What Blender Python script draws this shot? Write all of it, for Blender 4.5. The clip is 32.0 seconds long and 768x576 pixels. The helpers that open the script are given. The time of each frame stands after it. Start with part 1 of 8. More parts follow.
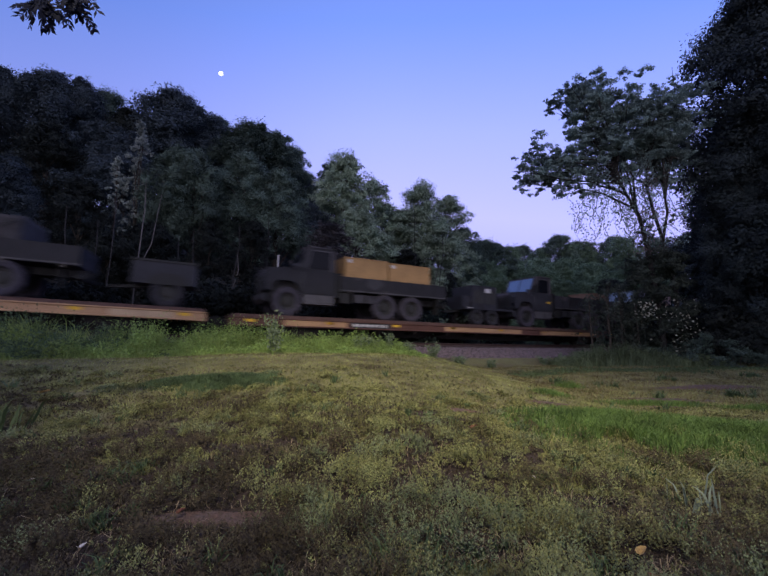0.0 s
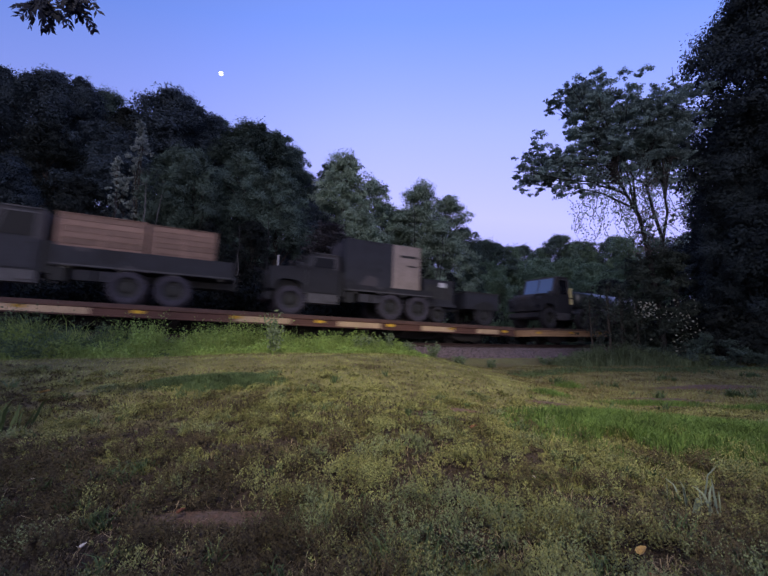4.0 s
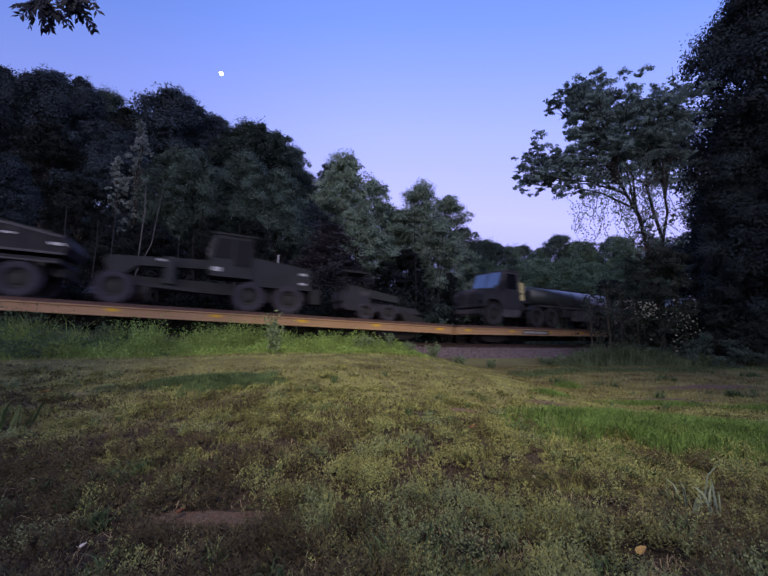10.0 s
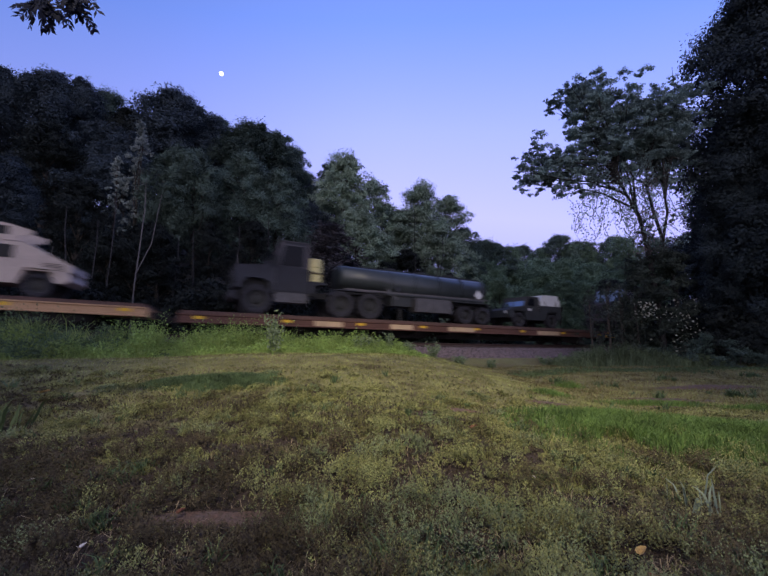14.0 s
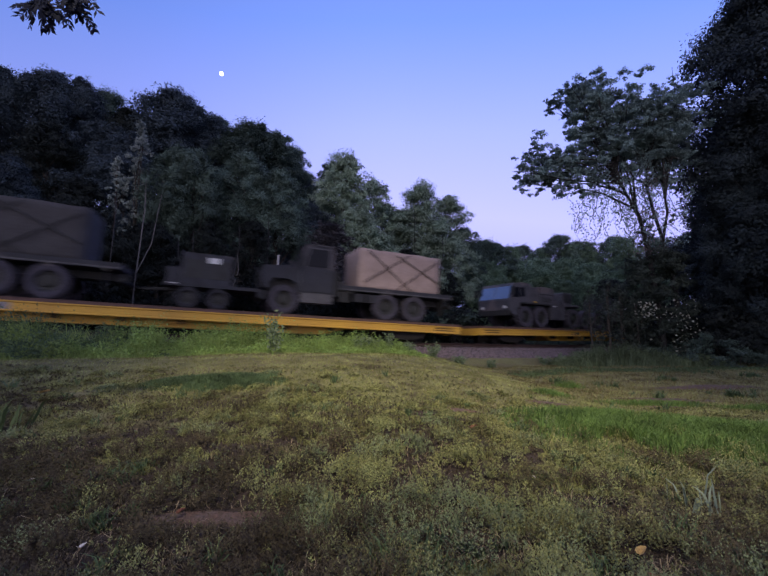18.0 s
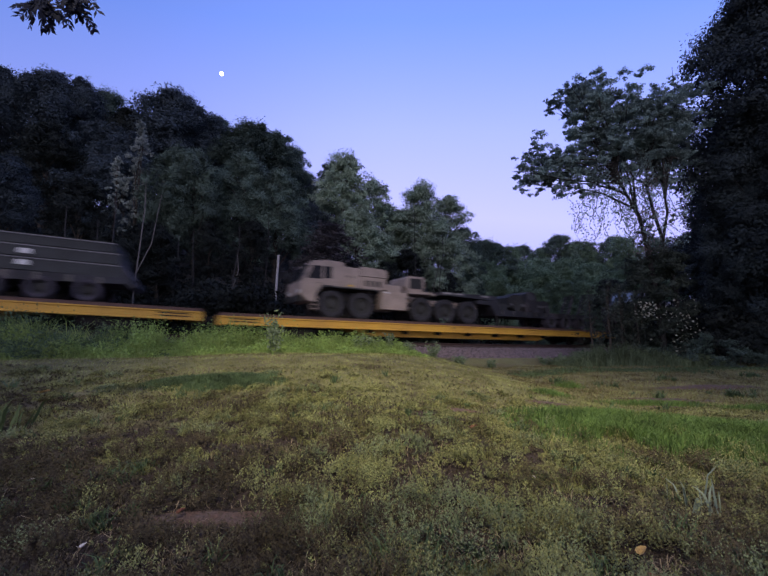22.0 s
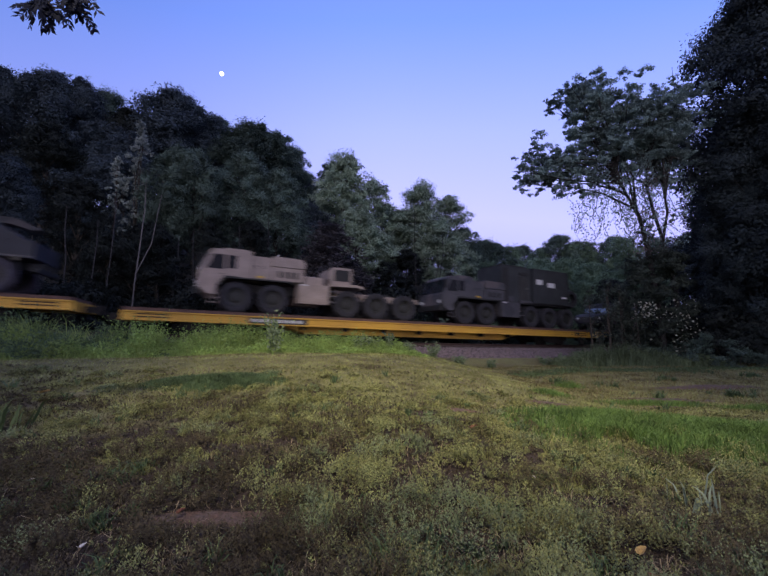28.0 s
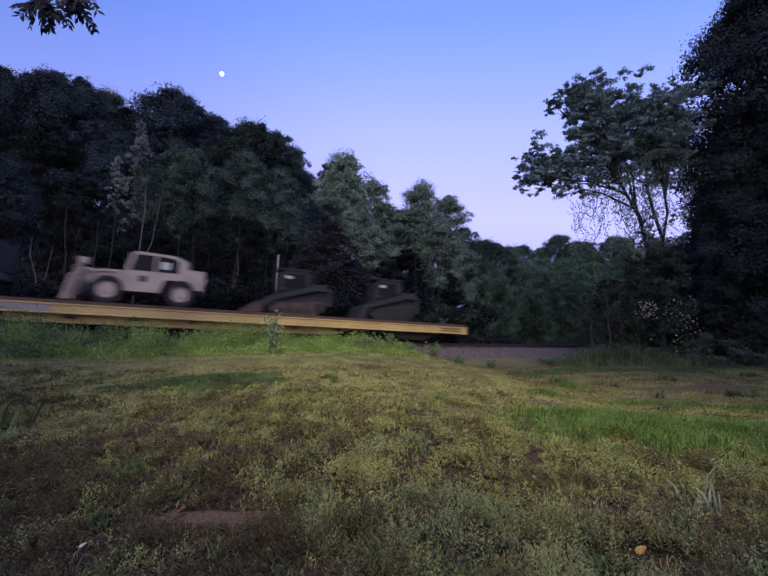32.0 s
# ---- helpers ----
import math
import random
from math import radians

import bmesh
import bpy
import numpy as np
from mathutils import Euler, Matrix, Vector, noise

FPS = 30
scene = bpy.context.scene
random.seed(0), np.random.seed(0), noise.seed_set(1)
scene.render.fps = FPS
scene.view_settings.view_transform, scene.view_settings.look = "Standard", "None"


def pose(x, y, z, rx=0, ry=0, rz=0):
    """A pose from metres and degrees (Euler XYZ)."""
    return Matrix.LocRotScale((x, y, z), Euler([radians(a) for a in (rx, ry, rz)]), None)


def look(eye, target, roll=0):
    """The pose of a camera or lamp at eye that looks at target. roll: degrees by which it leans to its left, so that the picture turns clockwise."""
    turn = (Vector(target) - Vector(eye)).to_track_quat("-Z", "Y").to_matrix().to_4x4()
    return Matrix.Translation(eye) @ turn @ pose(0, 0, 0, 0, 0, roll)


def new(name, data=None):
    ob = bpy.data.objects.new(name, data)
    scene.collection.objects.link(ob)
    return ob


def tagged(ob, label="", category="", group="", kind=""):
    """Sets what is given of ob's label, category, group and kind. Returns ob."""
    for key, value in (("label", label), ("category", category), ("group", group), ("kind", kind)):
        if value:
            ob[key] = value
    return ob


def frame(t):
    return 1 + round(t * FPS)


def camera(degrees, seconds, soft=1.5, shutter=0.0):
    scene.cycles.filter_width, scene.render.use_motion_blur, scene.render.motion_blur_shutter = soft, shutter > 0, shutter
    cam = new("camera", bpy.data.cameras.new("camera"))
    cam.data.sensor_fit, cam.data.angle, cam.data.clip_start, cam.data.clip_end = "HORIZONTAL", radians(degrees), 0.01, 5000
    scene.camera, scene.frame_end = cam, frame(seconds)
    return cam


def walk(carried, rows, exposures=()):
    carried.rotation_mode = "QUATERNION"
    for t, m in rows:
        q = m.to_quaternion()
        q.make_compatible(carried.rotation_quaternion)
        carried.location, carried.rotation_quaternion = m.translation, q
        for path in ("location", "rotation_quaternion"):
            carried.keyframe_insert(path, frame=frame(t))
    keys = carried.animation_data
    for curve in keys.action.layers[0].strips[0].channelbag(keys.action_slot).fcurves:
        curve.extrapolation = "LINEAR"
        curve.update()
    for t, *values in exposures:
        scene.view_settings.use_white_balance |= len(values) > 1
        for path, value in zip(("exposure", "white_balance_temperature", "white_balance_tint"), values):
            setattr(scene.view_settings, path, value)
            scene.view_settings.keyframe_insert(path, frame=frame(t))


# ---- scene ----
EYE = 1.25                                   # camera height over the lawn
cam = camera(88.74, 32.0, soft=1.6, shutter=1.0)
walk(cam, [(0.0, pose(0, 0, EYE, 96.955, 0, 0)), (32.0, pose(0, 0, EYE, 96.955, 0, 0))],
     exposures=[(0.0, -0.14), (6.0, -0.10), (12.0, -0.08), (20.0, -0.05), (32.0, 0.0)])

# ---- the railway line: near deck edge, bending gently away at its far end, slightly dished in profile ----
TX, TY, TA = 7.757, 22.759, radians(23.922)
UX, UY = math.cos(TA), math.sin(TA)          # along the line, towards the far end
NX, NY = -UY, UX                             # across the line, away from the lawn


def deck_z(s):
    q = min(17.5, max(-34.0, s))
    return EYE + 0.5600 - 0.02105 * q + 0.0006 * q * q


def bend(s):
    """How far the line swings away from its straight first stretch."""
    q = min(15.0, max(0.0, s + 5.0))
    return 0.007 * q * q + 0.21 * max(0.0, s - 10.0)


def at(s, d, z=0.0):
    """World point at s along the line, d across it (positive away from the lawn)."""
    d = d + bend(s)
    return Vector((TX + UX * s + NX * d, TY + UY * s + NY * d, z))


def along(x, y):
    """(s, d) of a world point."""
    s = (x - TX) * UX + (y - TY) * UY
    return s, (x - TX) * NX + (y - TY) * NY - bend(s)


SPEEDS = [(0, 9.75), (6, 10.0), (11, 10.25), (16.5, 10.34), (20, 10.14), (24, 9.91), (28, 9.68), (32, 9.45)]


def speed(t):
    for (a, va), (b, vb) in zip(SPEEDS, SPEEDS[1:]):
        if t <= b:
            return va + (vb - va) * (t - a) / (b - a)
    return SPEEDS[-1][1]


def travelled(t, n=200):
    """Metres run since 24 s."""
    lo, hi = 24.0, t
    h = (hi - lo) / n
    return sum(speed(lo + (i + 0.5) * h) for i in range(n)) * h


# ---- world and light ----
world = bpy.data.worlds.new("dusk_sky")
scene.world = world
world.use_nodes = True
wn, wl = world.node_tree.nodes, world.node_tree.links
wn.clear()
w_co = wn.new("ShaderNodeTexCoord")
w_sep = wn.new("ShaderNodeSeparateXYZ")
w_out = wn.new("ShaderNodeOutputWorld")
w_bg = wn.new("ShaderNodeBackground")
wl.new(w_co.outputs["Generated"], w_sep.inputs[0])


w_sq = wn.new("ShaderNodeMath")                 # the blue reaches lower at the sides
w_sq.operation = "MULTIPLY"
wl.new(w_sep.outputs["X"], w_sq.inputs[0])
wl.new(w_sep.outputs["X"], w_sq.inputs[1])
w_high = wn.new("ShaderNodeMath")
w_high.operation = "MULTIPLY_ADD"
w_high.inputs[1].default_value = 0.26
wl.new(w_sq.outputs[0], w_high.inputs[0])
wl.new(w_sep.outputs["Z"], w_high.inputs[2])


def sky_ramp(stops):
    r = wn.new("ShaderNodeValToRGB")
    el = r.color_ramp.elements
    el[0].position, el[0].color = stops[0][0], (*stops[0][1], 1)
    el[1].position, el[1].color = stops[-1][0], (*stops[-1][1], 1)
    for pos, col in stops[1:-1]:
        el.new(pos).color = (*col, 1)
    wl.new(w_high.outputs[0], r.inputs[0])
    return r


# the moonrise side is blue to lavender; the side of the sunken sun, behind, still glows warm
w_front = sky_ramp([(0.0, (0.34, 0.37, 0.91)), (0.14, (0.41, 0.42, 1.0)), (0.30, (0.50, 0.51, 1.10)), (0.48, (0.36, 0.43, 1.06)), (0.66, (0.18, 0.30, 0.89)), (0.85, (0.12, 0.18, 0.44)), (1.0, (0.13, 0.16, 0.36))])
w_back = sky_ramp([(0.0, (1.00, 0.78, 0.88)), (0.12, (0.90, 0.76, 0.95)), (0.35, (0.56, 0.56, 0.84)), (0.66, (0.28, 0.31, 0.52)), (1.0, (0.15, 0.18, 0.36))])
w_side = wn.new("ShaderNodeMapRange")
w_side.interpolation_type = "SMOOTHSTEP"
w_side.inputs["From Min"].default_value, w_side.inputs["From Max"].default_value = 0.25, -0.55
wl.new(w_sep.outputs["Y"], w_side.inputs["Value"])
w_mix = wn.new("ShaderNodeMixRGB")
wl.new(w_side.outputs[0], w_mix.inputs[0])
wl.new(w_front.outputs[0], w_mix.inputs[1])
wl.new(w_back.outputs[0], w_mix.inputs[2])
w_dim = wn.new("ShaderNodeMapRange")            # the sky is a little deeper on the moon's side
w_dim.interpolation_type = "SMOOTHSTEP"
w_dim.inputs["From Min"].default_value, w_dim.inputs["From Max"].default_value = -0.75, 0.05
w_dim.inputs["To Min"].default_value, w_dim.inputs["To Max"].default_value = 0.74, 1.04
wl.new(w_sep.outputs["X"], w_dim.inputs["Value"])
w_mul = wn.new("ShaderNodeMixRGB")
w_mul.blend_type = "MULTIPLY"
w_mul.inputs[0].default_value = 1.0
wl.new(w_mix.outputs[0], w_mul.inputs[1])
wl.new(w_dim.outputs[0], w_mul.inputs[2])
wl.new(w_mul.outputs[0], w_bg.inputs[0])
wl.new(w_bg.outputs[0], w_out.inputs[0])
w_bg.inputs["Strength"].default_value = 1.28

glow = bpy.data.lights.new("dusk_glow", "SUN")
glow.energy, glow.angle, glow.color = 0.62, radians(60), (1.0, 0.93, 0.95)
glow_ob = new("dusk_glow", glow)
glow_ob.matrix_world = look((-10, -32, 15), (0, 0, 0))

# the yard light of the house behind, whose warm pool lies on the middle of the lawn and the bank
yard = bpy.data.lights.new("yard_floodlight", "SPOT")
yard.energy, yard.color, yard.spot_size, yard.spot_blend, yard.shadow_soft_size = 16600, (1.0, 0.84, 0.50), radians(50), 1.0, 0.25
yard_ob = new("yard_floodlight", yard)
yard_ob.matrix_world = look((0.3, -5.0, 14.0), (1.2, 10.1, 0.2))


# ---- materials ----
def mat(name, base, rough=0.7, metal=0.0, spread=0.25, scale=6.0, fine=60.0, bump=0.15, alt=None, spec=0.4, per=0.0, depth=0.01, camo=None):
    """A surface with broad stains and fine grain; per: tone change from piece to piece."""
    m = bpy.data.materials.new(name)
    m.use_nodes = True
    nt = m.node_tree
    n, l = nt.nodes, nt.links
    b = n["Principled BSDF"]
    b.inputs["Roughness"].default_value = rough
    b.inputs["Metallic"].default_value = metal
    b.inputs["Specular IOR Level"].default_value = spec
    co = n.new("ShaderNodeTexCoord")
    n1 = n.new("ShaderNodeTexNoise")
    n1.inputs["Scale"].default_value, n1.inputs["Detail"].default_value = scale, 5
    n2 = n.new("ShaderNodeTexNoise")
    n2.inputs["Scale"].default_value, n2.inputs["Detail"].default_value = fine, 3
    l.new(co.outputs["Object"], n1.inputs["Vector"])
    l.new(co.outputs["Object"], n2.inputs["Vector"])
    r1 = n.new("ShaderNodeValToRGB")
    a = alt or tuple(c * (1 - spread) for c in base)
    r1.color_ramp.elements[0].color = (*a, 1)
    r1.color_ramp.elements[1].color = (*base, 1)
    r1.color_ramp.elements[0].position, r1.color_ramp.elements[1].position = 0.36, 0.62
    l.new(n1.outputs["Fac"], r1.inputs[0])
    mul = n.new("ShaderNodeMixRGB")
    mul.blend_type = "MULTIPLY"
    mul.inputs[0].default_value = 1.0
    r2 = n.new("ShaderNodeValToRGB")
    lo = 1 - spread * 1.4
    r2.color_ramp.elements[0].color = (lo, lo, lo, 1)
    r2.color_ramp.elements[1].color = (1.08, 1.08, 1.08, 1)
    r2.color_ramp.elements[0].position, r2.color_ramp.elements[1].position = 0.3, 0.7
    l.new(n2.outputs["Fac"], r2.inputs[0])
    l.new(r1.outputs[0], mul.inputs[1])
    l.new(r2.outputs[0], mul.inputs[2])
    last = mul.outputs[0]
    for k, (tone, lo, sc) in enumerate(camo or ()):   # sprayed blotches of other tones
        nz = n.new("ShaderNodeTexNoise")
        nz.inputs["Scale"].default_value, nz.inputs["Detail"].default_value = sc, 1
        off = n.new("ShaderNodeVectorMath")
        off.inputs[1].default_value = (5.3 * k + 2, 1.7, 3.1 * k)
        l.new(co.outputs["Object"], off.inputs[0])
        l.new(off.outputs[0], nz.inputs["Vector"])
        rp = n.new("ShaderNodeValToRGB")
        rp.color_ramp.elements[0].position, rp.color_ramp.elements[1].position = lo, lo + 0.025
        l.new(nz.outputs["Fac"], rp.inputs[0])
        mx = n.new("ShaderNodeMixRGB")
        l.new(rp.outputs[0], mx.inputs[0])
        l.new(last, mx.inputs[1])
        mx.inputs[2].default_value = (*tone, 1)
        last = mx.outputs[0]
    if per:
        oi = n.new("ShaderNodeObjectInfo")
        hs = n.new("ShaderNodeHueSaturation")
        mp = n.new("ShaderNodeMapRange")
        mp.inputs["To Min"].default_value, mp.inputs["To Max"].default_value = 1 - per, 1 + per
        l.new(oi.outputs["Random"], mp.inputs["Value"])
        l.new(mp.outputs[0], hs.inputs["Value"])
        l.new(last, hs.inputs["Color"])
        last = hs.outputs[0]
    l.new(last, b.inputs["Base Color"])
    if bump:
        bm_ = n.new("ShaderNodeBump")
        bm_.inputs["Strength"].default_value, bm_.inputs["Distance"].default_value = bump, depth
        l.new(n2.outputs["Fac"], bm_.inputs["Height"])
        l.new(bm_.outputs[0], b.inputs["Normal"])
    return m


def leaf_mat(name, base, alt, trans=0.25, rough=0.75, per=0.18, patch=0.0, size=0.5, tint=None):
    """Foliage: each leaf its own tone, each plant too; a little light comes through."""
    m = bpy.data.materials.new(name)
    m.use_nodes = True
    n, l = m.node_tree.nodes, m.node_tree.links
    b = n["Principled BSDF"]
    b.inputs["Roughness"].default_value = rough
    b.inputs["Specular IOR Level"].default_value = 0.2
    g = n.new("ShaderNodeNewGeometry")
    r = n.new("ShaderNodeValToRGB")
    r.color_ramp.elements[0].color, r.color_ramp.elements[1].color = (*alt, 1), (*base, 1)
    l.new(g.outputs["Random Per Island"], r.inputs[0])
    oi = n.new("ShaderNodeObjectInfo")
    mp = n.new("ShaderNodeMapRange")
    mp.inputs["To Min"].default_value, mp.inputs["To Max"].default_value = 1 - per, 1 + per
    hs = n.new("ShaderNodeHueSaturation")
    l.new(oi.outputs["Random"], mp.inputs["Value"])
    l.new(mp.outputs[0], hs.inputs["Value"])
    l.new(r.outputs[0], hs.inputs["Color"])
    last = hs.outputs[0]
    if patch:                                    # plants or boughs differ in tone over `size` per metre
        co = n.new("ShaderNodeTexCoord")
        nz = n.new("ShaderNodeTexNoise")
        nz.inputs["Scale"].default_value, nz.inputs["Detail"].default_value = size, 3
        rp = n.new("ShaderNodeValToRGB")
        rp.color_ramp.elements[0].position, rp.color_ramp.elements[1].position = 0.40, 0.62
        tn = tint or (1, 1, 1)
        rp.color_ramp.elements[0].color = (*((1 - patch) * c for c in tn), 1)
        rp.color_ramp.elements[1].color = (1 + patch * 0.5, 1 + patch * 0.5, 1 + patch * 0.5, 1)
        mu = n.new("ShaderNodeMixRGB")
        mu.blend_type = "MULTIPLY"
        mu.inputs[0].default_value = 1.0
        l.new(co.outputs["Object"], nz.inputs["Vector"])
        l.new(nz.outputs["Fac"], rp.inputs[0])
        l.new(last, mu.inputs[1])
        l.new(rp.outputs[0], mu.inputs[2])
        last = mu.outputs[0]
    l.new(last, b.inputs["Base Color"])
    if trans:
        tr = n.new("ShaderNodeBsdfTranslucent")
        mx = n.new("ShaderNodeMixShader")
        mx.inputs[0].default_value = trans
        l.new(last, tr.inputs["Color"])
        l.new(b.outputs[0], mx.inputs[1])
        l.new(tr.outputs[0], mx.inputs[2])
        l.new(mx.outputs[0], n["Material Output"].inputs["Surface"])
    return m


OLIVE = mat("olive_drab_paint", (0.033, 0.034, 0.047), 0.72, scale=1.6, fine=30, per=0.12, camo=(((0.017, 0.017, 0.023), 0.53, 0.9), ((0.062, 0.054, 0.063), 0.55, 0.8)))
WORNGREEN = mat("faded_green_paint", (0.080, 0.078, 0.094), 0.7, scale=1.6, fine=30, per=0.1, camo=(((0.046, 0.046, 0.058), 0.56, 0.9), ((0.105, 0.090, 0.098), 0.56, 0.8)))
DARKGREEN = mat("forest_green_paint", (0.036, 0.040, 0.046), 0.7, scale=1.4, fine=30, per=0.12)
SLATE = mat("slate_green_paint", (0.034, 0.038, 0.048), 0.7, scale=1.6, fine=30)
TRACKMUD = mat("muddy_track", (0.115, 0.082, 0.080), 0.9, spread=0.35, scale=2.5, fine=20, bump=0.5)
BLACKISH = mat("black_camouflage_paint", (0.023, 0.023, 0.031), 0.72, scale=1.5, camo=(((0.043, 0.042, 0.052), 0.54, 0.9), ((0.046, 0.040, 0.046), 0.56, 0.8)))
SAND = mat("pale_sand_paint", (0.53, 0.44, 0.395), 0.7, spread=0.18, scale=1.3, fine=25, per=0.04)
TAN = mat("desert_tan_paint", (0.385, 0.31, 0.28), 0.7, spread=0.22, scale=1.3, fine=25, per=0.06)
RUBBER = mat("tyre_rubber", (0.042, 0.041, 0.052), 0.9, spread=0.35, scale=5, fine=40, bump=0.4)
RUBBERDUST = mat("dusty_tyre_rubber", (0.074, 0.068, 0.092), 0.95, spread=0.3, scale=5, fine=40, bump=0.4)
HUB = mat("wheel_hub_paint", (0.030, 0.030, 0.030), 0.6)
SLATGREY = mat("pale_grey_slat_paint", (0.30, 0.29, 0.31), 0.7)
STEEL = mat("worn_steel", (0.16, 0.15, 0.145), 0.45, 0.7, scale=4)
CHASSIS = mat("chassis_black", (0.025, 0.025, 0.027), 0.7)
GLASS = mat("dark_cab_glass", (0.010, 0.011, 0.016), 0.25, 0.0, 0.1, 1, 3, 0.0, spec=0.12)
SCREEN = mat("cab_windscreen_glass", (0.014, 0.017, 0.026), 0.06, 0.0, 0.1, 1, 3, 0.0, spec=0.9)
SCREEN.node_tree.nodes["Principled BSDF"].inputs["IOR"].default_value = 2.6   # coated glass
STEPGREY = mat("worn_grey_steel_tank", (0.112, 0.108, 0.122), 0.6, 0.1, scale=2.5)
CANVAS = mat("dark_canvas", (0.050, 0.050, 0.052), 0.95, scale=2, fine=90, bump=0.5)
TARP = mat("tan_tarpaulin", (0.42, 0.315, 0.285), 0.9, spread=0.16, scale=1.7, fine=12, bump=0.5, depth=0.05)
DARKTARP = mat("dark_green_tarpaulin", (0.062, 0.058, 0.064), 0.9, spread=0.2, scale=1.7, fine=12, bump=0.5, depth=0.05)
STRAP = mat("webbing_strap", (0.10, 0.075, 0.065), 0.85)
PLY = mat("plywood_crate", (0.50, 0.30, 0.13), 0.75, spread=0.2, scale=1.4, fine=18, per=0.1)
PINE = mat("pine_boards", (0.33, 0.21, 0.165), 0.8, spread=0.25, scale=2.4, fine=30, per=0.25)
DRUMYEL = mat("cream_yellow_drum", (0.66, 0.58, 0.27), 0.5, spread=0.12, scale=2)
PLACARD = mat("white_placard", (0.62, 0.62, 0.64), 0.4, spread=0.05, scale=2, bump=0)
YELLOWMARK = mat("yellow_reflector_paint", (0.75, 0.46, 0.03), 0.5, spread=0.12, scale=3)
CARYEL = mat("railcar_yellow_paint", (0.62, 0.36, 0.05), 0.6, spread=0.22, scale=0.5, fine=14, alt=(0.50, 0.28, 0.05), per=0.05)
CARPALE = mat("pale_yellow_railcar_paint", (0.60, 0.44, 0.19), 0.65, spread=0.22, scale=0.5, fine=14, alt=(0.48, 0.34, 0.15))
CARTAN = mat("faded_railcar_tan_paint", (0.50, 0.31, 0.17), 0.7, spread=0.25, scale=0.5, fine=14, alt=(0.42, 0.25, 0.14), per=0.06)
CARBROWN = mat("railcar_oxide_brown_paint", (0.125, 0.058, 0.045), 0.75, spread=0.25, scale=0.5, fine=14)
CARPATCH = mat("cream_paint_patch", (0.58, 0.42, 0.27), 0.7, spread=0.2, scale=1.5)
CARDARK = mat("black_lettering_panel", (0.045, 0.045, 0.055), 0.7)
PLATEGREY = mat("grey_lettering_panel", (0.30, 0.28, 0.29), 0.7, spread=0.2, scale=2)
LETTER = mat("white_stencil", (0.72, 0.72, 0.74), 0.6, bump=0)
DECKWOOD = mat("worn_deck_boards", (0.13, 0.075, 0.065), 0.85, spread=0.3, scale=3, fine=24)
UNDER = mat("sooty_underframe", (0.022, 0.019, 0.019), 0.85)
RAILSTEEL = mat("rusty_rail", (0.085, 0.055, 0.05), 0.55, 0.4, scale=8)
TIEWOOD = mat("creosoted_tie", (0.055, 0.045, 0.042), 0.9, per=0.25)
STONE = mat("ballast_stone", (0.26, 0.195, 0.215), 0.9, spread=0.4, scale=9, fine=40, bump=0.8, depth=0.03, alt=(0.11, 0.085, 0.09))
BARK = mat("tree_bark", (0.085, 0.07, 0.06), 0.95, spread=0.35, scale=6, fine=25, bump=0.8, depth=0.03)
# dark of limbs seen against the sky, put into the bark colour
DARKBARK = mat("backlit_dark_bark", (0.042, 0.038, 0.038), 0.95, spread=0.35, scale=6, fine=25, bump=0.8, depth=0.03)
# grey bark dimmed: the wood's shade is in its colour
GREYBARK = mat("painted_shade_grey_bark", (0.055, 0.052, 0.060), 0.95, spread=0.3, scale=5, fine=20, bump=0.6, depth=0.02)
PALEBARK = mat("pale_dead_wood", (0.15, 0.138, 0.140), 0.9, spread=0.2, scale=5)
POLEWOOD = mat("weathered_grey_pole", (0.42, 0.40, 0.42), 0.85, spread=0.2, scale=6)
LEAF_A = leaf_mat("oak_leaves", (0.084, 0.121, 0.098), (0.061, 0.088, 0.074), patch=0.3, size=0.45)
# raised colour: holds the light on the crowns that face it
LEAF_B = leaf_mat("sycamore_leaves", (0.35, 0.45, 0.33), (0.24, 0.305, 0.225), patch=0.3, size=0.5)
# the dark inside the woods is put into this leaf colour
LEAF_U = leaf_mat("painted_shade_leaves", (0.029, 0.036, 0.033), (0.022, 0.027, 0.026), patch=0.35, size=0.4)
# bluish haze and shade are put into this leaf colour
LEAF_C = leaf_mat("hazed_dark_maple_leaves", (0.070, 0.092, 0.113), (0.052, 0.071, 0.087), patch=0.35, size=0.4)
# next two: light on open crowns is put into the leaf colour
LEAF_M = leaf_mat("mid_green_leaves", (0.128, 0.180, 0.148), (0.090, 0.128, 0.106), patch=0.35, size=0.4)
LEAF_L = leaf_mat("light_green_leaves", (0.180, 0.262, 0.170), (0.126, 0.188, 0.124), patch=0.35, size=0.5)
LEAF_V = leaf_mat("vine_and_locust_leaves", (0.265, 0.360, 0.350), (0.185, 0.255, 0.250), patch=0.4, size=0.7)
# shade of the lawn's edge, put into the leaf colour
LEAF_N = leaf_mat("painted_shade_walnut_leaves", (0.050, 0.066, 0.074), (0.036, 0.048, 0.054), patch=0.4, size=0.5)
LEAF_S = leaf_mat("ivy_leaves", (0.074, 0.092, 0.072), (0.048, 0.060, 0.048), patch=0.4, size=0.7)
LEAF_D = leaf_mat("pale_poplar_leaves", (0.33, 0.375, 0.345), (0.23, 0.265, 0.245), patch=0.2)
BRUSH = leaf_mat("undergrowth_leaves", (0.125, 0.175, 0.095), (0.080, 0.115, 0.065), patch=0.3, size=0.8)
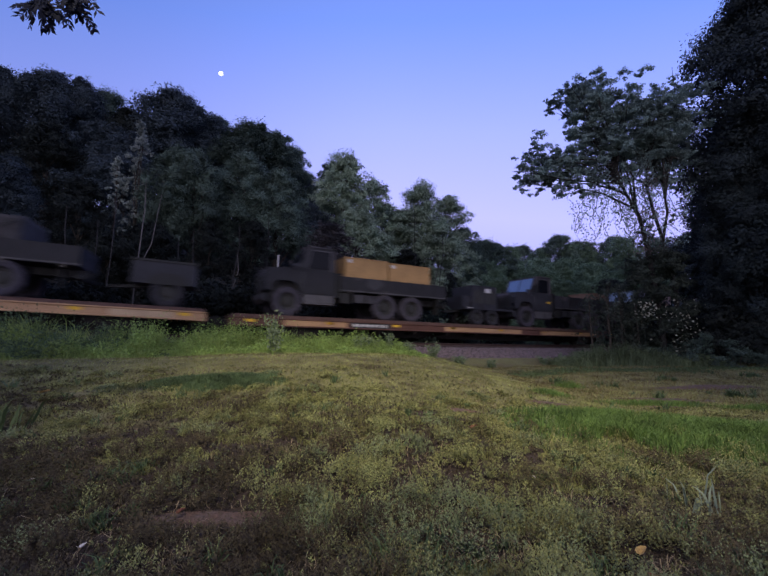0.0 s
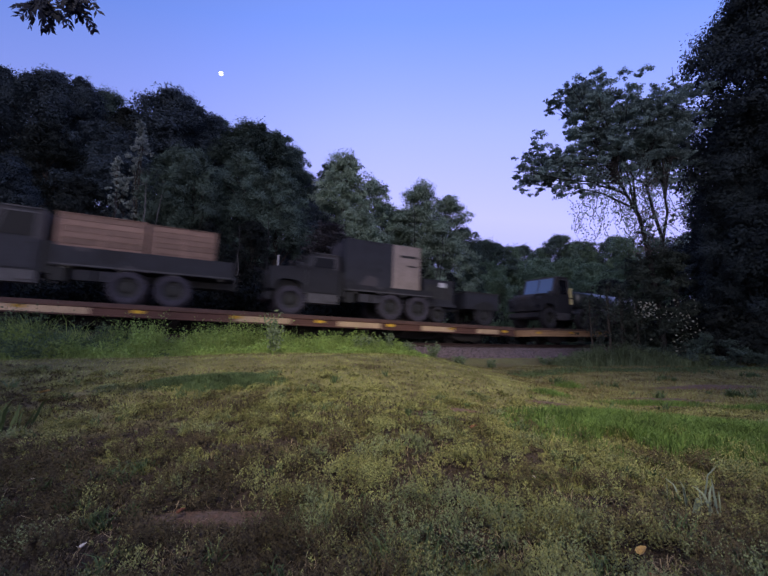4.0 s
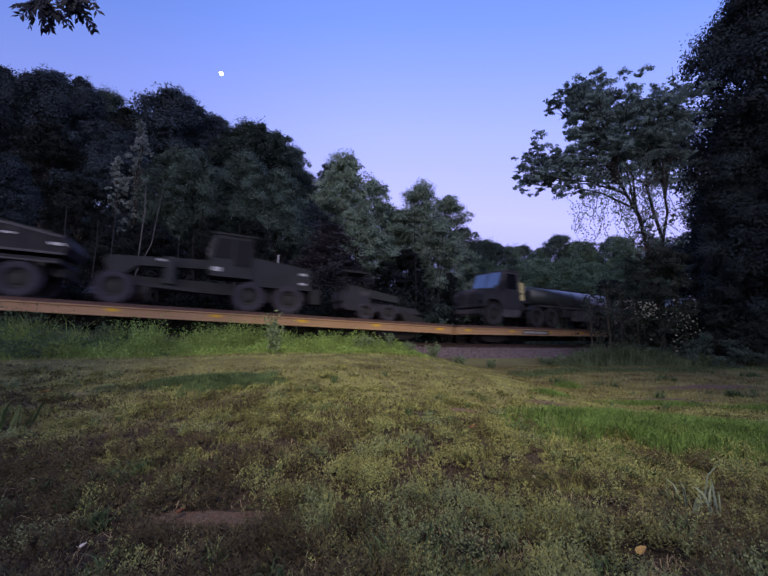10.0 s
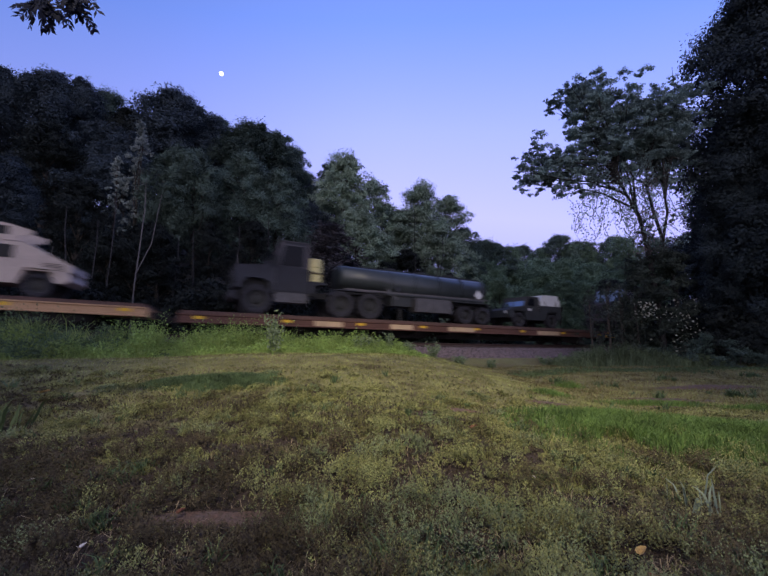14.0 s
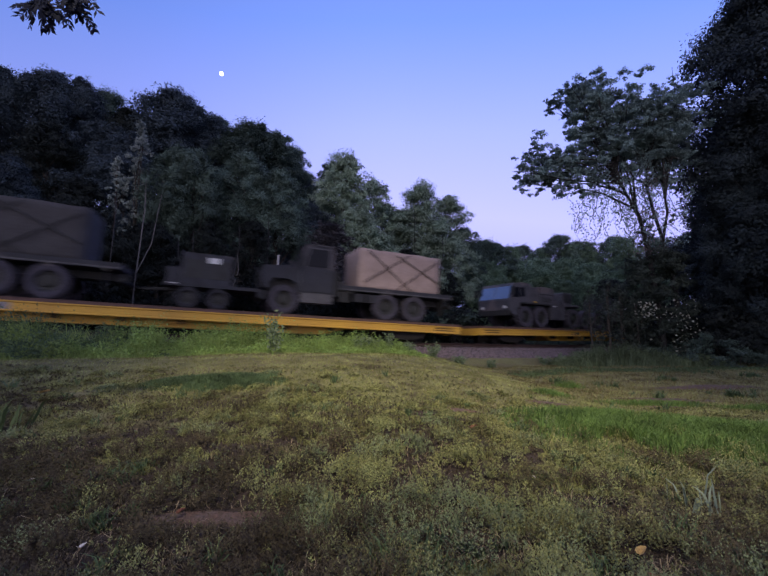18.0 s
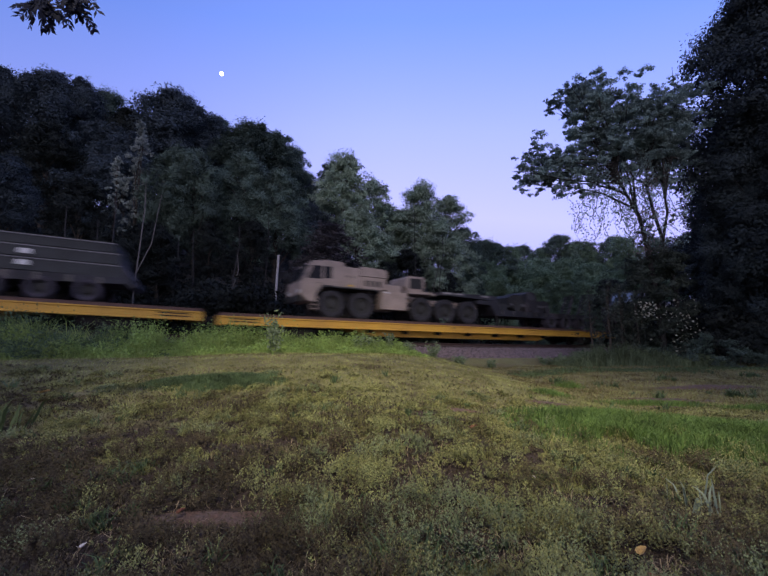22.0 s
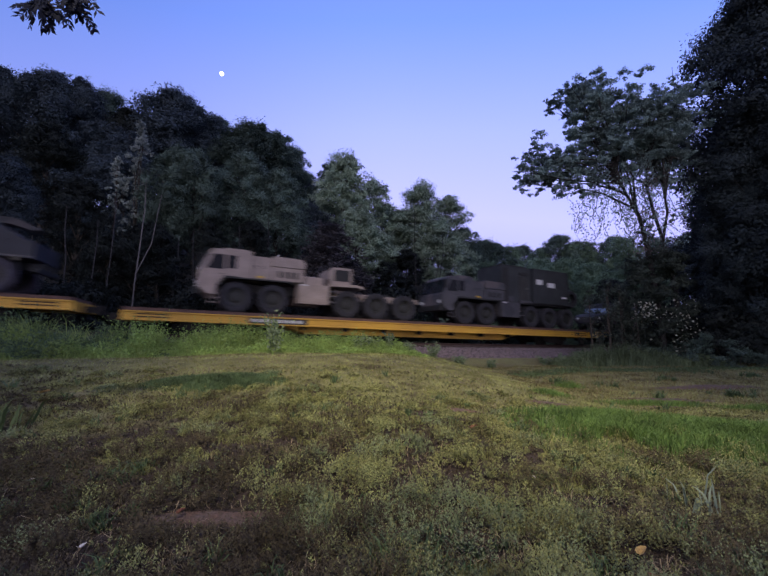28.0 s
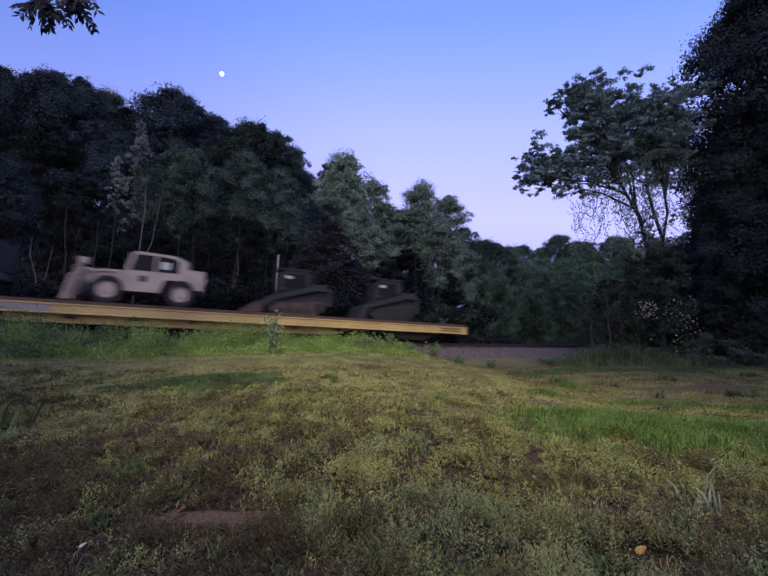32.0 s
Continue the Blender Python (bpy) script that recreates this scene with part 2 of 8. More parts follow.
CONIFER = leaf_mat("cedar_needles", (0.090, 0.082, 0.092), (0.050, 0.048, 0.054))
WITHERED = leaf_mat("withered_vine_leaves", (0.26, 0.19, 0.19), (0.13, 0.10, 0.11))
DRYLEAF = leaf_mat("pale_seed_heads", (0.46, 0.46, 0.40), (0.26, 0.27, 0.20))


# ---- mesh helpers ----
def box(bm, x0, x1, y0, y1, z0, z1):
    vs = [bm.verts.new((x, y, z)) for x in (x0, x1) for y in (y0, y1) for z in (z0, z1)]
    for f in ((0, 1, 3, 2), (4, 6, 7, 5), (0, 4, 5, 1), (2, 3, 7, 6), (0, 2, 6, 4), (1, 5, 7, 3)):
        bm.faces.new([vs[i] for i in f])
    return bm


def prism(bm, pts, y0, y1, inset=0.0):
    """Polygon in x, z drawn out from y0 to y1; inset pulls the two ends in towards the middle."""
    cx = sum(p[0] for p in pts) / len(pts)
    a = [bm.verts.new((x, y0, z)) for x, z in pts]
    b = [bm.verts.new((x, y1, z)) for x, z in pts]
    n = len(pts)
    bm.faces.new(a)
    bm.faces.new(b[::-1])
    for i in range(n):
        bm.faces.new([a[i], b[i], b[(i + 1) % n], a[(i + 1) % n]])
    return bm


def cyl(bm, c, r, length, axis="y", seg=16, r2=None):
    """A drum with its middle at c."""
    r2 = r if r2 is None else r2
    turn = {"x": Matrix.Rotation(math.pi / 2, 4, "Y"), "y": Matrix.Rotation(math.pi / 2, 4, "X"), "z": Matrix.Identity(4)}[axis]
    bmesh.ops.create_cone(bm, cap_ends=True, segments=seg, radius1=r, radius2=r2, depth=length, matrix=Matrix.Translation(c) @ turn)
    return bm


def rod(bm, a, b, r, seg=8, r2=None):
    """A round bar from a to b."""
    a, b = Vector(a), Vector(b)
    m = Matrix.Translation((a + b) / 2) @ (b - a).to_track_quat("Z", "Y").to_matrix().to_4x4()
    bmesh.ops.create_cone(bm, cap_ends=True, segments=seg, radius1=r, radius2=r if r2 is None else r2, depth=(b - a).length, matrix=m)
    return bm


def lathe(bm, prof, c, seg=24, caps=True):
    """Turn a profile of (y, r) round the y axis through c."""
    rings = []
    for y, r in prof:
        rings.append([bm.verts.new((c[0] + r * math.cos(2 * math.pi * i / seg), c[1] + y, c[2] + r * math.sin(2 * math.pi * i / seg))) for i in range(seg)])
    for p, q in zip(rings, rings[1:]):
        for i in range(seg):
            bm.faces.new([p[i], p[(i + 1) % seg], q[(i + 1) % seg], q[i]])
    if caps:
        bm.faces.new(rings[0][::-1])
        bm.faces.new(rings[-1])
    return bm


def bevel(bm, w=0.02, seg=1):
    es = [e for e in bm.edges if len(e.link_faces) == 2 and e.calc_face_angle(0) > 0.5]
    bmesh.ops.bevel(bm, geom=es, offset=w, segments=seg, affect="EDGES", clamp_overlap=True)
    return bm


def mesh_of(name, bm, material):
    bmesh.ops.recalc_face_normals(bm, faces=bm.faces[:])
    me = bpy.data.meshes.new(name)
    bm.to_mesh(me)
    bm.free()
    me.materials.append(material)
    return me


def part(name, bm, material, parent=None, label="", round_=0.0):
    if round_:
        bevel(bm, round_)
    ob = new(name, mesh_of(name, bm, material) if isinstance(bm, bmesh.types.BMesh) else bm)
    ob.parent = parent
    if label:
        tagged(ob, label)
    return ob


def B(*a):
    return box(bmesh.new(), *a)


def P(pts, y0, y1):
    return prism(bmesh.new(), pts, y0, y1)


def beam(pts, x0, x1):
    """A rolled section (y, z) drawn out along x."""
    bm = bmesh.new()
    a = [bm.verts.new((x0, y, z)) for y, z in pts]
    b = [bm.verts.new((x1, y, z)) for y, z in pts]
    n = len(pts)
    bm.faces.new(a)
    bm.faces.new(b[::-1])
    for i in range(n):
        bm.faces.new([a[i], b[i], b[(i + 1) % n], a[(i + 1) % n]])
    return bm


def thing(name, label, category, group="", kind=""):
    return tagged(new(name), label, category, group, kind)


def np_mesh(name, verts, faces, material, smooth=False):
    """A mesh from arrays; faces all with the same number of corners."""
    me = bpy.data.meshes.new(name)
    verts = np.asarray(verts, dtype=np.float32)
    faces = np.asarray(faces, dtype=np.int32)
    nf, k = faces.shape
    me.vertices.add(len(verts))
    me.vertices.foreach_set("co", verts.ravel())
    me.loops.add(nf * k)
    me.loops.foreach_set("vertex_index", faces.ravel())
    me.polygons.add(nf)
    me.polygons.foreach_set("loop_start", np.arange(0, nf * k, k, dtype=np.int32))
    me.polygons.foreach_set("loop_total", np.full(nf, k, dtype=np.int32))
    if smooth:
        me.polygons.foreach_set("use_smooth", np.ones(nf, dtype=bool))
    me.update(calc_edges=True)
    me.validate()
    me.materials.append(material)
    return me


def leaf_tris(cent, size, rng, droop=0.0, aspect=0.62, face=None):
    """Pointed three-cornered leaves, for foliage seen from afar."""
    v, _ = leaf_quads(cent, size * 1.45, rng, droop, aspect, face)
    v = v.reshape(-1, 4, 3)[:, [1, 2, 3]]
    return v.reshape(-1, 3), np.arange(len(v) * 3).reshape(-1, 3)


def leaf_quads(cent, size, rng, droop=0.0, aspect=0.62, face=None):
    """Bent-diamond leaves round the points cent; face: the way their upper sides tend to look."""
    n = len(cent)
    a = rng.normal(size=(n, 3))
    a[:, 2] = a[:, 2] * 0.6 - droop
    a /= np.linalg.norm(a, axis=1)[:, None]
    b = np.cross(a, rng.normal(size=(n, 3)))
    if face is not None:
        w = face + rng.normal(0, 0.42, (n, 3))
        w /= np.linalg.norm(w, axis=1)[:, None] + 1e-9
        a -= w * (a * w).sum(1)[:, None]
        a /= np.linalg.norm(a, axis=1)[:, None] + 1e-9
        b = np.cross(w, a)
    b /= np.linalg.norm(b, axis=1)[:, None] + 1e-9
    s = (size * rng.uniform(0.6, 1.35, n))[:, None]
    v = np.empty((n, 4, 3))
    v[:, 0] = cent - a * s * 0.5
    v[:, 1] = cent + b * s * aspect * 0.5 + a * s * 0.1
    v[:, 2] = cent + a * s * 0.5
    v[:, 3] = cent - b * s * aspect * 0.5 + a * s * 0.1
    return v.reshape(-1, 3), np.arange(n * 4).reshape(n, 4)


# ---- ground ----
def smooth(a, b, x):
    t = min(1.0, max(0.0, (x - a) / (b - a)))
    return t * t * (3 - 2 * t)


def ground_z(x, y):
    """Lawn, rising to a bank before the line at one end and falling to a ditch at the other; wooded slope behind."""
    s, d = along(x, y)
    lawn = smooth(2.5, 11.5, y) * (0.70 + (-0.95) * smooth(-0.5, 5.5, x))
    lawn += 0.03 * math.sin(x * 0.9 + 0.4 * y) + 0.02 * math.sin(1.7 * y - 0.6 * x)
    lawn *= 1.0 if y > -5 else 0.6
    bed = deck_z(s) - 1.75
    z = lawn + (bed - lawn) * (smooth(-3.6, -1.6, d) if s < -12 else smooth(-3.6 + 1.4 * smooth(-12, -6, s), -1.6 + 0.5 * smooth(-12, -6, s), d))
    hill = smooth(9.0, 60.0, d) * (14.0 * smooth(38, -12, s) + 6.0)
    return z + hill


def sheet(name, xs, ys, fn, material):
    v = [(x, y, fn(x, y)) for y in ys for x in xs]
    w = len(xs)
    f = [(j * w + i, j * w + i + 1, (j + 1) * w + i + 1, (j + 1) * w + i) for j in range(len(ys) - 1) for i in range(w - 1)]
    return new(name, np_mesh(name, v, f, material, True))


def steps(*rows):
    out = []
    for a, b, h in rows:
        out += list(np.arange(a, b, h))
    return out


def lawn_material():
    m = mat("lawn_soil_and_turf", (0.20, 0.195, 0.085), 0.95, spread=0.3, scale=0.9, fine=30, bump=0.9, depth=0.04, alt=(0.16, 0.135, 0.065))
    n, l = m.node_tree.nodes, m.node_tree.links
    b = n["Principled BSDF"]
    src = b.inputs["Base Color"].links[0].from_socket
    co = n.new("ShaderNodeTexCoord")
    nz = n.new("ShaderNodeTexNoise")
    nz.inputs["Scale"].default_value, nz.inputs["Detail"].default_value = 1.1, 6
    rp = n.new("ShaderNodeValToRGB")
    rp.color_ramp.elements[0].position, rp.color_ramp.elements[1].position = 0.56, 0.70
    mx = n.new("ShaderNodeMixRGB")
    # soil colour, darkened for the shade in gaps between weeds
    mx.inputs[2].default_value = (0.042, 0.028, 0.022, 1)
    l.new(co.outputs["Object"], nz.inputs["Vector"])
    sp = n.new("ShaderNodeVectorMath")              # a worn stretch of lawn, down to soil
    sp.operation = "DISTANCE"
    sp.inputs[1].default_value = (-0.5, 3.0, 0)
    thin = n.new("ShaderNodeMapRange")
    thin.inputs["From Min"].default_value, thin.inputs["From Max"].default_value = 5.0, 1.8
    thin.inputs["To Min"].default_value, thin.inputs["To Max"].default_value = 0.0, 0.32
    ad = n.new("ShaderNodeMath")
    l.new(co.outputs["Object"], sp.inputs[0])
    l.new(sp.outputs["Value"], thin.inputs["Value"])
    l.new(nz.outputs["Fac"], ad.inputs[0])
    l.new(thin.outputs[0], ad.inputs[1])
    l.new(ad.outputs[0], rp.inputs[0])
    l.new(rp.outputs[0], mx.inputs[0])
    l.new(src, mx.inputs[1])
    dot = n.new("ShaderNodeVectorMath")              # leaf litter beyond the line, the wood's shade put into its colour
    dot.operation = "DOT_PRODUCT"
    dot.inputs[1].default_value = (NX, NY, 0)
    l.new(co.outputs["Object"], dot.inputs[0])
    wood = n.new("ShaderNodeMapRange")
    base = TX * NX + TY * NY
    wood.inputs["From Min"].default_value, wood.inputs["From Max"].default_value = base + 3.5, base + 8.0
    l.new(dot.outputs["Value"], wood.inputs["Value"])
    lit = n.new("ShaderNodeMixRGB")
    lit.inputs[2].default_value = (0.032, 0.028, 0.022, 1)
    l.new(wood.outputs[0], lit.inputs[0])
    l.new(mx.outputs[0], lit.inputs[1])
    l.new(lit.outputs[0], b.inputs["Base Color"])
    return m


TURF = lawn_material()
ground = sheet("ground", steps((-900, -100, 100), (-100, -30, 5), (-30, 40, 0.5), (40, 120, 5), (120, 901, 60)),
               steps((-600, -60, 90), (-60, -6, 6), (-6, 36, 0.5), (36, 120, 4), (120, 901, 60)), ground_z, TURF)
tagged(ground, "patchy mown lawn with bare soil, rising to a weedy bank by the railway", "ground", kind="structure")

# ---- ballast, ties and rails ----
SA, SB = -70.0, 130.0


def ballast():
    v, f = [], []
    prof = [(-2.15, -2.5), (-1.45, -1.98), (-0.65, -1.42), (0.0, -1.29), (0.25, -1.27), (2.8, -1.27), (3.3, -1.36), (4.4, -2.1)]
    ss = list(np.arange(SA, SB, 0.35))
    for s in ss:
        for d, h in prof:
            j = 0.05 * noise.noise((s * 1.9, d * 2.3, 0.0)) + 0.04 * noise.noise((s * 5.1, d * 5.0, 3.0))
            v.append(tuple(at(s, d + j, deck_z(s) + h + j)))
    w = len(prof)
    for i in range(len(ss) - 1):
        for k in range(w - 1):
            f.append((i * w + k, (i + 1) * w + k, (i + 1) * w + k + 1, i * w + k + 1))
    ob = new("ballast_bed", np_mesh("ballast_bed", v, f, STONE))
    return tagged(ob, "purplish grey crushed-stone ballast under the railway track", "ballast", kind="structure")


ballast()


def ballast_stones():
    rng = np.random.default_rng(3)
    n = 9000
    s = rng.uniform(-16, 34, n)
    d = rng.uniform(-2.05, 0.25, n)
    base = np.array([(1, 0, 0), (-0.9, 0.2, 0), (0, 0.9, 0.1), (0.1, -1, 0), (0, 0.1, 0.8), (0, 0, -0.7)], float)
    tri = np.array([(0, 2, 4), (2, 1, 4), (1, 3, 4), (3, 0, 4), (2, 0, 5), (1, 2, 5), (3, 1, 5), (0, 3, 5)])
    v = np.empty((n, 6, 3))
    for i in range(n):
        h = np.interp(d[i], [-2.15, -1.45, -0.65, 0.0, 0.25], [-2.48, -1.96, -1.42, -1.29, -1.27])
        c = at(s[i], d[i], deck_z(s[i]) + h + 0.015)
        r = rng.uniform(0.022, 0.055)
        a = rng.uniform(0, 6.28)
        m = np.array([[math.cos(a), -math.sin(a), 0], [math.sin(a), math.cos(a), 0], [0, 0, 1]])
        v[i] = (base * rng.uniform(0.6, 1.2, (6, 1)) * r) @ m.T + np.array(c)
    f = (tri[None] + 6 * np.arange(n)[:, None, None]).reshape(-1, 3)
    ob = new("ballast_stones", np_mesh("ballast_stones", v.reshape(-1, 3), f, leaf_mat("loose_ballast", (0.27, 0.21, 0.225), (0.10, 0.08, 0.085), 0, 0.9, 0)))
    tagged(ob, "loose purplish grey ballast stones on the shoulder", "ballast", kind="stuff")


ballast_stones()


def track():
    tr = thing("railway_track", "single railway track with rusty steel rails on dark wooden ties", "track", kind="structure")
    prof = [(-0.07, -0.17), (0.07, -0.17), (0.07, -0.15), (0.012, -0.13), (0.012, -0.05), (0.036, -0.035), (0.036, 0), (-0.036, 0), (-0.036, -0.035), (-0.012, -0.05), (-0.012, -0.13), (-0.07, -0.15)]
    ss = list(np.arange(SA, SB, 1.0))
    w = len(prof)
    for d0 in (0.78, 2.21):
        v = [tuple(at(s, d0 + a, deck_z(s) - 1.07 + h)) for s in ss for a, h in prof]
        f = [(i * w + k, (i + 1) * w + k, (i + 1) * w + (k + 1) % w, i * w + (k + 1) % w) for i in range(len(ss) - 1) for k in range(w)]
        part("rail", np_mesh("rail", v, f, RAILSTEEL), RAILSTEEL, tr)
    me = mesh_of("tie", bevel(B(-0.11, 0.11, -1.3, 1.3, -0.18, 0), 0.015), TIEWOOD)
    for i in range(150):
        s = -22 + i * 0.55
        ob = new("tie", me)
        ob.parent = tr
        ob.matrix_basis = Matrix.Translation(at(s, 1.5, deck_z(s) - 1.235)) @ Matrix.Rotation(TA + math.atan((bend(s + 1) - bend(s - 1)) / 2) + random.uniform(-0.02, 0.02), 4, "Z")
    return tr


track()

# ---- the train: flatcars and what they carry ----
WHEELSETS = []       # (wheelset, place along its car)
MOVERS = []          # (thing, car's front along the train, place on its deck, across, up)
WHEELS = {}


def wheel(parent, x, y, r=0.67, w=0.40, side=-1, dusty=True, hubmat=None, name="wheel"):
    """A wheel with a chunky tyre and a dished hub; side -1 faces the lawn."""
    key = (r, w, dusty, hubmat.name if hubmat else "")
    if key not in WHEELS:
        bm = lathe(bmesh.new(), [(-w * .42, r * .60), (-w * .5, r * .70), (-w * .5, r * .88), (-w * .40, r * .985), (0, r), (w * .40, r * .985), (w * .5, r * .88), (w * .5, r * .70), (w * .42, r * .60)], (0, 0, 0), 22, False)
        for i in range(22):                       # tread blocks
            a = 2 * math.pi * (i + 0.5) / 22
            for sy in (-1, 1):
                b2 = bmesh.new()
                box(b2, -0.03, 0.03, sy * w * .47 - 0.05, sy * w * .47 + 0.05, r * .955, r * 1.012)
                b2.transform(Matrix.Rotation(a, 4, "Y"))
                tmp = bpy.data.meshes.new("t")
                b2.to_mesh(tmp)
                b2.free()
                bm.from_mesh(tmp)
                bpy.data.meshes.remove(tmp)
        t = mesh_of("tyre", bm, RUBBERDUST if dusty else RUBBER)
        hb = lathe(bmesh.new(), [(-w * .30, r * .16), (-w * .26, r * .30), (-w * .12, r * .36), (-w * .16, r * .52), (-w * .40, r * .60), (-w * .36, r * .61), (w * .3, r * .61), (w * .3, r * .3)], (0, 0, 0), 20)
        for i in range(8):
            a = 2 * math.pi * i / 8
            cyl(hb, (r * .43 * math.cos(a), -w * .17, r * .43 * math.sin(a)), 0.022, 0.05, "y", 6)
        h = mesh_of("hub", hb, hubmat or HUB)
        WHEELS[key] = (t, h)
    t, h = WHEELS[key]
    wh = new(name, t)
    wh.parent = parent
    wh.matrix_basis = pose(x, y, r, 0, 0, 0 if side < 0 else 180)
    hub = new("hub", h)
    hub.parent = wh
    return wh


def axle(parent, x, wide, r=0.67, w=0.40, dusty=True, hubmat=None):
    wheel(parent, x, w / 2 + 0.02, r, w, -1, dusty, hubmat)
    wheel(parent, x, wide - w / 2 - 0.02, r, w, 1, dusty, hubmat)
    part("axle", cyl(bmesh.new(), (x, wide / 2, r), 0.10, wide - w, "y", 10), CHASSIS, parent)


CARLEN = 26.7


def flatcar(front, paint, label, panel=None, marks=True, patches=(), fish=True, patchmat=None, letters=True):
    c = thing("flatcar", label, "railway flatcar", "flatcars of the train")
    part("deck", B(0.05, CARLEN - 0.05, -0.02, 3.02, -0.13, 0.0), DECKWOOD, c, "worn brown deck boards")
    for y0, y1 in ((0.0, 0.10), (2.90, 3.0)):
        o, q = (y0, y1) if y0 == 0 else (y1, y0)
        g = -0.05 if y0 == 0 else 0.05
        part("side_sill", beam([(q, -0.13), (o + g, -0.13), (o + g, -0.18), (o, -0.20), (o, -0.44), (o + g, -0.46), (o + g, -0.50), (q, -0.50)], 0, CARLEN), paint, c)
    if fish:
        part("centre_sill", P([(3.6, -0.5), (6.2, -0.5), (7.4, -0.82), (CARLEN - 7.4, -0.82), (CARLEN - 6.2, -0.5), (CARLEN - 3.6, -0.5)], 0.55, 2.45), paint, c)
    else:
        part("centre_sill", B(3.0, CARLEN - 3.0, 1.15, 1.85, -0.85, -0.45), UNDER, c)
    for i in range(9):
        x = 5.0 + i * (CARLEN - 10.0) / 8
        part("cross_bearer", P([(x - 0.06, -0.5), (x + 0.06, -0.5), (x + 0.06, -0.66), (x - 0.06, -0.66)], 0.12, 2.88), UNDER, c)
    for x0, x1 in ((-0.02, 0.16), (CARLEN - 0.16, CARLEN + 0.02)):
        part("end_sill", B(x0, x1, 0.02, 2.98, -0.52, -0.14), paint, c)
    for x, sgn in ((0, -1), (CARLEN, 1)):
        cp = B(min(x, x + sgn * 0.55), max(x, x + sgn * 0.55), 1.38, 1.62, -0.50, -0.26)
        box(cp, min(x + sgn * 0.35, x + sgn * 0.62), max(x + sgn * 0.35, x + sgn * 0.62), 1.33, 1.67, -0.56, -0.20)
        part("coupler", cp, UNDER, c, round_=0.02)
        st = B(x - sgn * 0.45 - 0.02, x - sgn * 0.45 + 0.02, 0.0, 0.05, -0.95, -0.5)
        box(st, x - sgn * 0.05 - 0.02, x - sgn * 0.05 + 0.02, 0.0, 0.05, -0.95, -0.5)
        box(st, min(x - sgn * 0.47, x - sgn * 0.03), max(x - sgn * 0.47, x - sgn * 0.03), 0.0, 0.05, -0.97, -0.93)
        part("step", st, UNDER, c)
    for bx in (3.1, CARLEN - 3.1):
        for y in (0.42, 2.58):
            bm = P([(bx - 1.15, -0.62), (bx - 1.05, -0.48), (bx - 0.6, -0.44), (bx + 0.6, -0.44), (bx + 1.05, -0.48), (bx + 1.15, -0.62), (bx + 1.05, -0.74), (bx + 0.45, -0.90), (bx - 0.45, -0.90), (bx - 1.05, -0.74)], y - 0.09, y + 0.09)
            part("bogie_frame", bm, UNDER, c)
        part("bolster", B(bx - 0.18, bx + 0.18, 0.4, 2.6, -0.72, -0.5), UNDER, c)
        for dx in (-0.88, 0.88):
            ax = part("wheelset", cyl(bmesh.new(), (0, 0, 0), 0.075, 1.3, "y", 8), UNDER, c)
            ax.matrix_basis = pose(bx + dx, 1.5, -0.648)
            WHEELSETS.append((ax, bx + dx))
            for y in (0.78, 2.21):
                key = ("rail", y)
                if key not in WHEELS:
                    sg = -1 if y < 1.5 else 1
                    wm = lathe(bmesh.new(), [(sg * 0.06, 0.10), (sg * 0.06, 0.16), (sg * 0.02, 0.20), (sg * 0.02, 0.34), (sg * 0.065, 0.37), (sg * 0.065, 0.415), (-sg * 0.04, 0.42), (-sg * 0.045, 0.445), (-sg * 0.07, 0.445), (-sg * 0.07, 0.12)], (0, 0, 0), 20)
                    for q in range(3):
                        cyl(wm, (0.07 * math.cos(q * 2.1), sg * 0.07, 0.07 * math.sin(q * 2.1)), 0.02, 0.03, "y", 6)
                    WHEELS[key] = mesh_of("railway_wheel", wm, UNDER)
                w = new("railway_wheel", WHEELS[key])
                w.parent = ax
                w.matrix_basis = pose(0, y - 1.5, 0)
    if not marks:
        for x in (0.45, CARLEN - 1.6):
            for z in (-0.27, -0.38):
                part("stake_slot", B(x, x + 1.15, -0.006, 0.004, z, z + 0.045), UNDER, c)
    if marks:
        for i in range(8):
            x = 0.75 + i * (CARLEN - 1.5) / 7
            part("yellow_mark", B(x - 0.20, x + 0.20, -0.012, 0.0, -0.33, -0.21), YELLOWMARK, c)
    for a, b in patches:
        part("paint_patch", B(a, b, -0.012, 0.0, -0.44, -0.20), patchmat or CARPATCH, c)
    if panel:
        a, b, pm = panel
        part("lettering_panel", B(a, b, -0.014, 0.0, -0.44, -0.20), pm, c)
        if letters:
            n = 7
            lm = LETTER if pm is CARDARK else CARDARK
            for i in range(n):
                w = (b - a - 0.3) / n
                x = a + 0.15 + i * w
                part("lettering_bar", B(x, x + w * 0.62, -0.020, -0.013, -0.38, -0.25), lm, c)
    MOVERS.append((c, front, 0.0, 0.0, 0.0))
    return c


def load(ob, front, x, y=0.0, z=0.0):
    """Stand a thing on the deck of the flatcar whose front is at `front`; x is the train-wide place of its own front."""
    MOVERS.append((ob, front, x - front, y, z))
    return ob


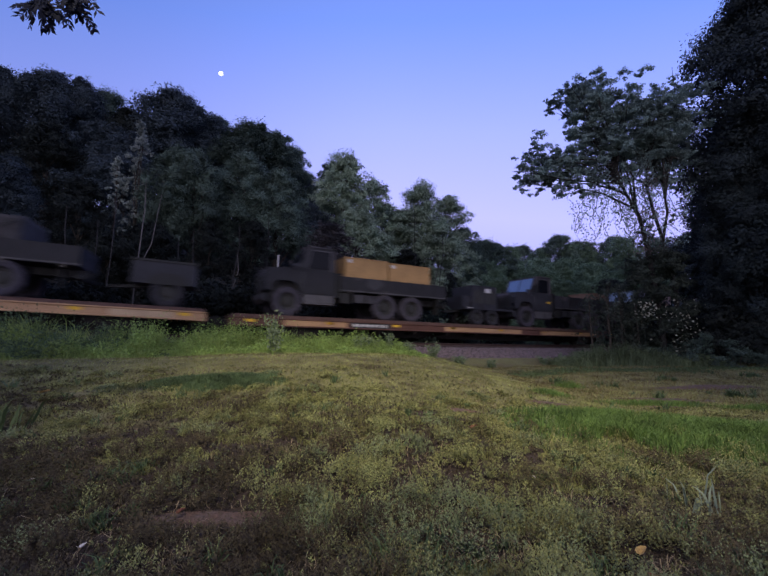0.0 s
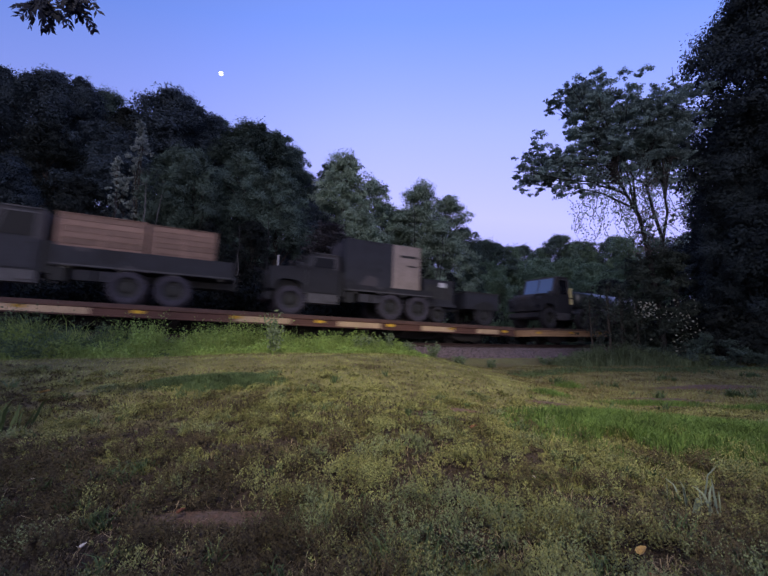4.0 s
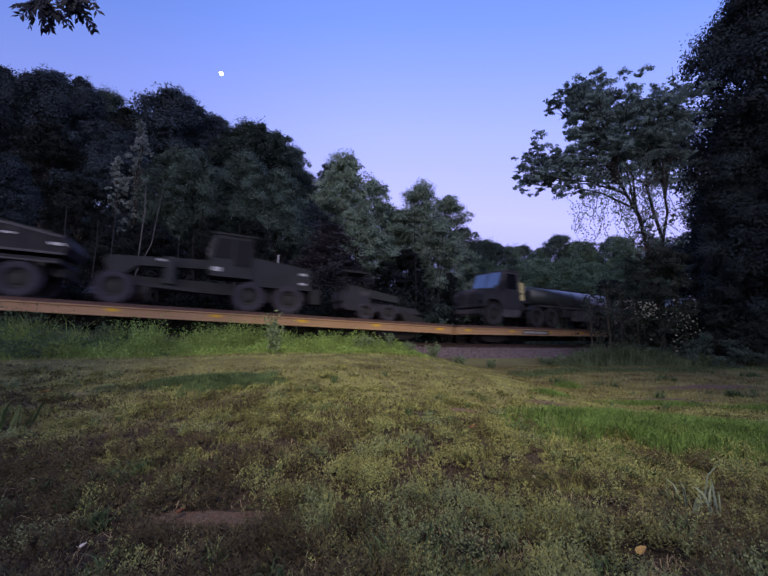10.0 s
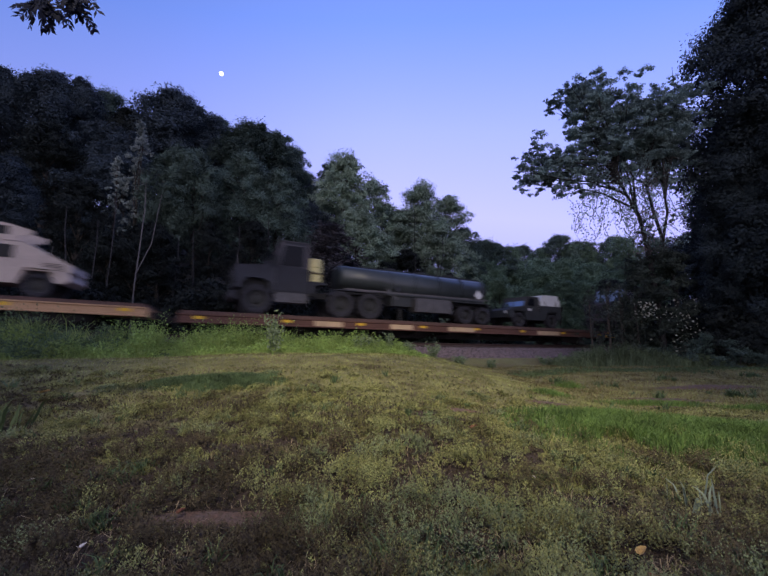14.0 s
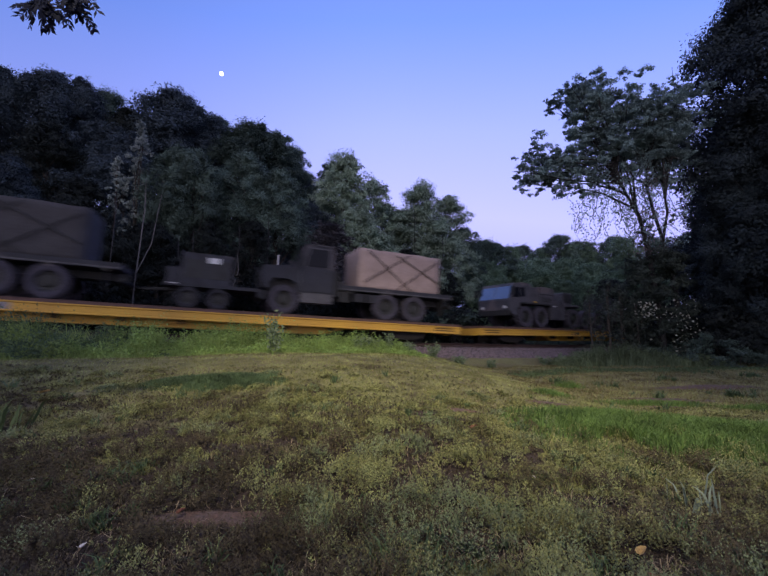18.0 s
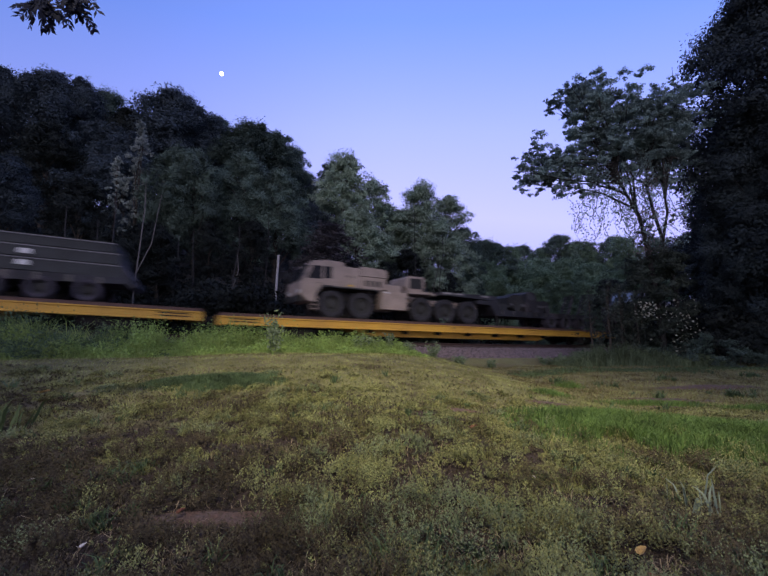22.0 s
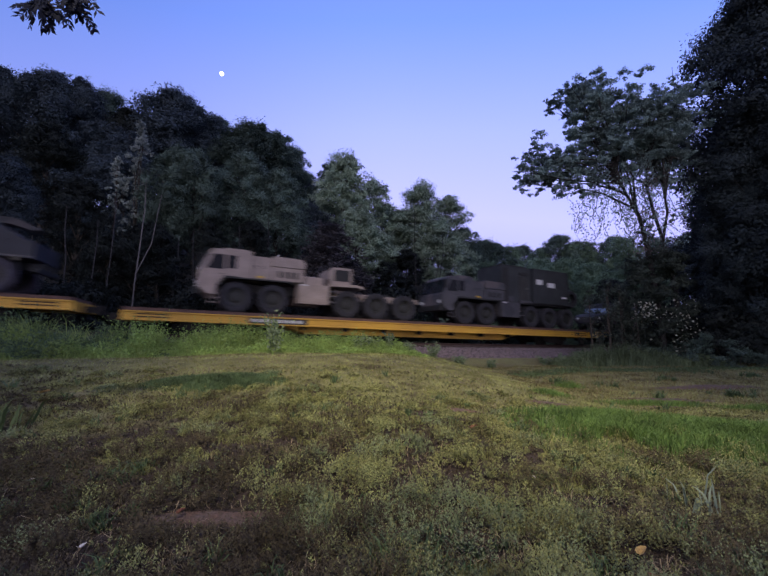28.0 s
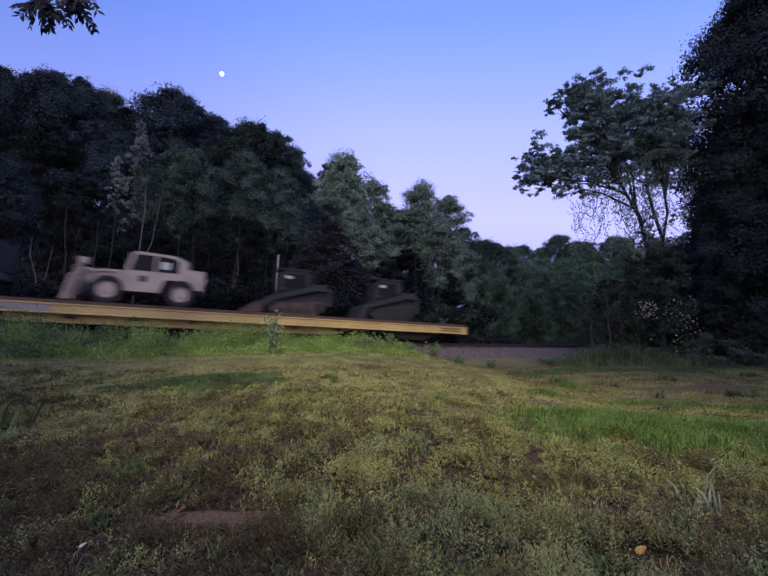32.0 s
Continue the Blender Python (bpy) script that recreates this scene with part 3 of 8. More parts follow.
# ---- vehicles: x runs from the nose back, y from the lawn side across, z up from the deck ----
def placard(parent, x, z, w=0.45, h=0.3, y=0.0, diamond=False, m=None):
    if diamond:
        bm = P([(x - w / 2, z), (x, z + w / 2), (x + w / 2, z), (x, z - w / 2)], y - 0.015, y)
    else:
        bm = B(x, x + w, y - 0.012, y, z, z + h)
    return part("placard", bm, m or PLACARD, parent, "white placard")


def hooded_cab(v, paint, top=3.15, wide=2.5, mark=False):
    """Bonneted tactical truck front: chassis nose, bonnet, wings, cab with windows, steps, mirrors."""
    before = len(v.children)
    part("bumper", bevel(P([(-0.05, 0.75), (0.12, 0.62), (0.25, 0.62), (0.25, 1.0), (-0.05, 1.0)], 0.12, wide - 0.12), 0.03), paint, v)
    bon = P([(0.10, 1.15), (0.06, 2.05), (0.20, 2.22), (1.95, 2.36), (1.95, 1.15)], 0.42, wide - 0.42)
    part("bonnet", bon, paint, v, round_=0.07)
    gr = bmesh.new()
    for i in range(7):
        box(gr, 0.035, 0.08, 0.62 + i * 0.19, 0.62 + i * 0.19 + 0.07, 1.25, 1.9)
    part("grille", gr, CHASSIS, v)
    for y0, y1 in ((0.0, 0.48), (wide - 0.48, wide)):
        f = P([(0.14, 1.15), (0.10, 1.88), (0.22, 2.04), (1.92, 2.16), (2.10, 2.0), (2.12, 1.15), (1.98, 1.15), (1.82, 1.48), (1.5, 1.62), (0.78, 1.62), (0.48, 1.42), (0.40, 1.15)], y0, y1)
        part("wing", f, paint, v, round_=0.04)
        part("headlight", cyl(bmesh.new(), (0.10, (y0 + y1) / 2, 1.42), 0.11, 0.06, "x", 12), GLASS, v)
    cab = P([(1.86, 1.05), (1.86, 2.28), (2.32, top - 0.06), (2.42, top), (3.55, top), (3.68, top - 0.1), (3.72, 1.05)], 0.05, wide - 0.05)
    part("cab", cab, paint, v, round_=0.05)
    for y in (0.04, wide - 0.04):
        part("side_window", P([(2.32, 2.30), (2.50, top - 0.22), (3.42, top - 0.22), (3.42, 2.30)], y - 0.012, y + 0.012), GLASS, v)
        dr = part("door", P([(2.12, 1.12), (2.12, 2.24), (3.50, 2.24), (3.50, 1.12)], y - 0.02, y + 0.02), paint, v)
        part("door_handle", B(3.25, 3.42, y - 0.05, y + 0.05, 2.02, 2.06), CHASSIS, dr)
        mr = rod(bmesh.new(), (2.1, y, 2.25), (2.0, y - 0.28 if y < 1 else y + 0.28, 2.35), 0.018, 6)
        box(mr, 1.96, 2.04, (y - 0.36) if y < 1 else (y + 0.2), (y - 0.2) if y < 1 else (y + 0.36), 2.2, 2.75)
        part("mirror", mr, CHASSIS, v)
    ws = P([(1.84, 2.34), (2.27, top - 0.12), (2.295, top - 0.12), (1.865, 2.34)], 0.22, wide / 2 - 0.04)
    part("windscreen", ws, SCREEN, v)
    ws = P([(1.84, 2.34), (2.27, top - 0.12), (2.295, top - 0.12), (1.865, 2.34)], wide / 2 + 0.04, wide - 0.22)
    part("windscreen", ws, SCREEN, v)
    part("fuel_tank", cyl(bmesh.new(), (2.95, 0.36, 0.86), 0.30, 1.3, "x", 14), STEPGREY, v, round_=0.03)
    stp = B(2.15, 3.65, 0.02, 0.35, 0.60, 0.66)
    box(stp, 2.15, 3.65, 0.06, 0.10, 0.66, 1.05)
    part("step", stp, STEPGREY, v)
    for i in range(4):
        part("hood_louvre", B(0.75 + i * 0.26, 0.90 + i * 0.26, 0.405, 0.42, 2.0, 2.1), CHASSIS, v)
    part("air_cleaner", cyl(bmesh.new(), (1.78, 0.22, 2.22), 0.17, 0.5, "z", 14), paint, v, round_=0.02)
    part("roof_hatch", cyl(bmesh.new(), (3.0, wide / 2, top + 0.03), 0.42, 0.07, "z", 18), paint, v)
    part("spare_carrier", B(3.76, 3.95, 0.1, wide - 0.1, 1.0, 2.2), CHASSIS, v)
    for y in (0.05, wide - 0.05):
        part("grab_rail", rod(bmesh.new(), (2.08, y - 0.05 if y < 1 else y + 0.05, 1.35), (2.08, y - 0.05 if y < 1 else y + 0.05, 2.1), 0.018, 6), STEPGREY, v)
        part("window_frame", P([(2.26, 2.25), (2.45, top - 0.17), (3.48, top - 0.17), (3.48, 2.25), (3.42, 2.30), (3.42, top - 0.22), (2.50, top - 0.22), (2.32, 2.30)], y - 0.028, y + 0.012), STEPGREY, v)
    part("battery_box", B(3.05, 3.65, 0.0, 0.36, 0.70, 1.02), STEPGREY, v, round_=0.02)
    part("exhaust_stack", cyl(bmesh.new(), (3.85, wide - 0.35, 2.5), 0.09, 1.6, "z", 10), CHASSIS, v)
    # flat black panels stand in for the dark inside the wheel arches
    for y0, y1 in ((0.36, 0.415), (wide - 0.415, wide - 0.36)):
        part("wheel_well", P([(0.42, 0.80), (0.42, 1.40), (0.78, 1.66), (1.55, 1.66), (1.95, 1.40), (1.98, 0.80)], y0, y1), CHASSIS, v)
    part("roof_edge", B(2.35, 3.62, 0.0, wide, top - 0.05, top - 0.01), STEPGREY, v)
    part("windscreen_frame", P([(1.83, 2.28), (2.28, top - 0.06), (2.305, top - 0.06), (1.855, 2.28)], 0.12, 0.2), paint, v)
    for ob in v.children[before:]:               # short bonnet: the cab stands over the front wheel's rear edge
        for q in ob.data.vertices:
            q.co.x = q.co.x * 0.84 if q.co.x < 2.0 else q.co.x - 0.32
        for sub in ob.children:
            for q in sub.data.vertices:
                q.co.x = q.co.x * 0.84 if q.co.x < 2.0 else q.co.x - 0.32
    if mark:
        placard(v, 2.9, 1.62, 0.34, 0.10, 0.015, m=YELLOWMARK)


def cargo_bed(v, paint, x0, x1, floor=1.45, side=0.62, wide=2.5):
    part("bed_floor", B(x0, x1, 0.02, wide - 0.02, floor - 0.12, floor), paint, v)
    for y in (0.0, wide - 0.07):
        bm = B(x0, x1, y, y + 0.07, floor - 0.02, floor + side)
        sb = part("side_board", bm, paint, v)
        n = int((x1 - x0) / 0.75)
        for i in range(n + 1):
            x = x0 + i * (x1 - x0 - 0.07) / n
            part("stake", B(x, x + 0.07, y - 0.03, y + 0.10, floor - 0.15, floor + side + 0.02), paint, sb)
    for x in (x0, x1 - 0.07):
        part("end_board", B(x, x + 0.07, 0.07, wide - 0.07, floor, floor + side + (0.15 if x == x0 else 0)), paint, v)
    fr = bmesh.new()
    for y in (0.75, wide - 0.95):
        box(fr, 0.3, x1 + 0.15, y, y + 0.2, 0.95, 1.25)
    part("chassis_frame", fr, CHASSIS, v)
    part("mudflap", B(x1 - 0.55, x1 - 0.52, 0.05, 0.55, 0.45, 1.3), CHASSIS, v)
    part("spare_bracket", B(x0 + 0.02, x0 + 0.5, 0.03, 0.4, 0.75, 1.25), CHASSIS, v)
    for i in range(2):
        part("toolbox", B(x0 + 0.75 + i * 0.7, x0 + 1.35 + i * 0.7, 0.05, 0.5, 0.82, 1.22), paint, v, round_=0.02)
    part("bed_rail", B(x0, x1, -0.045, -0.03, floor - 0.10, floor - 0.05), STEPGREY, v)
    for i in range(4):
        x = x0 + 0.5 + i * (x1 - x0 - 1.0) / 3
        part("tie_ring", lathe(bmesh.new(), [(-0.02, 0.05), (-0.02, 0.08), (0.02, 0.08), (0.02, 0.05)], (x, -0.05, floor - 0.16), 10, False), STEEL, v)
    part("jerrycan", B(x0 + 0.10, x0 + 0.28, 0.02, 0.36, 1.28, 1.72), CANVAS, v, round_=0.02)
    part("rear_bumper", B(x1 - 0.05, x1 + 0.12, 0.15, wide - 0.15, 0.85, 1.02), CHASSIS, v)
    part("air_tank", cyl(bmesh.new(), (x0 + 2.25, 0.32, 1.0), 0.14, 0.75, "x", 12), STEPGREY, v)
    part("tail_light", B(x1 + 0.0, x1 + 0.05, 0.2, 0.4, 1.05, 1.15), CHASSIS, v)


def cargo_truck(paint, label, length=10.0, side=0.62, top=3.38, mark=False):
    v = thing("cargo_truck", label, "military truck", "six-wheeled trucks on the train")
    hooded_cab(v, paint, top, mark=mark)
    cargo_bed(v, paint, 3.66, length, 1.45, side)
    for x in (1.08, 6.15, 7.75):
        axle(v, x, 2.5)
    return v


def tractor_truck(paint, label):
    v = thing("tractor_truck", label, "military truck", "six-wheeled trucks on the train")
    hooded_cab(v, paint, 3.48)
    fr = bmesh.new()
    for y in (0.75, 1.55):
        box(fr, 0.3, 7.9, y, y + 0.2, 0.92, 1.2)
    part("chassis_frame", fr, CHASSIS, v)
    part("fifth_wheel", cyl(bmesh.new(), (5.7, 1.25, 1.30), 0.5, 0.12, "z", 18), STEEL, v)
    part("drum_rack", P([(3.45, 1.1), (3.45, 1.62), (3.3, 1.66), (4.25, 1.66), (4.25, 1.56), (3.7, 1.5), (3.7, 1.1)], 0.06, 2.44), paint, v)
    for y0 in (0.02, 2.0):
        part("rear_wing", P([(4.45, 1.1), (4.75, 1.42), (6.95, 1.42), (7.3, 1.1), (7.24, 1.06), (6.9, 1.36), (4.8, 1.36), (4.52, 1.06)], y0, y0 + 0.46), paint, v)
    for x in (1.06, 5.05, 6.6):
        axle(v, x, 2.5, dusty=False)
    return v


def drum(label="cream yellow steel drum strapped behind a truck cab"):
    d = thing("oil_drum", label, "drum")
    part("shell", lathe(bmesh.new(), [(-0.56, 0.0001), (-0.56, 0.42), (-0.53, 0.44), (-0.20, 0.43), (-0.17, 0.455), (-0.14, 0.43), (0.14, 0.43), (0.17, 0.455), (0.20, 0.43), (0.53, 0.44), (0.56, 0.42), (0.56, 0.0001)], (0, 0, 0), 20), DRUMYEL, d).matrix_basis = pose(0.44, 0.44, 0.56, 90, 0, 0)
    part("strap", lathe(bmesh.new(), [(-0.03, 0.3), (-0.03, 0.46), (0.03, 0.46), (0.03, 0.3)], (0, 0, 0), 20), STRAP, d).matrix_basis = pose(0.44, 0.44, 0.42, 90, 0, 0)
    return d


def tanker(label):
    """Fuel semitrailer: stepped barrel, catwalk, cabinets, landing legs, two rear axles."""
    v = thing("tanker_trailer", label, "tank trailer", "fuel tankers on the train")
    seg = 20
    bm = bmesh.new()
    rings = []
    for x, ry, rz, zc in ((0.0, 0.55, 0.42, 2.18), (0.12, 0.98, 0.62, 2.15), (2.3, 1.02, 0.64, 2.12), (2.7, 1.08, 0.76, 2.02), (9.1, 1.08, 0.76, 1.98), (9.3, 0.9, 0.62, 1.98), (9.36, 0.4, 0.3, 1.98)):
        rings.append([bm.verts.new((x, 1.25 + ry * math.copysign(abs(math.cos(a)) ** 0.75, math.cos(a)), zc + rz * math.copysign(abs(math.sin(a)) ** 0.75, math.sin(a)))) for a in [2 * math.pi * i / seg for i in range(seg)]])
    for p, q in zip(rings, rings[1:]):
        for i in range(seg):
            bm.faces.new([p[i], p[(i + 1) % seg], q[(i + 1) % seg], q[i]])
    bm.faces.new(rings[0])
    bm.faces.new(rings[-1])
    for f in bm.faces:
        f.smooth = True
    part("barrel", bm, TANKPAINT, v)
    for x in (2.75, 4.2, 5.8, 7.4, 8.95):
        rb = bmesh.new()
        rg = [[rb.verts.new((x + dx, 1.25 + 1.10 * k * math.copysign(abs(math.cos(a)) ** 0.75, math.cos(a)), 2.0 + 0.785 * k * math.copysign(abs(math.sin(a)) ** 0.75, math.sin(a)))) for a in [2 * math.pi * i / seg for i in range(seg)]] for dx, k in ((0, 0.97), (0, 1.0), (0.07, 1.0), (0.07, 0.97))]
        for p, q in zip(rg, rg[1:]):
            for i in range(seg):
                rb.faces.new([p[i], p[(i + 1) % seg], q[(i + 1) % seg], q[i]])
        part("barrel_band", rb, DARKGREEN, v)
    part("striped_brace", P([(2.35, 1.62), (2.5, 1.66), (3.1, 1.12), (2.95, 1.08)], 0.02, 0.08), STEPGREY, v)
    for x in (4.1, 5.1, 6.1):
        part("pipe", rod(bmesh.new(), (x, 0.12, 1.38), (x + 0.25, 0.3, 0.95), 0.045, 8), STEPGREY, v)
    part("spill_rail", B(1.2, 9.0, 0.62, 0.66, 2.62, 2.72), DARKGREEN, v)
    part("catwalk", B(1.2, 9.0, 0.95, 1.55, 2.78, 2.82), DARKGREEN, v)
    for x in (3.2, 5.2, 7.2):
        part("hatch", cyl(bmesh.new(), (x, 1.25, 2.87), 0.26, 0.14, "z", 14), DARKGREEN, v)
    part("walkway_rail", B(0.1, 9.2, 0.04, 0.14, 1.42, 1.50), STEEL, v, "bare edge rail")
    part("hose_tube", cyl(bmesh.new(), (5.6, 0.10, 1.36), 0.09, 6.6, "x", 10), DARKGREEN, v)
    cab = part("cabinet", B(4.2, 6.55, 0.05, 0.75, 0.55, 1.34), STEPGREY, v, round_=0.02)
    part("cabinet_door", B(4.3, 5.3, 0.03, 0.05, 0.62, 1.28), STEPGREY, cab)
    part("cabinet_door", B(5.4, 6.45, 0.03, 0.05, 0.62, 1.28), STEPGREY, cab)
    part("pump_box", B(2.75, 3.95, 0.08, 1.0, 0.78, 1.30), DARKGREEN, v, round_=0.03)
    part("fender", P([(6.65, 1.28), (9.15, 1.28), (9.3, 1.0), (9.25, 1.0), (9.1, 1.22), (6.65, 1.22)], 0.0, 0.55), DARKGREEN, v)
    part("fender", P([(6.65, 1.28), (9.15, 1.28), (9.3, 1.0), (9.25, 1.0), (9.1, 1.22), (6.65, 1.22)], 1.95, 2.5), DARKGREEN, v)
    part("gooseneck", P([(0.3, 1.30), (0.3, 1.45), (2.4, 1.5), (3.2, 1.3), (9.2, 1.2), (9.2, 1.0), (3.2, 1.0), (2.5, 1.28)], 0.7, 1.8), CHASSIS, v)
    for y in (0.45, 2.05):
        lg = B(3.35, 3.50, y - 0.07, y + 0.07, 0.05, 1.1)
        part("landing_leg", box(lg, 3.25, 3.60, y - 0.15, y + 0.15, 0.0, 0.05), CHASSIS, v)
    for x in (7.55, 8.8):
        axle(v, x, 2.5, r=0.52, w=0.46, dusty=False)
    placard(v, 8.55, 1.72, 0.62, y=0.12, diamond=True)
    placard(v, 2.95, 1.55, 0.3, 0.24, y=0.09, m=OLIVE)
    part("ladder", B(9.34, 9.40, 0.9, 1.3, 0.7, 2.7), STEEL, v)
    return v


def humvee(paint, label, style="hard"):
    """Four-wheeled utility car; style hard (armoured with turret), pickup, soft (canvas back), bedroll."""
    v = thing("utility_vehicle", label, "military car", "four-wheeled utility vehicles on the train")
    W = 2.2
    part("lower_body", P([(0.25, 0.55), (0.05, 0.75), (0.05, 0.98), (0.30, 1.12), (1.55, 1.20), (1.55, 0.98), (4.75, 0.98), (4.85, 0.7), (4.6, 0.55), (4.35, 0.6), (4.2, 0.95), (3.45, 0.95), (3.25, 0.5), (1.55, 0.5), (1.35, 0.95), (0.55, 0.95), (0.42, 0.6)], 0.04, W - 0.04), paint, v, round_=0.03)
    part("bonnet", P([(0.05, 0.98), (0.25, 1.10), (1.5, 1.26), (1.5, 0.98)], 0.12, W - 0.12), paint, v, round_=0.03)
    part("bumper", B(-0.06, 0.08, 0.2, W - 0.2, 0.6, 0.78), paint, v, round_=0.02)
    for y in (0.3, W - 0.3):
        part("headlight", cyl(bmesh.new(), (0.06, y, 0.88), 0.09, 0.06, "x", 10), PLACARD, v)
    top = 1.83
    if style in ("hard", "soft"):
        part("cabin", P([(1.45, 0.98), (1.42, 1.22), (1.78, top), (3.45, top), (3.55, 1.72), (3.55, 0.98)] if style == "hard" else [(1.45, 0.98), (1.42, 1.22), (1.72, top), (3.2, top), (3.2, 0.98)], 0.08, W - 0.08), paint, v, round_=0.03)
    else:
        part("cabin", P([(1.45, 0.98), (1.42, 1.22), (1.72, top), (2.75, top), (2.8, 0.98)], 0.08, W - 0.08), CANVAS if style == "bedroll" else paint, v, round_=0.03)
    for y in (0.07, W - 0.07):
        d1 = part("door", P([(1.52, 0.62), (1.52, 1.22), (1.62, 1.24), (2.4, 1.24), (2.4, 0.62)], y - 0.02, y + 0.02), paint, v)
        part("door_handle", B(2.2, 2.34, y - 0.04, y + 0.04, 1.08, 1.11), CHASSIS, d1)
        part("side_window", P([(1.66, 1.30), (1.86, 1.72), (2.32, 1.72), (2.32, 1.30)], y - 0.012, y + 0.012), GLASS, v)
        if style in ("hard", "soft"):
            part("door", P([(2.46, 0.62), (2.46, 1.24), (3.3, 1.24), (3.3, 0.95), (3.1, 0.62)], y - 0.02, y + 0.02), paint, v)
            part("side_window", P([(2.5, 1.30), (2.5, 1.72), (3.05, 1.72), (3.05, 1.30)], y - 0.012, y + 0.012), GLASS, v)
        part("fender_flare", P([(0.38, 0.92), (0.5, 1.08), (1.4, 1.08), (1.5, 0.92), (1.42, 0.92), (1.34, 1.02), (0.56, 1.02), (0.46, 0.92)], y - 0.10, y + 0.06), paint, v)
        part("fender_flare", P([(3.35, 0.92), (3.47, 1.08), (4.3, 1.08), (4.4, 0.92), (4.32, 0.92), (4.24, 1.02), (3.53, 1.02), (3.43, 0.92)], y - 0.10, y + 0.06), paint, v)
    for y0, y1 in ((0.2, W / 2 - 0.04), (W / 2 + 0.04, W - 0.2)):
        part("windscreen", P([(1.425, 1.28), (1.70, 1.76), (1.715, 1.76), (1.445, 1.28)], y0, y1), SCREEN, v)
    if style == "hard":
        part("sloped_back", P([(3.5, 0.98), (3.5, 1.78), (4.8, 1.22), (4.85, 0.98)], 0.10, W - 0.10), paint, v, round_=0.03)
        tr = part("turret", P([(1.85, 1.84), (1.85, 2.45), (1.93, 2.45), (2.0, 2.30), (2.05, 1.9)], 0.25, W - 0.25), paint, v)
        for y in (0.36, W - 0.36):
            part("turret_side", P([(2.0, 1.9), (1.98, 2.46), (2.6, 2.46), (2.9, 2.40), (3.45, 2.28), (3.42, 2.12), (3.05, 2.05), (3.05, 1.9)], y - 0.03, y + 0.03), paint, tr)
        part("turret_glass", B(2.3, 2.75, 0.32, 0.335, 2.08, 2.36), GLASS, tr)
        part("turret_ring", cyl(bmesh.new(), (2.5, W / 2, 1.87), 0.75, 0.08, "z", 20), paint, tr)
        vn = bmesh.new()
        for i in range(5):
            box(vn, 3.95, 4.55, 0.085, 0.10, 1.00 + i * 0.05, 1.02 + i * 0.05)
        part("vent", vn, CHASSIS, v)
    elif style == "soft":
        part("canvas_back", P([(3.15, 0.98), (3.15, 1.95), (3.3, 2.02), (4.6, 1.98), (4.85, 1.86), (4.82, 0.98)], 0.06, W - 0.06), CANVAS, v, round_=0.05)
    else:
        bd = B(2.85, 4.82, 0.06, 0.12, 0.98, 1.36)
        box(bd, 2.85, 4.82, W - 0.12, W - 0.06, 0.98, 1.36)
        box(bd, 4.76, 4.82, 0.12, W - 0.12, 0.98, 1.36)
        part("bed_side", bd, paint, v)
        if style == "bedroll":
            part("load_cover", P([(2.95, 1.3), (2.9, 1.62), (3.15, 1.98), (4.5, 2.0), (4.75, 1.6), (4.7, 1.3)], 0.1, W - 0.1), PLACARD, v, "white plastic-wrapped load", round_=0.12)
            for x in (3.3, 4.3):
                part("strap", B(x, x + 0.06, 0.085, W - 0.085, 1.3, 1.62), STRAP, v)
        else:
            for i in range(4):
                part("bench_slat", B(2.95, 4.7, 0.02, 0.06, 1.42 + i * 0.1, 1.47 + i * 0.1), paint, v)
    placard(v, 1.75, 1.02, 0.24, 0.12, 0.03)
    for o in v.children_recursive:               # the body rides high on its springs
        for w in o.data.vertices:
            w.co.z = max(w.co.z, 0.6 + (w.co.z - 0.6) * 1.14)
    for x in (0.95, 3.88):
        axle(v, x, W, r=0.46, w=0.32, dusty=False)
    return v


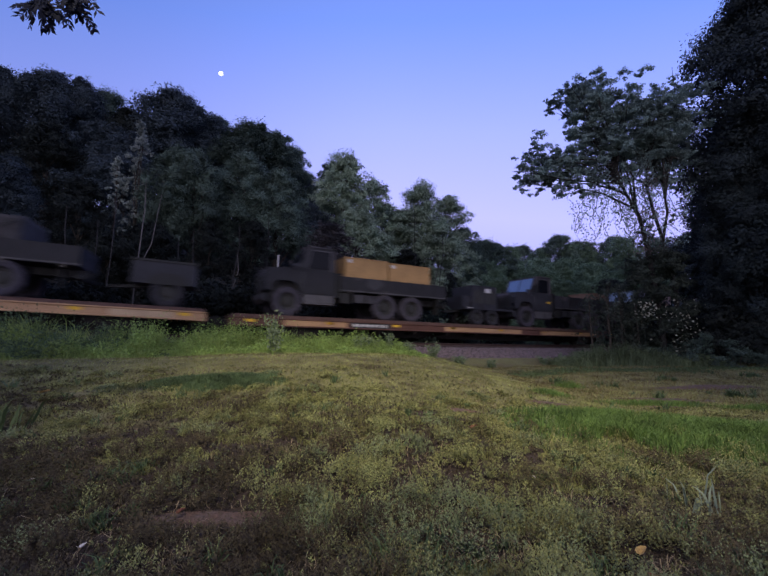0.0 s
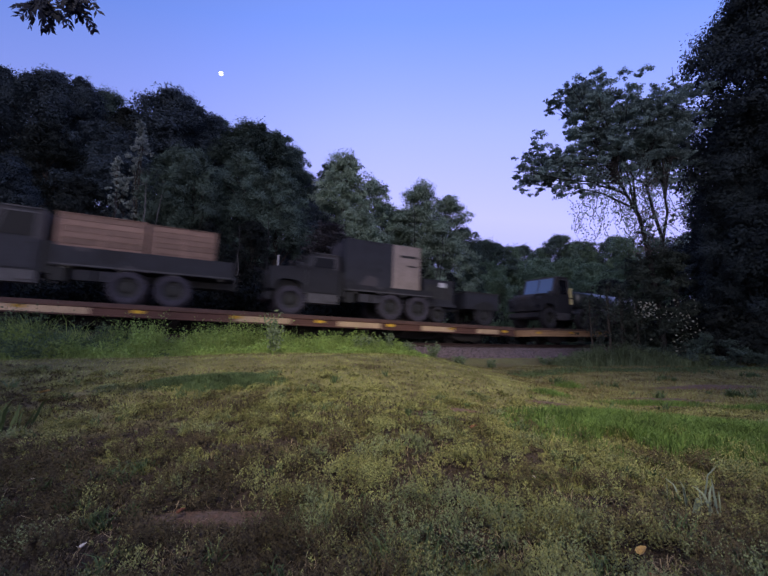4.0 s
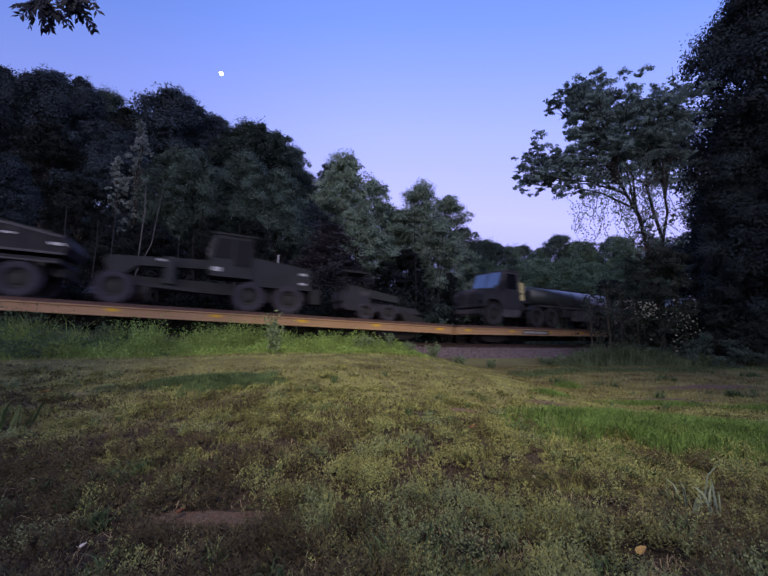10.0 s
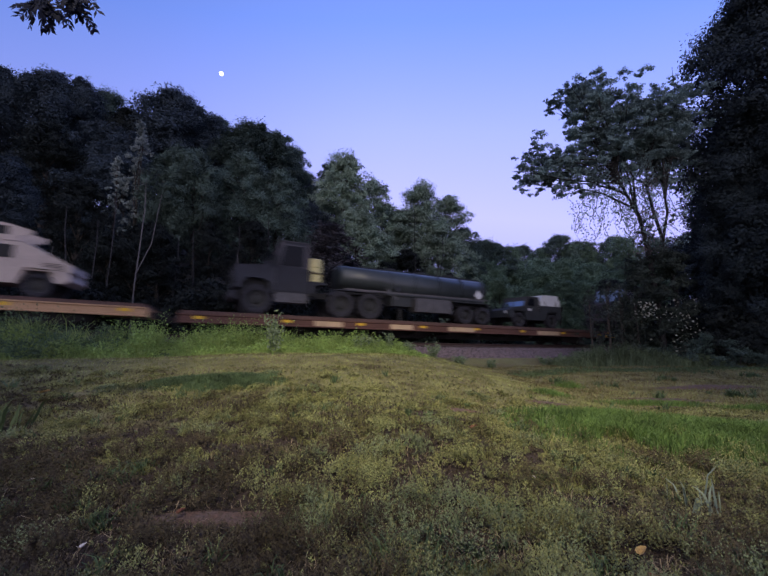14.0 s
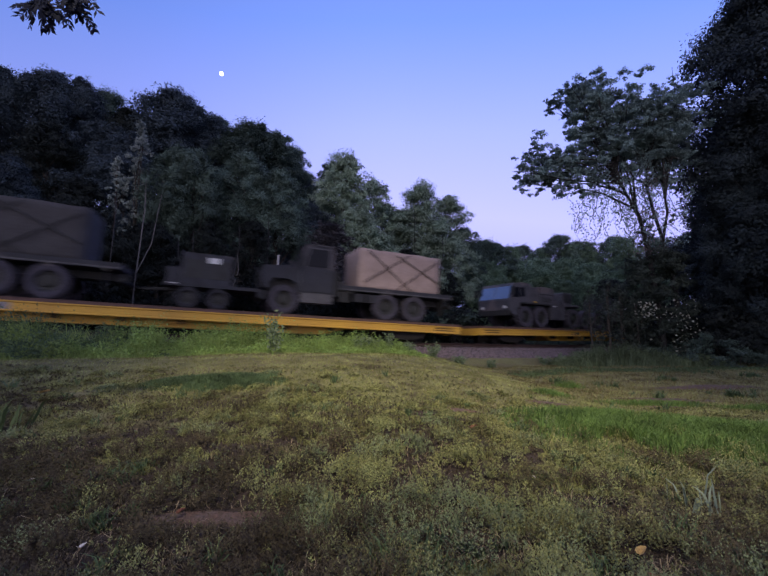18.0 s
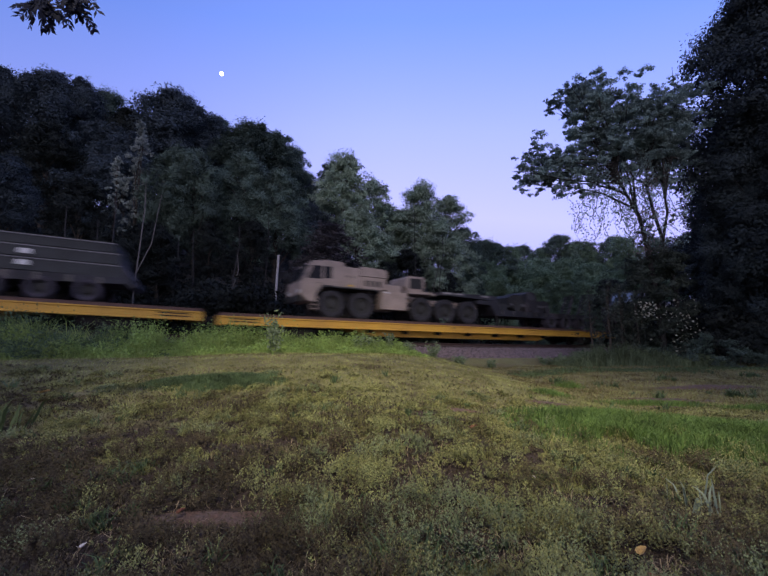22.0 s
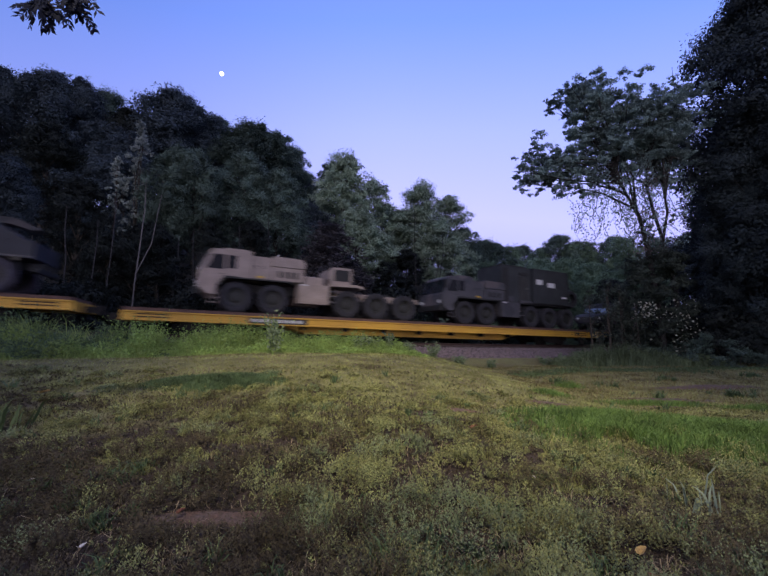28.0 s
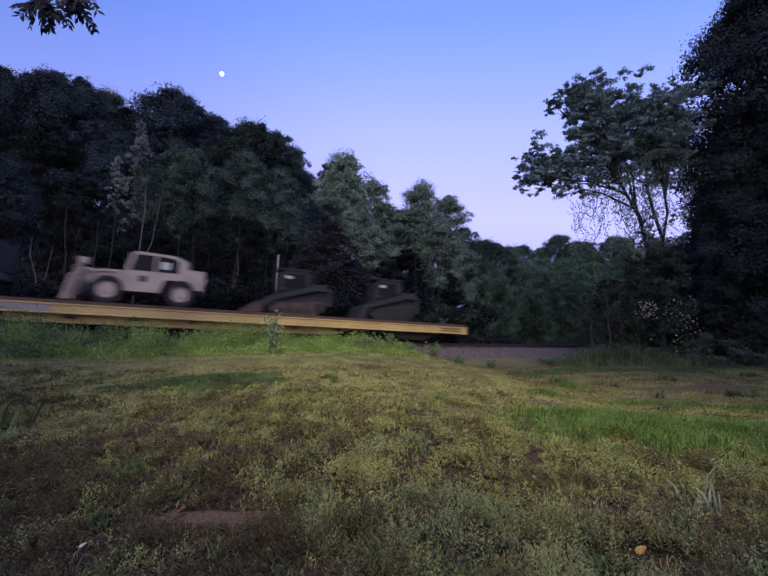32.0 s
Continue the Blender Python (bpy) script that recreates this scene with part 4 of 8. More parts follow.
def heavy_truck(paint, label, dusty=True):
    """Ten-wheeled articulated logistics truck: flat-nosed cab, engine deck, three rear axles."""
    v = thing("logistics_truck", label, "military truck", "ten-wheeled logistics trucks on the train")
    W = 2.5
    part("cab", P([(0.38, 0.75), (0.03, 1.05), (0.0, 1.62), (0.44, 2.62), (0.57, 2.72), (2.15, 2.74), (2.15, 1.50), (1.02, 1.50), (0.78, 1.2), (0.72, 0.75)], 0.03, W - 0.03), paint, v, round_=0.05)
    for y in (0.03, W - 0.03):
        part("side_window", P([(0.32, 1.84), (0.58, 2.48), (1.02, 2.48), (1.02, 1.84)], y - 0.012, y + 0.012), GLASS, v)
        part("side_window", P([(1.12, 1.90), (1.12, 2.48), (1.50, 2.48), (1.50, 1.90)], y - 0.012, y + 0.012), GLASS, v)
        dr = P([(0.62, 1.0), (0.55, 1.05), (0.30, 1.72), (1.02, 1.72), (1.02, 1.55), (0.80, 1.2)], y - 0.018, y + 0.018)
        door = part("door", dr, paint, v)
        part("handle", B(0.86, 0.98, y - 0.045, y + 0.045, 1.62, 1.66), CHASSIS, door)
        part("door_sill", B(1.02, 1.62, y - 0.02, y + 0.02, 1.53, 1.57), CHASSIS, v)
        mr = rod(bmesh.new(), (0.45, y, 2.42), (0.05, y - 0.22 if y < 1 else y + 0.22, 2.37), 0.018, 6)
        box(mr, 0.0, 0.10, (y - 0.32) if y < 1 else (y + 0.12), (y - 0.12) if y < 1 else (y + 0.32), 1.95, 2.42)
        part("mirror", mr, CHASSIS, v)
        part("wheel_guard", P([(0.80, 1.2), (1.08, 1.54), (3.95, 1.54), (4.10, 1.40), (4.06, 1.36), (3.9, 1.48), (1.12, 1.48), (0.86, 1.16)], y - 0.03 if y < 1 else y - 0.45, y + 0.45 if y < 1 else y + 0.03), CHASSIS, v)
    for y0, y1 in ((0.13, W / 2 - 0.03), (W / 2 + 0.03, W - 0.13)):
        part("windscreen", P([(0.022, 1.74), (0.385, 2.54), (0.42, 2.54), (0.06, 1.74)], y0, y1), SCREEN, v)
        part("wiper", rod(bmesh.new(), (0.02, y0 + 0.3, 1.74), (0.15, y0 + 0.62, 2.08), 0.012, 5), CHASSIS, v)
    # engine and stowage deck in two blocks, the rear one with a raised lid
    part("stowage_box", P([(2.18, 1.55), (2.18, 2.58), (3.02, 2.56), (3.02, 1.55)], 0.10, W - 0.10), paint, v, round_=0.04)
    part("engine_housing", P([(3.05, 1.55), (3.05, 2.16), (4.52, 2.16), (4.52, 1.62), (4.45, 1.55)], 0.05, W - 0.05), paint, v, round_=0.04)
    part("engine_lid", P([(3.03, 2.19), (3.03, 2.60), (3.10, 2.66), (4.42, 2.62), (4.56, 2.50), (4.56, 2.19)], 0.03, W - 0.03), paint, v, round_=0.05)
    for i in range(4):
        part("louvre", B(3.3 + i * 0.26, 3.44 + i * 0.26, 0.036, 0.05, 1.68, 1.98), CHASSIS, v)
    for x in (2.3, 2.62):
        part("latch", B(x, x + 0.07, 0.08, 0.10, 2.02, 2.16), CHASSIS, v)
    part("side_box", B(4.28, 5.78, 0.04, 0.7, 0.58, 1.50), paint, v, round_=0.03)
    part("side_box", B(4.28, 5.78, 1.8, 2.46, 0.58, 1.50), paint, v, round_=0.03)
    for z in (0.72, 0.98, 1.24):
        part("step", B(5.80, 6.1, 0.05, 0.45, z, z + 0.04), STEEL, v)
    part("air_cleaner", cyl(bmesh.new(), (4.98, 1.2, 1.78), 0.27, 0.8, "x", 14), paint, v)
    part("deck_locker", B(4.62, 5.5, 0.2, 0.95, 1.52, 1.88), paint, v, round_=0.03)
    part("radiator_box", P([(5.85, 1.95), (5.92, 2.42), (6.05, 2.50), (7.02, 2.50), (7.05, 1.90), (6.9, 1.66), (6.0, 1.66)], 0.3, W - 0.3), paint, v, round_=0.06)
    part("radiator_grille", B(6.1, 6.9, 0.275, 0.3, 1.82, 2.38), CHASSIS, v)
    part("rear_platform", P([(5.80, 1.50), (5.80, 1.66), (7.4, 1.66), (7.62, 1.52), (7.56, 1.46), (7.3, 1.54)], 0.06, W - 0.06), paint, v)
    fr = bmesh.new()
    for y in (0.8, W - 1.0):
        box(fr, 0.8, 6.4, y, y + 0.2, 0.98, 1.35)
    part("chassis_frame", fr, CHASSIS, v)
    fr = bmesh.new()
    for y in (0.72, W - 0.97):
        prism(fr, [(6.2, 0.98), (6.2, 1.46), (7.6, 1.30), (11.1, 1.24), (11.25, 1.0)], y, y + 0.25)
    for x in (7.6, 9.2, 10.9):
        box(fr, x, x + 0.14, 0.72, W - 0.72, 1.02, 1.2)
    part("rear_frame", fr, paint, v)
    part("fifth_wheel", P([(8.4, 1.26), (8.5, 1.38), (9.4, 1.38), (9.6, 1.26)], 0.8, W - 0.8), CHASSIS, v)
    lad = rod(bmesh.new(), (0.85, 0.08, 0.35), (0.85, 0.08, 0.95), 0.02, 6)
    rod(lad, (0.5, 0.08, 0.35), (0.5, 0.08, 0.95), 0.02, 6)
    for z in (0.4, 0.6, 0.8):
        rod(lad, (0.5, 0.08, z), (0.85, 0.08, z), 0.015, 6)
    part("cab_ladder", lad, paint, v)
    placard(v, 2.4, 1.60, 0.26, 0.07, 0.03, m=YELLOWMARK)
    placard(v, 4.4, 1.42, 0.3, 0.06, 0.035)
    part("roof_rail", B(1.0, 2.0, 0.1, 0.16, 2.735, 2.80), paint, v)
    part("exhaust_stack", cyl(bmesh.new(), (4.75, 2.1, 2.05), 0.09, 0.9, "z", 10), CHASSIS, v)
    for x in (4.34, 5.06):
        part("box_door", B(x, x + 0.66, 0.028, 0.04, 0.68, 1.40), paint, v)
    part("bumper", B(-0.12, 0.1, 0.1, W - 0.1, 0.72, 1.02), CHASSIS, v, round_=0.03)
    for y in (0.35, W - 0.35):
        part("headlight", cyl(bmesh.new(), (-0.02, y, 1.22), 0.1, 0.06, "x", 12), PLACARD, v)
    for x in (1.58, 3.15, 6.72, 8.32, 9.95):
        axle(v, x, W, dusty=dusty)
    return v


def lowbed(paint, label, stacked=False, ramps=False):
    """Low-bed semitrailer with a raised neck, three small axles, and boards or folded ramps."""
    v = thing("lowbed_trailer", label, "trailer", "low-bed trailers on the train")
    W = 2.5
    part("frame", P([(0.0, 1.45), (0.0, 1.25), (1.0, 1.2), (1.5, 0.62), (6.0, 0.62), (10.4, 0.78), (10.6, 0.95), (10.6, 1.02), (6.2, 0.98), (1.7, 0.98), (1.3, 1.5)], 0.05, W - 0.05), paint, v, round_=0.03)
    for i in range(9):
        part("stake_pocket", B(1.9 + i * 0.95, 2.0 + i * 0.95, 0.0, 0.06, 0.72, 0.96), STEEL, v)
    for x in (6.3, 7.75, 9.2):
        axle(v, x, W, r=0.44, w=0.5, dusty=True)
    for y in (0.4, W - 0.4):
        part("landing_leg", B(1.75, 1.9, y - 0.07, y + 0.07, 0.0, 0.7), CHASSIS, v)
    if stacked:
        for k, (a, b, z0, z1) in enumerate(((1.5, 5.4, 1.0, 1.55), (1.5, 5.4, 1.58, 1.98), (1.5, 5.4, 2.01, 2.42), (5.5, 10.2, 1.02, 1.50), (5.5, 10.1, 1.53, 1.96), (5.5, 9.9, 1.99, 2.36))):
            bm = B(a, b, 0.12, W - 0.12, z0, z1)
            for j in range(4):
                x = a + 0.3 + j * (b - a - 0.6) / 3
                box(bm, x - 0.05, x + 0.05, 0.08, 0.12, z0, z1)
            sp = part("stacked_panel", bm, DARKGREEN, v, round_=0.015)
            part("edge_strip", B(a + 0.05, b - 0.05, 0.07, 0.085, z1 - 0.05, z1 - 0.02), SLATGREY, sp, "pale panel edge")
        part("tailgate", P([(10.0, 1.0), (9.7, 2.0), (9.8, 2.05), (10.75, 0.75), (10.6, 0.6)], 0.15, W - 0.15), paint, v)
        for x, z in ((3.3, 1.62), (7.0, 1.62), (7.0, 1.2)):
            placard(v, x, z, 0.36, 0.18, 0.075)
    else:
        nk = part("neck_platform", P([(-2.6, 1.60), (-2.6, 1.76), (1.45, 1.80), (1.95, 1.0), (1.7, 0.98), (1.25, 1.52)], 0.12, W - 0.12), paint, v, round_=0.02)
        for x in (-2.4, -1.6, 0.35):
            part("worn_plate", B(x, x + 0.62, 0.10, 0.12, 1.66, 1.76), PLATEGREY, nk, "worn pale plate")
        for i in range(5):
            part("ramp_rung", B(1.5 + 0.09 * i, 1.56 + 0.09 * i, 0.08, 0.12, 1.60 - 0.13 * i, 1.66 - 0.13 * i), STEPGREY, nk)
        part("tool_chest", B(2.0, 2.6, 0.3, 1.4, 0.99, 1.42), DARKGREEN, v, round_=0.03)
    if ramps:
        for y in (0.18, W - 0.88):
            rp = part("folded_ramp", P([(9.9, 1.0), (10.05, 1.0), (10.75, 2.55), (10.6, 2.6)], y, y + 0.07), paint, v)
            part("ramp_rail", P([(9.9, 1.0), (10.05, 1.0), (10.75, 2.55), (10.6, 2.6)], y + 0.63, y + 0.7), paint, rp)
            for i in range(9):
                f = i / 8
                x, z = 9.95 + f * 0.68, 1.03 + f * 1.5
                part("rung", B(x, x + 0.1, y + 0.07, y + 0.63, z, z + 0.05), paint, rp)
    return v


def trailer(paint, label, axles=2, body="box", length=4.4):
    """Drawbar trailer with a generator box, or a small cargo box."""
    v = thing("drawbar_trailer", label, "trailer", "small trailers on the train")
    W = 2.2
    x0 = 0.9
    part("drawbar", P([(-0.3, 0.72), (-0.3, 0.82), (x0 + 0.3, 0.98), (x0 + 0.3, 0.84)], W / 2 - 0.12, W / 2 + 0.12), CHASSIS, v)
    part("bed", B(x0 - 0.35, length, 0.05, W - 0.05, 0.92, 1.06), paint, v, round_=0.02)
    if body == "box":
        part("generator_box", B(x0 + 0.25, x0 + 2.2, 0.15, W - 0.15, 1.06, 2.38), paint, v, "dark green box with panel doors", round_=0.03)
        part("access_panel", B(x0 + 0.4, x0 + 1.2, 0.135, 0.15, 1.3, 2.1), CANVAS, v)
        part("access_panel", B(x0 + 1.3, x0 + 2.1, 0.135, 0.15, 1.3, 2.1), CANVAS, v)
        part("small_box", B(x0 - 0.3, x0 + 0.2, 0.3, W - 0.3, 1.06, 1.72), paint, v, round_=0.02)
        placard(v, x0 + 1.25, 1.98, 0.45, 0.24, 0.13)
        part("edge_strip", B(x0 - 0.2, x0 + 0.15, 0.03, 0.05, 1.0, 1.03), PLACARD, v)
    else:
        part("cargo_box", P([(x0 - 0.3, 1.0), (x0 - 0.3, 1.78), (x0 - 0.2, 1.86), (length, 1.86), (length, 1.0)], 0.04, W - 0.04), paint, v, round_=0.04)
        part("lid", B(x0 - 0.34, length + 0.03, 0.0, W, 1.82, 1.90), CANVAS, v, round_=0.02)
    r = 0.46 if axles == 2 or body == "box" else 0.60
    xs = (x0 + 0.55, x0 + 1.72) if axles == 2 else (x0 + (length - x0) / 2,)
    for x in xs:
        axle(v, x, W, r=r, w=0.3, dusty=False)
    if body != "box":
        x = xs[0]
        # black plate painted in as the dark of the arch round the tyre
        for y in (0.02, W - 0.02):
            part("wheel_arch", P([(x - 0.72, 0.9), (x - 0.62, 1.22), (x - 0.3, 1.36), (x + 0.3, 1.36), (x + 0.62, 1.22), (x + 0.72, 0.9)], y - 0.03, y + 0.03), CHASSIS, v)
    part("prop_leg", rod(bmesh.new(), (x0 - 0.2, W / 2, 0.02), (x0 - 0.2, W / 2, 0.9), 0.04), CHASSIS, v)
    return v


def grader():
    v = thing("motor_grader", "dark green motor grader with tandem rear wheels and tall cab", "grader")
    W = 2.4
    part("front_frame", P([(0.0, 1.75), (0.1, 2.05), (3.8, 2.25), (4.0, 2.1), (4.0, 1.85), (1.2, 1.72), (0.6, 1.2), (0.25, 1.2)], W / 2 - 0.22, W / 2 + 0.22), DARKGREEN, v, round_=0.05)
    part("blade_lift", P([(2.2, 1.0), (2.25, 2.15), (2.55, 2.15), (2.6, 1.0)], 0.5, W - 0.5), DARKGREEN, v, round_=0.03)
    bl = P([(2.3, 0.12), (2.15, 0.4), (2.28, 0.72), (2.36, 0.72), (2.26, 0.4), (2.4, 0.12)], 0.0, 3.4)
    bl.transform(Matrix.Translation((1.3, -0.1, 0.12)) @ Matrix.Rotation(radians(48), 4, "Z") @ Matrix.Translation((-1.6, 0, 0)))
    part("blade", bl, STEEL, v)
    part("circle_drawbar", P([(1.0, 0.85), (1.0, 1.0), (3.6, 0.85), (3.6, 0.72)], 0.55, W - 0.55), DARKGREEN, v)
    part("cab", P([(3.9, 1.5), (3.85, 2.3), (4.0, 3.28), (4.1, 3.36), (5.65, 3.36), (5.7, 1.5)], 0.42, W - 0.42), DARKGREEN, v, round_=0.04)
    for y in (0.41, W - 0.41):
        part("side_window", P([(4.03, 2.3), (4.13, 3.2), (4.8, 3.2), (4.8, 2.3)], y - 0.012, y + 0.012), GLASS, v)
        part("side_window", P([(4.9, 2.0), (4.9, 3.2), (5.6, 3.2), (5.6, 2.0)], y - 0.012, y + 0.012), GLASS, v)
    part("windscreen", P([(3.835, 2.35), (3.975, 3.25), (3.985, 3.25), (3.85, 2.35)], 0.5, W - 0.5), SCREEN, v)
    part("roof", B(3.9, 5.8, 0.34, W - 0.34, 3.36, 3.44), DARKGREEN, v, round_=0.02)
    part("engine_housing", P([(5.72, 1.2), (5.72, 2.5), (8.2, 2.25), (8.4, 2.05), (8.4, 1.2)], 0.5, W - 0.5), DARKGREEN, v, round_=0.06)
    part("tandem_case", B(5.2, 8.0, 0.45, 0.65, 0.5, 0.85), CHASSIS, v)
    part("ripper", B(8.4, 8.9, 0.6, W - 0.6, 0.6, 1.3), CHASSIS, v, round_=0.03)
    placard(v, 1.9, 2.0, 0.35, 0.08, W / 2 - 0.24)
    placard(v, 4.05, 1.72, 0.32, 0.18, 0.40)
    placard(v, 7.85, 1.9, 0.3, 0.1, 0.49)
    placard(v, 7.85, 1.45, 0.3, 0.1, 0.49)
    part("frame", B(0.3, 8.3, W / 2 - 0.3, W / 2 + 0.3, 0.75, 1.25), CHASSIS, v)
    for x in (0.6, 5.6, 7.3):
        axle(v, x, W, r=0.66, w=0.4)
    return v


def compactor():
    v = thing("wheeled_excavator", "small dark construction machine with canopy and sloping boom", "construction machine")
    W = 2.0
    part("chassis", P([(0.2, 0.55), (0.2, 0.95), (4.3, 0.75), (4.6, 0.45), (0.5, 0.45)], 0.25, W - 0.25), OLIVE, v, round_=0.04)
    part("boom", P([(0.5, 1.35), (0.55, 1.75), (3.3, 1.35), (3.35, 1.0), (0.9, 1.25)], 0.5, 1.0), DARKGREEN, v, round_=0.04)
    part("canopy_roof", B(0.15, 1.6, 0.3, W - 0.3, 2.35, 2.45), CHASSIS, v, round_=0.02)
    ps = bmesh.new()
    for x in (0.25, 1.45):
        for y in (0.4, W - 0.4):
            rod(ps, (x, y, 1.2), (x + 0.05, y, 2.36), 0.04, 8)
    part("canopy_post", ps, CHASSIS, v)
    part("seat", P([(0.7, 1.2), (0.7, 1.4), (1.1, 1.4), (1.2, 1.85), (1.3, 1.85), (1.25, 1.2)], 0.7, 1.3), CHASSIS, v)
    part("hood", P([(0.1, 0.9), (0.15, 1.4), (1.6, 1.45), (1.7, 0.9)], 0.3, W - 0.3), OLIVE, v, round_=0.05)
    part("bucket", P([(3.6, 0.05), (3.3, 0.55), (3.6, 0.6), (4.7, 0.25), (4.9, 0.05)], 0.2, W - 0.2), CHASSIS, v, round_=0.03)
    for x in (1.35, 2.6):
        axle(v, x, W, r=0.42, w=0.35)
    return v


def wheel_loader():
    """Tan rough-terrain forklift with a lift mast in front and an enclosed cab."""
    v = thing("rough_terrain_forklift", "desert tan rough-terrain forklift with cab and pale wheels", "forklift")
    W = 2.2
    part("lower_body", P([(0.9, 0.55), (0.85, 1.15), (1.2, 1.35), (3.9, 1.35), (4.75, 1.45), (4.85, 1.1), (4.8, 0.75), (4.5, 0.75), (4.3, 1.1), (3.4, 1.1), (3.2, 0.55)], 0.12, W - 0.12), SAND, v, round_=0.05)
    part("cab", P([(1.95, 1.3), (2.15, 2.12), (2.3, 2.22), (3.7, 2.15), (4.2, 1.95), (4.1, 1.3)], 0.3, W - 0.3), SAND, v, round_=0.04)
    for y in (0.29, W - 0.29):
        part("side_window", P([(2.12, 1.42), (2.28, 2.08), (2.95, 2.08), (2.95, 1.42)], y - 0.012, y + 0.012), GLASS, v)
        part("side_window", P([(3.05, 1.42), (3.05, 2.08), (3.65, 2.03), (3.85, 1.9), (3.85, 1.42)], y - 0.012, y + 0.012), GLASS, v)
        part("fender", P([(0.75, 1.0), (0.95, 1.3), (1.75, 1.32), (2.0, 1.0), (1.92, 1.0), (1.7, 1.24), (1.0, 1.22), (0.83, 1.0)], y - 0.27 if y < 1 else y - 0.2, y + 0.2 if y < 1 else y + 0.27), SAND, v)
    part("windscreen", P([(1.94, 1.45), (2.1, 2.08), (2.115, 2.08), (1.96, 1.45)], 0.4, W - 0.4), SCREEN, v)
    ma = bmesh.new()
    for y in (0.5, W - 0.62):
        prism(ma, [(0.05, 0.12), (0.35, 1.55), (0.52, 1.55), (0.3, 0.12)], y, y + 0.12)
    box(ma, 0.25, 0.5, 0.5, W - 0.5, 1.3, 1.42)
    box(ma, 0.1, 0.35, 0.5, W - 0.5, 0.35, 0.5)
    part("mast", ma, SAND, v)
    part("carriage_plate", P([(0.0, 0.1), (0.2, 1.1), (0.28, 1.1), (0.12, 0.1)], 0.3, W - 0.3), SAND, v)
    part("work_light", B(0.45, 0.7, 0.2, 0.5, 1.5, 1.75), SAND, v, round_=0.04)
    part("counterweight", P([(4.1, 1.1), (4.15, 1.62), (4.85, 1.6), (4.9, 1.05)], 0.25, W - 0.25), SAND, v, round_=0.06)
    placard(v, 3.2, 1.55, 0.32, 0.3, 0.28)
    part("unit_mark", B(2.5, 2.75, 0.105, 0.118, 0.95, 1.2), CHASSIS, v, "dark stencilled mark")
    for x in (1.45, 4.0):
        axle(v, x, W, r=0.55, w=0.4, dusty=False, hubmat=SAND)
    return v


def track_loader(label, nose=True):
    """Compact tracked loader: sloped tracks, cab with cage, lift arms and bucket."""
    v = thing("compact_track_loader", label, "track loader", "compact loaders on the train")
    W = 1.9
    o = 1.3 if nose else 0.55
    for y in (0.0, W - 0.42):
        bm = P([(o + 0.05, 0.25), (o + 0.35, 0.02), (o + 2.2, 0.02), (o + 2.6, 0.35), (o + 2.45, 0.72), (o + 1.6, 0.62), (o + 0.4, 0.55)], y, y + 0.42)
        for i in range(14):
            x = o + 0.35 + i * 0.145
            box(bm, x, x + 0.06, y - 0.01, y + 0.43, -0.0, 0.03)
        part("track", bm, TRACKMUD if nose else RUBBER, v, round_=0.03)
    part("body", P([(o + 0.3, 0.5), (o + 0.4, 1.1), (o + 2.0, 1.55), (o + 2.75, 1.5), (o + 2.85, 0.55)], 0.42, W - 0.42), SLATE, v, round_=0.05)
    part("cab", P([(o + 0.45, 0.9), (o + 0.5, 1.9), (o + 0.65, 2.12), (o + 1.85, 2.15), (o + 2.0, 2.0), (o + 1.95, 0.9)], 0.42, W - 0.42), SLATE, v, round_=0.05)
    for y in (0.41, W - 0.41):
        part("side_window", P([(o + 0.65, 1.3), (o + 0.7, 1.95), (o + 1.7, 1.98), (o + 1.7, 1.35)], y - 0.012, y + 0.012), GLASS, v)
    for y in (0.12, W - 0.28):
        part("lift_arm", P([(o + 2.75, 1.2), (o + 2.7, 1.55), (o + 2.2, 1.5), (o - 0.15, 0.75), (o - 0.3, 0.35), (o - 0.1, 0.32), (o + 0.15, 0.62), (o + 2.2, 1.22)], y, y + 0.16), SLATE, v, round_=0.03)
    part("bucket", P([(o - 0.25, 0.1), (o - 0.3, 0.55), (o - 0.4, 0.6), (o - 1.2, 0.12), (o - 1.2, 0.04), (o - 0.35, 0.04)] if nose else [(o - 0.15, 0.1), (o - 0.2, 0.7), (o - 0.3, 0.72), (o - 0.55, 0.12), (o - 0.55, 0.04), (o - 0.25, 0.04)], 0.0, W), TRACKMUD if nose else SLATE, v, round_=0.02)
    for y in (-0.012, W - 0.43):
        for k in range(5):
            part("track_roller", cyl(bmesh.new(), (o + 0.55 + k * 0.42, y + 0.22, 0.20), 0.13, 0.46, "y", 12), CHASSIS, v)
        part("track_wheel", cyl(bmesh.new(), (o + 2.28, y + 0.22, 0.42), 0.21, 0.46, "y", 14), CHASSIS, v)
    part("cab_roof", B(o + 0.38, o + 2.02, 0.36, W - 0.36, 2.13, 2.20), SLATE, v, round_=0.02)
    part("engine_grille", B(o + 2.0, o + 2.7, 0.405, 0.43, 0.95, 1.40), CHASSIS, v)
    part("counterweight", B(o + 2.8, o + 3.0, 0.3, W - 0.3, 0.5, 1.35), SLATE, v, round_=0.04)
    placard(v, o + 0.75, 1.72, 0.3, 0.14, 0.39)
    return v


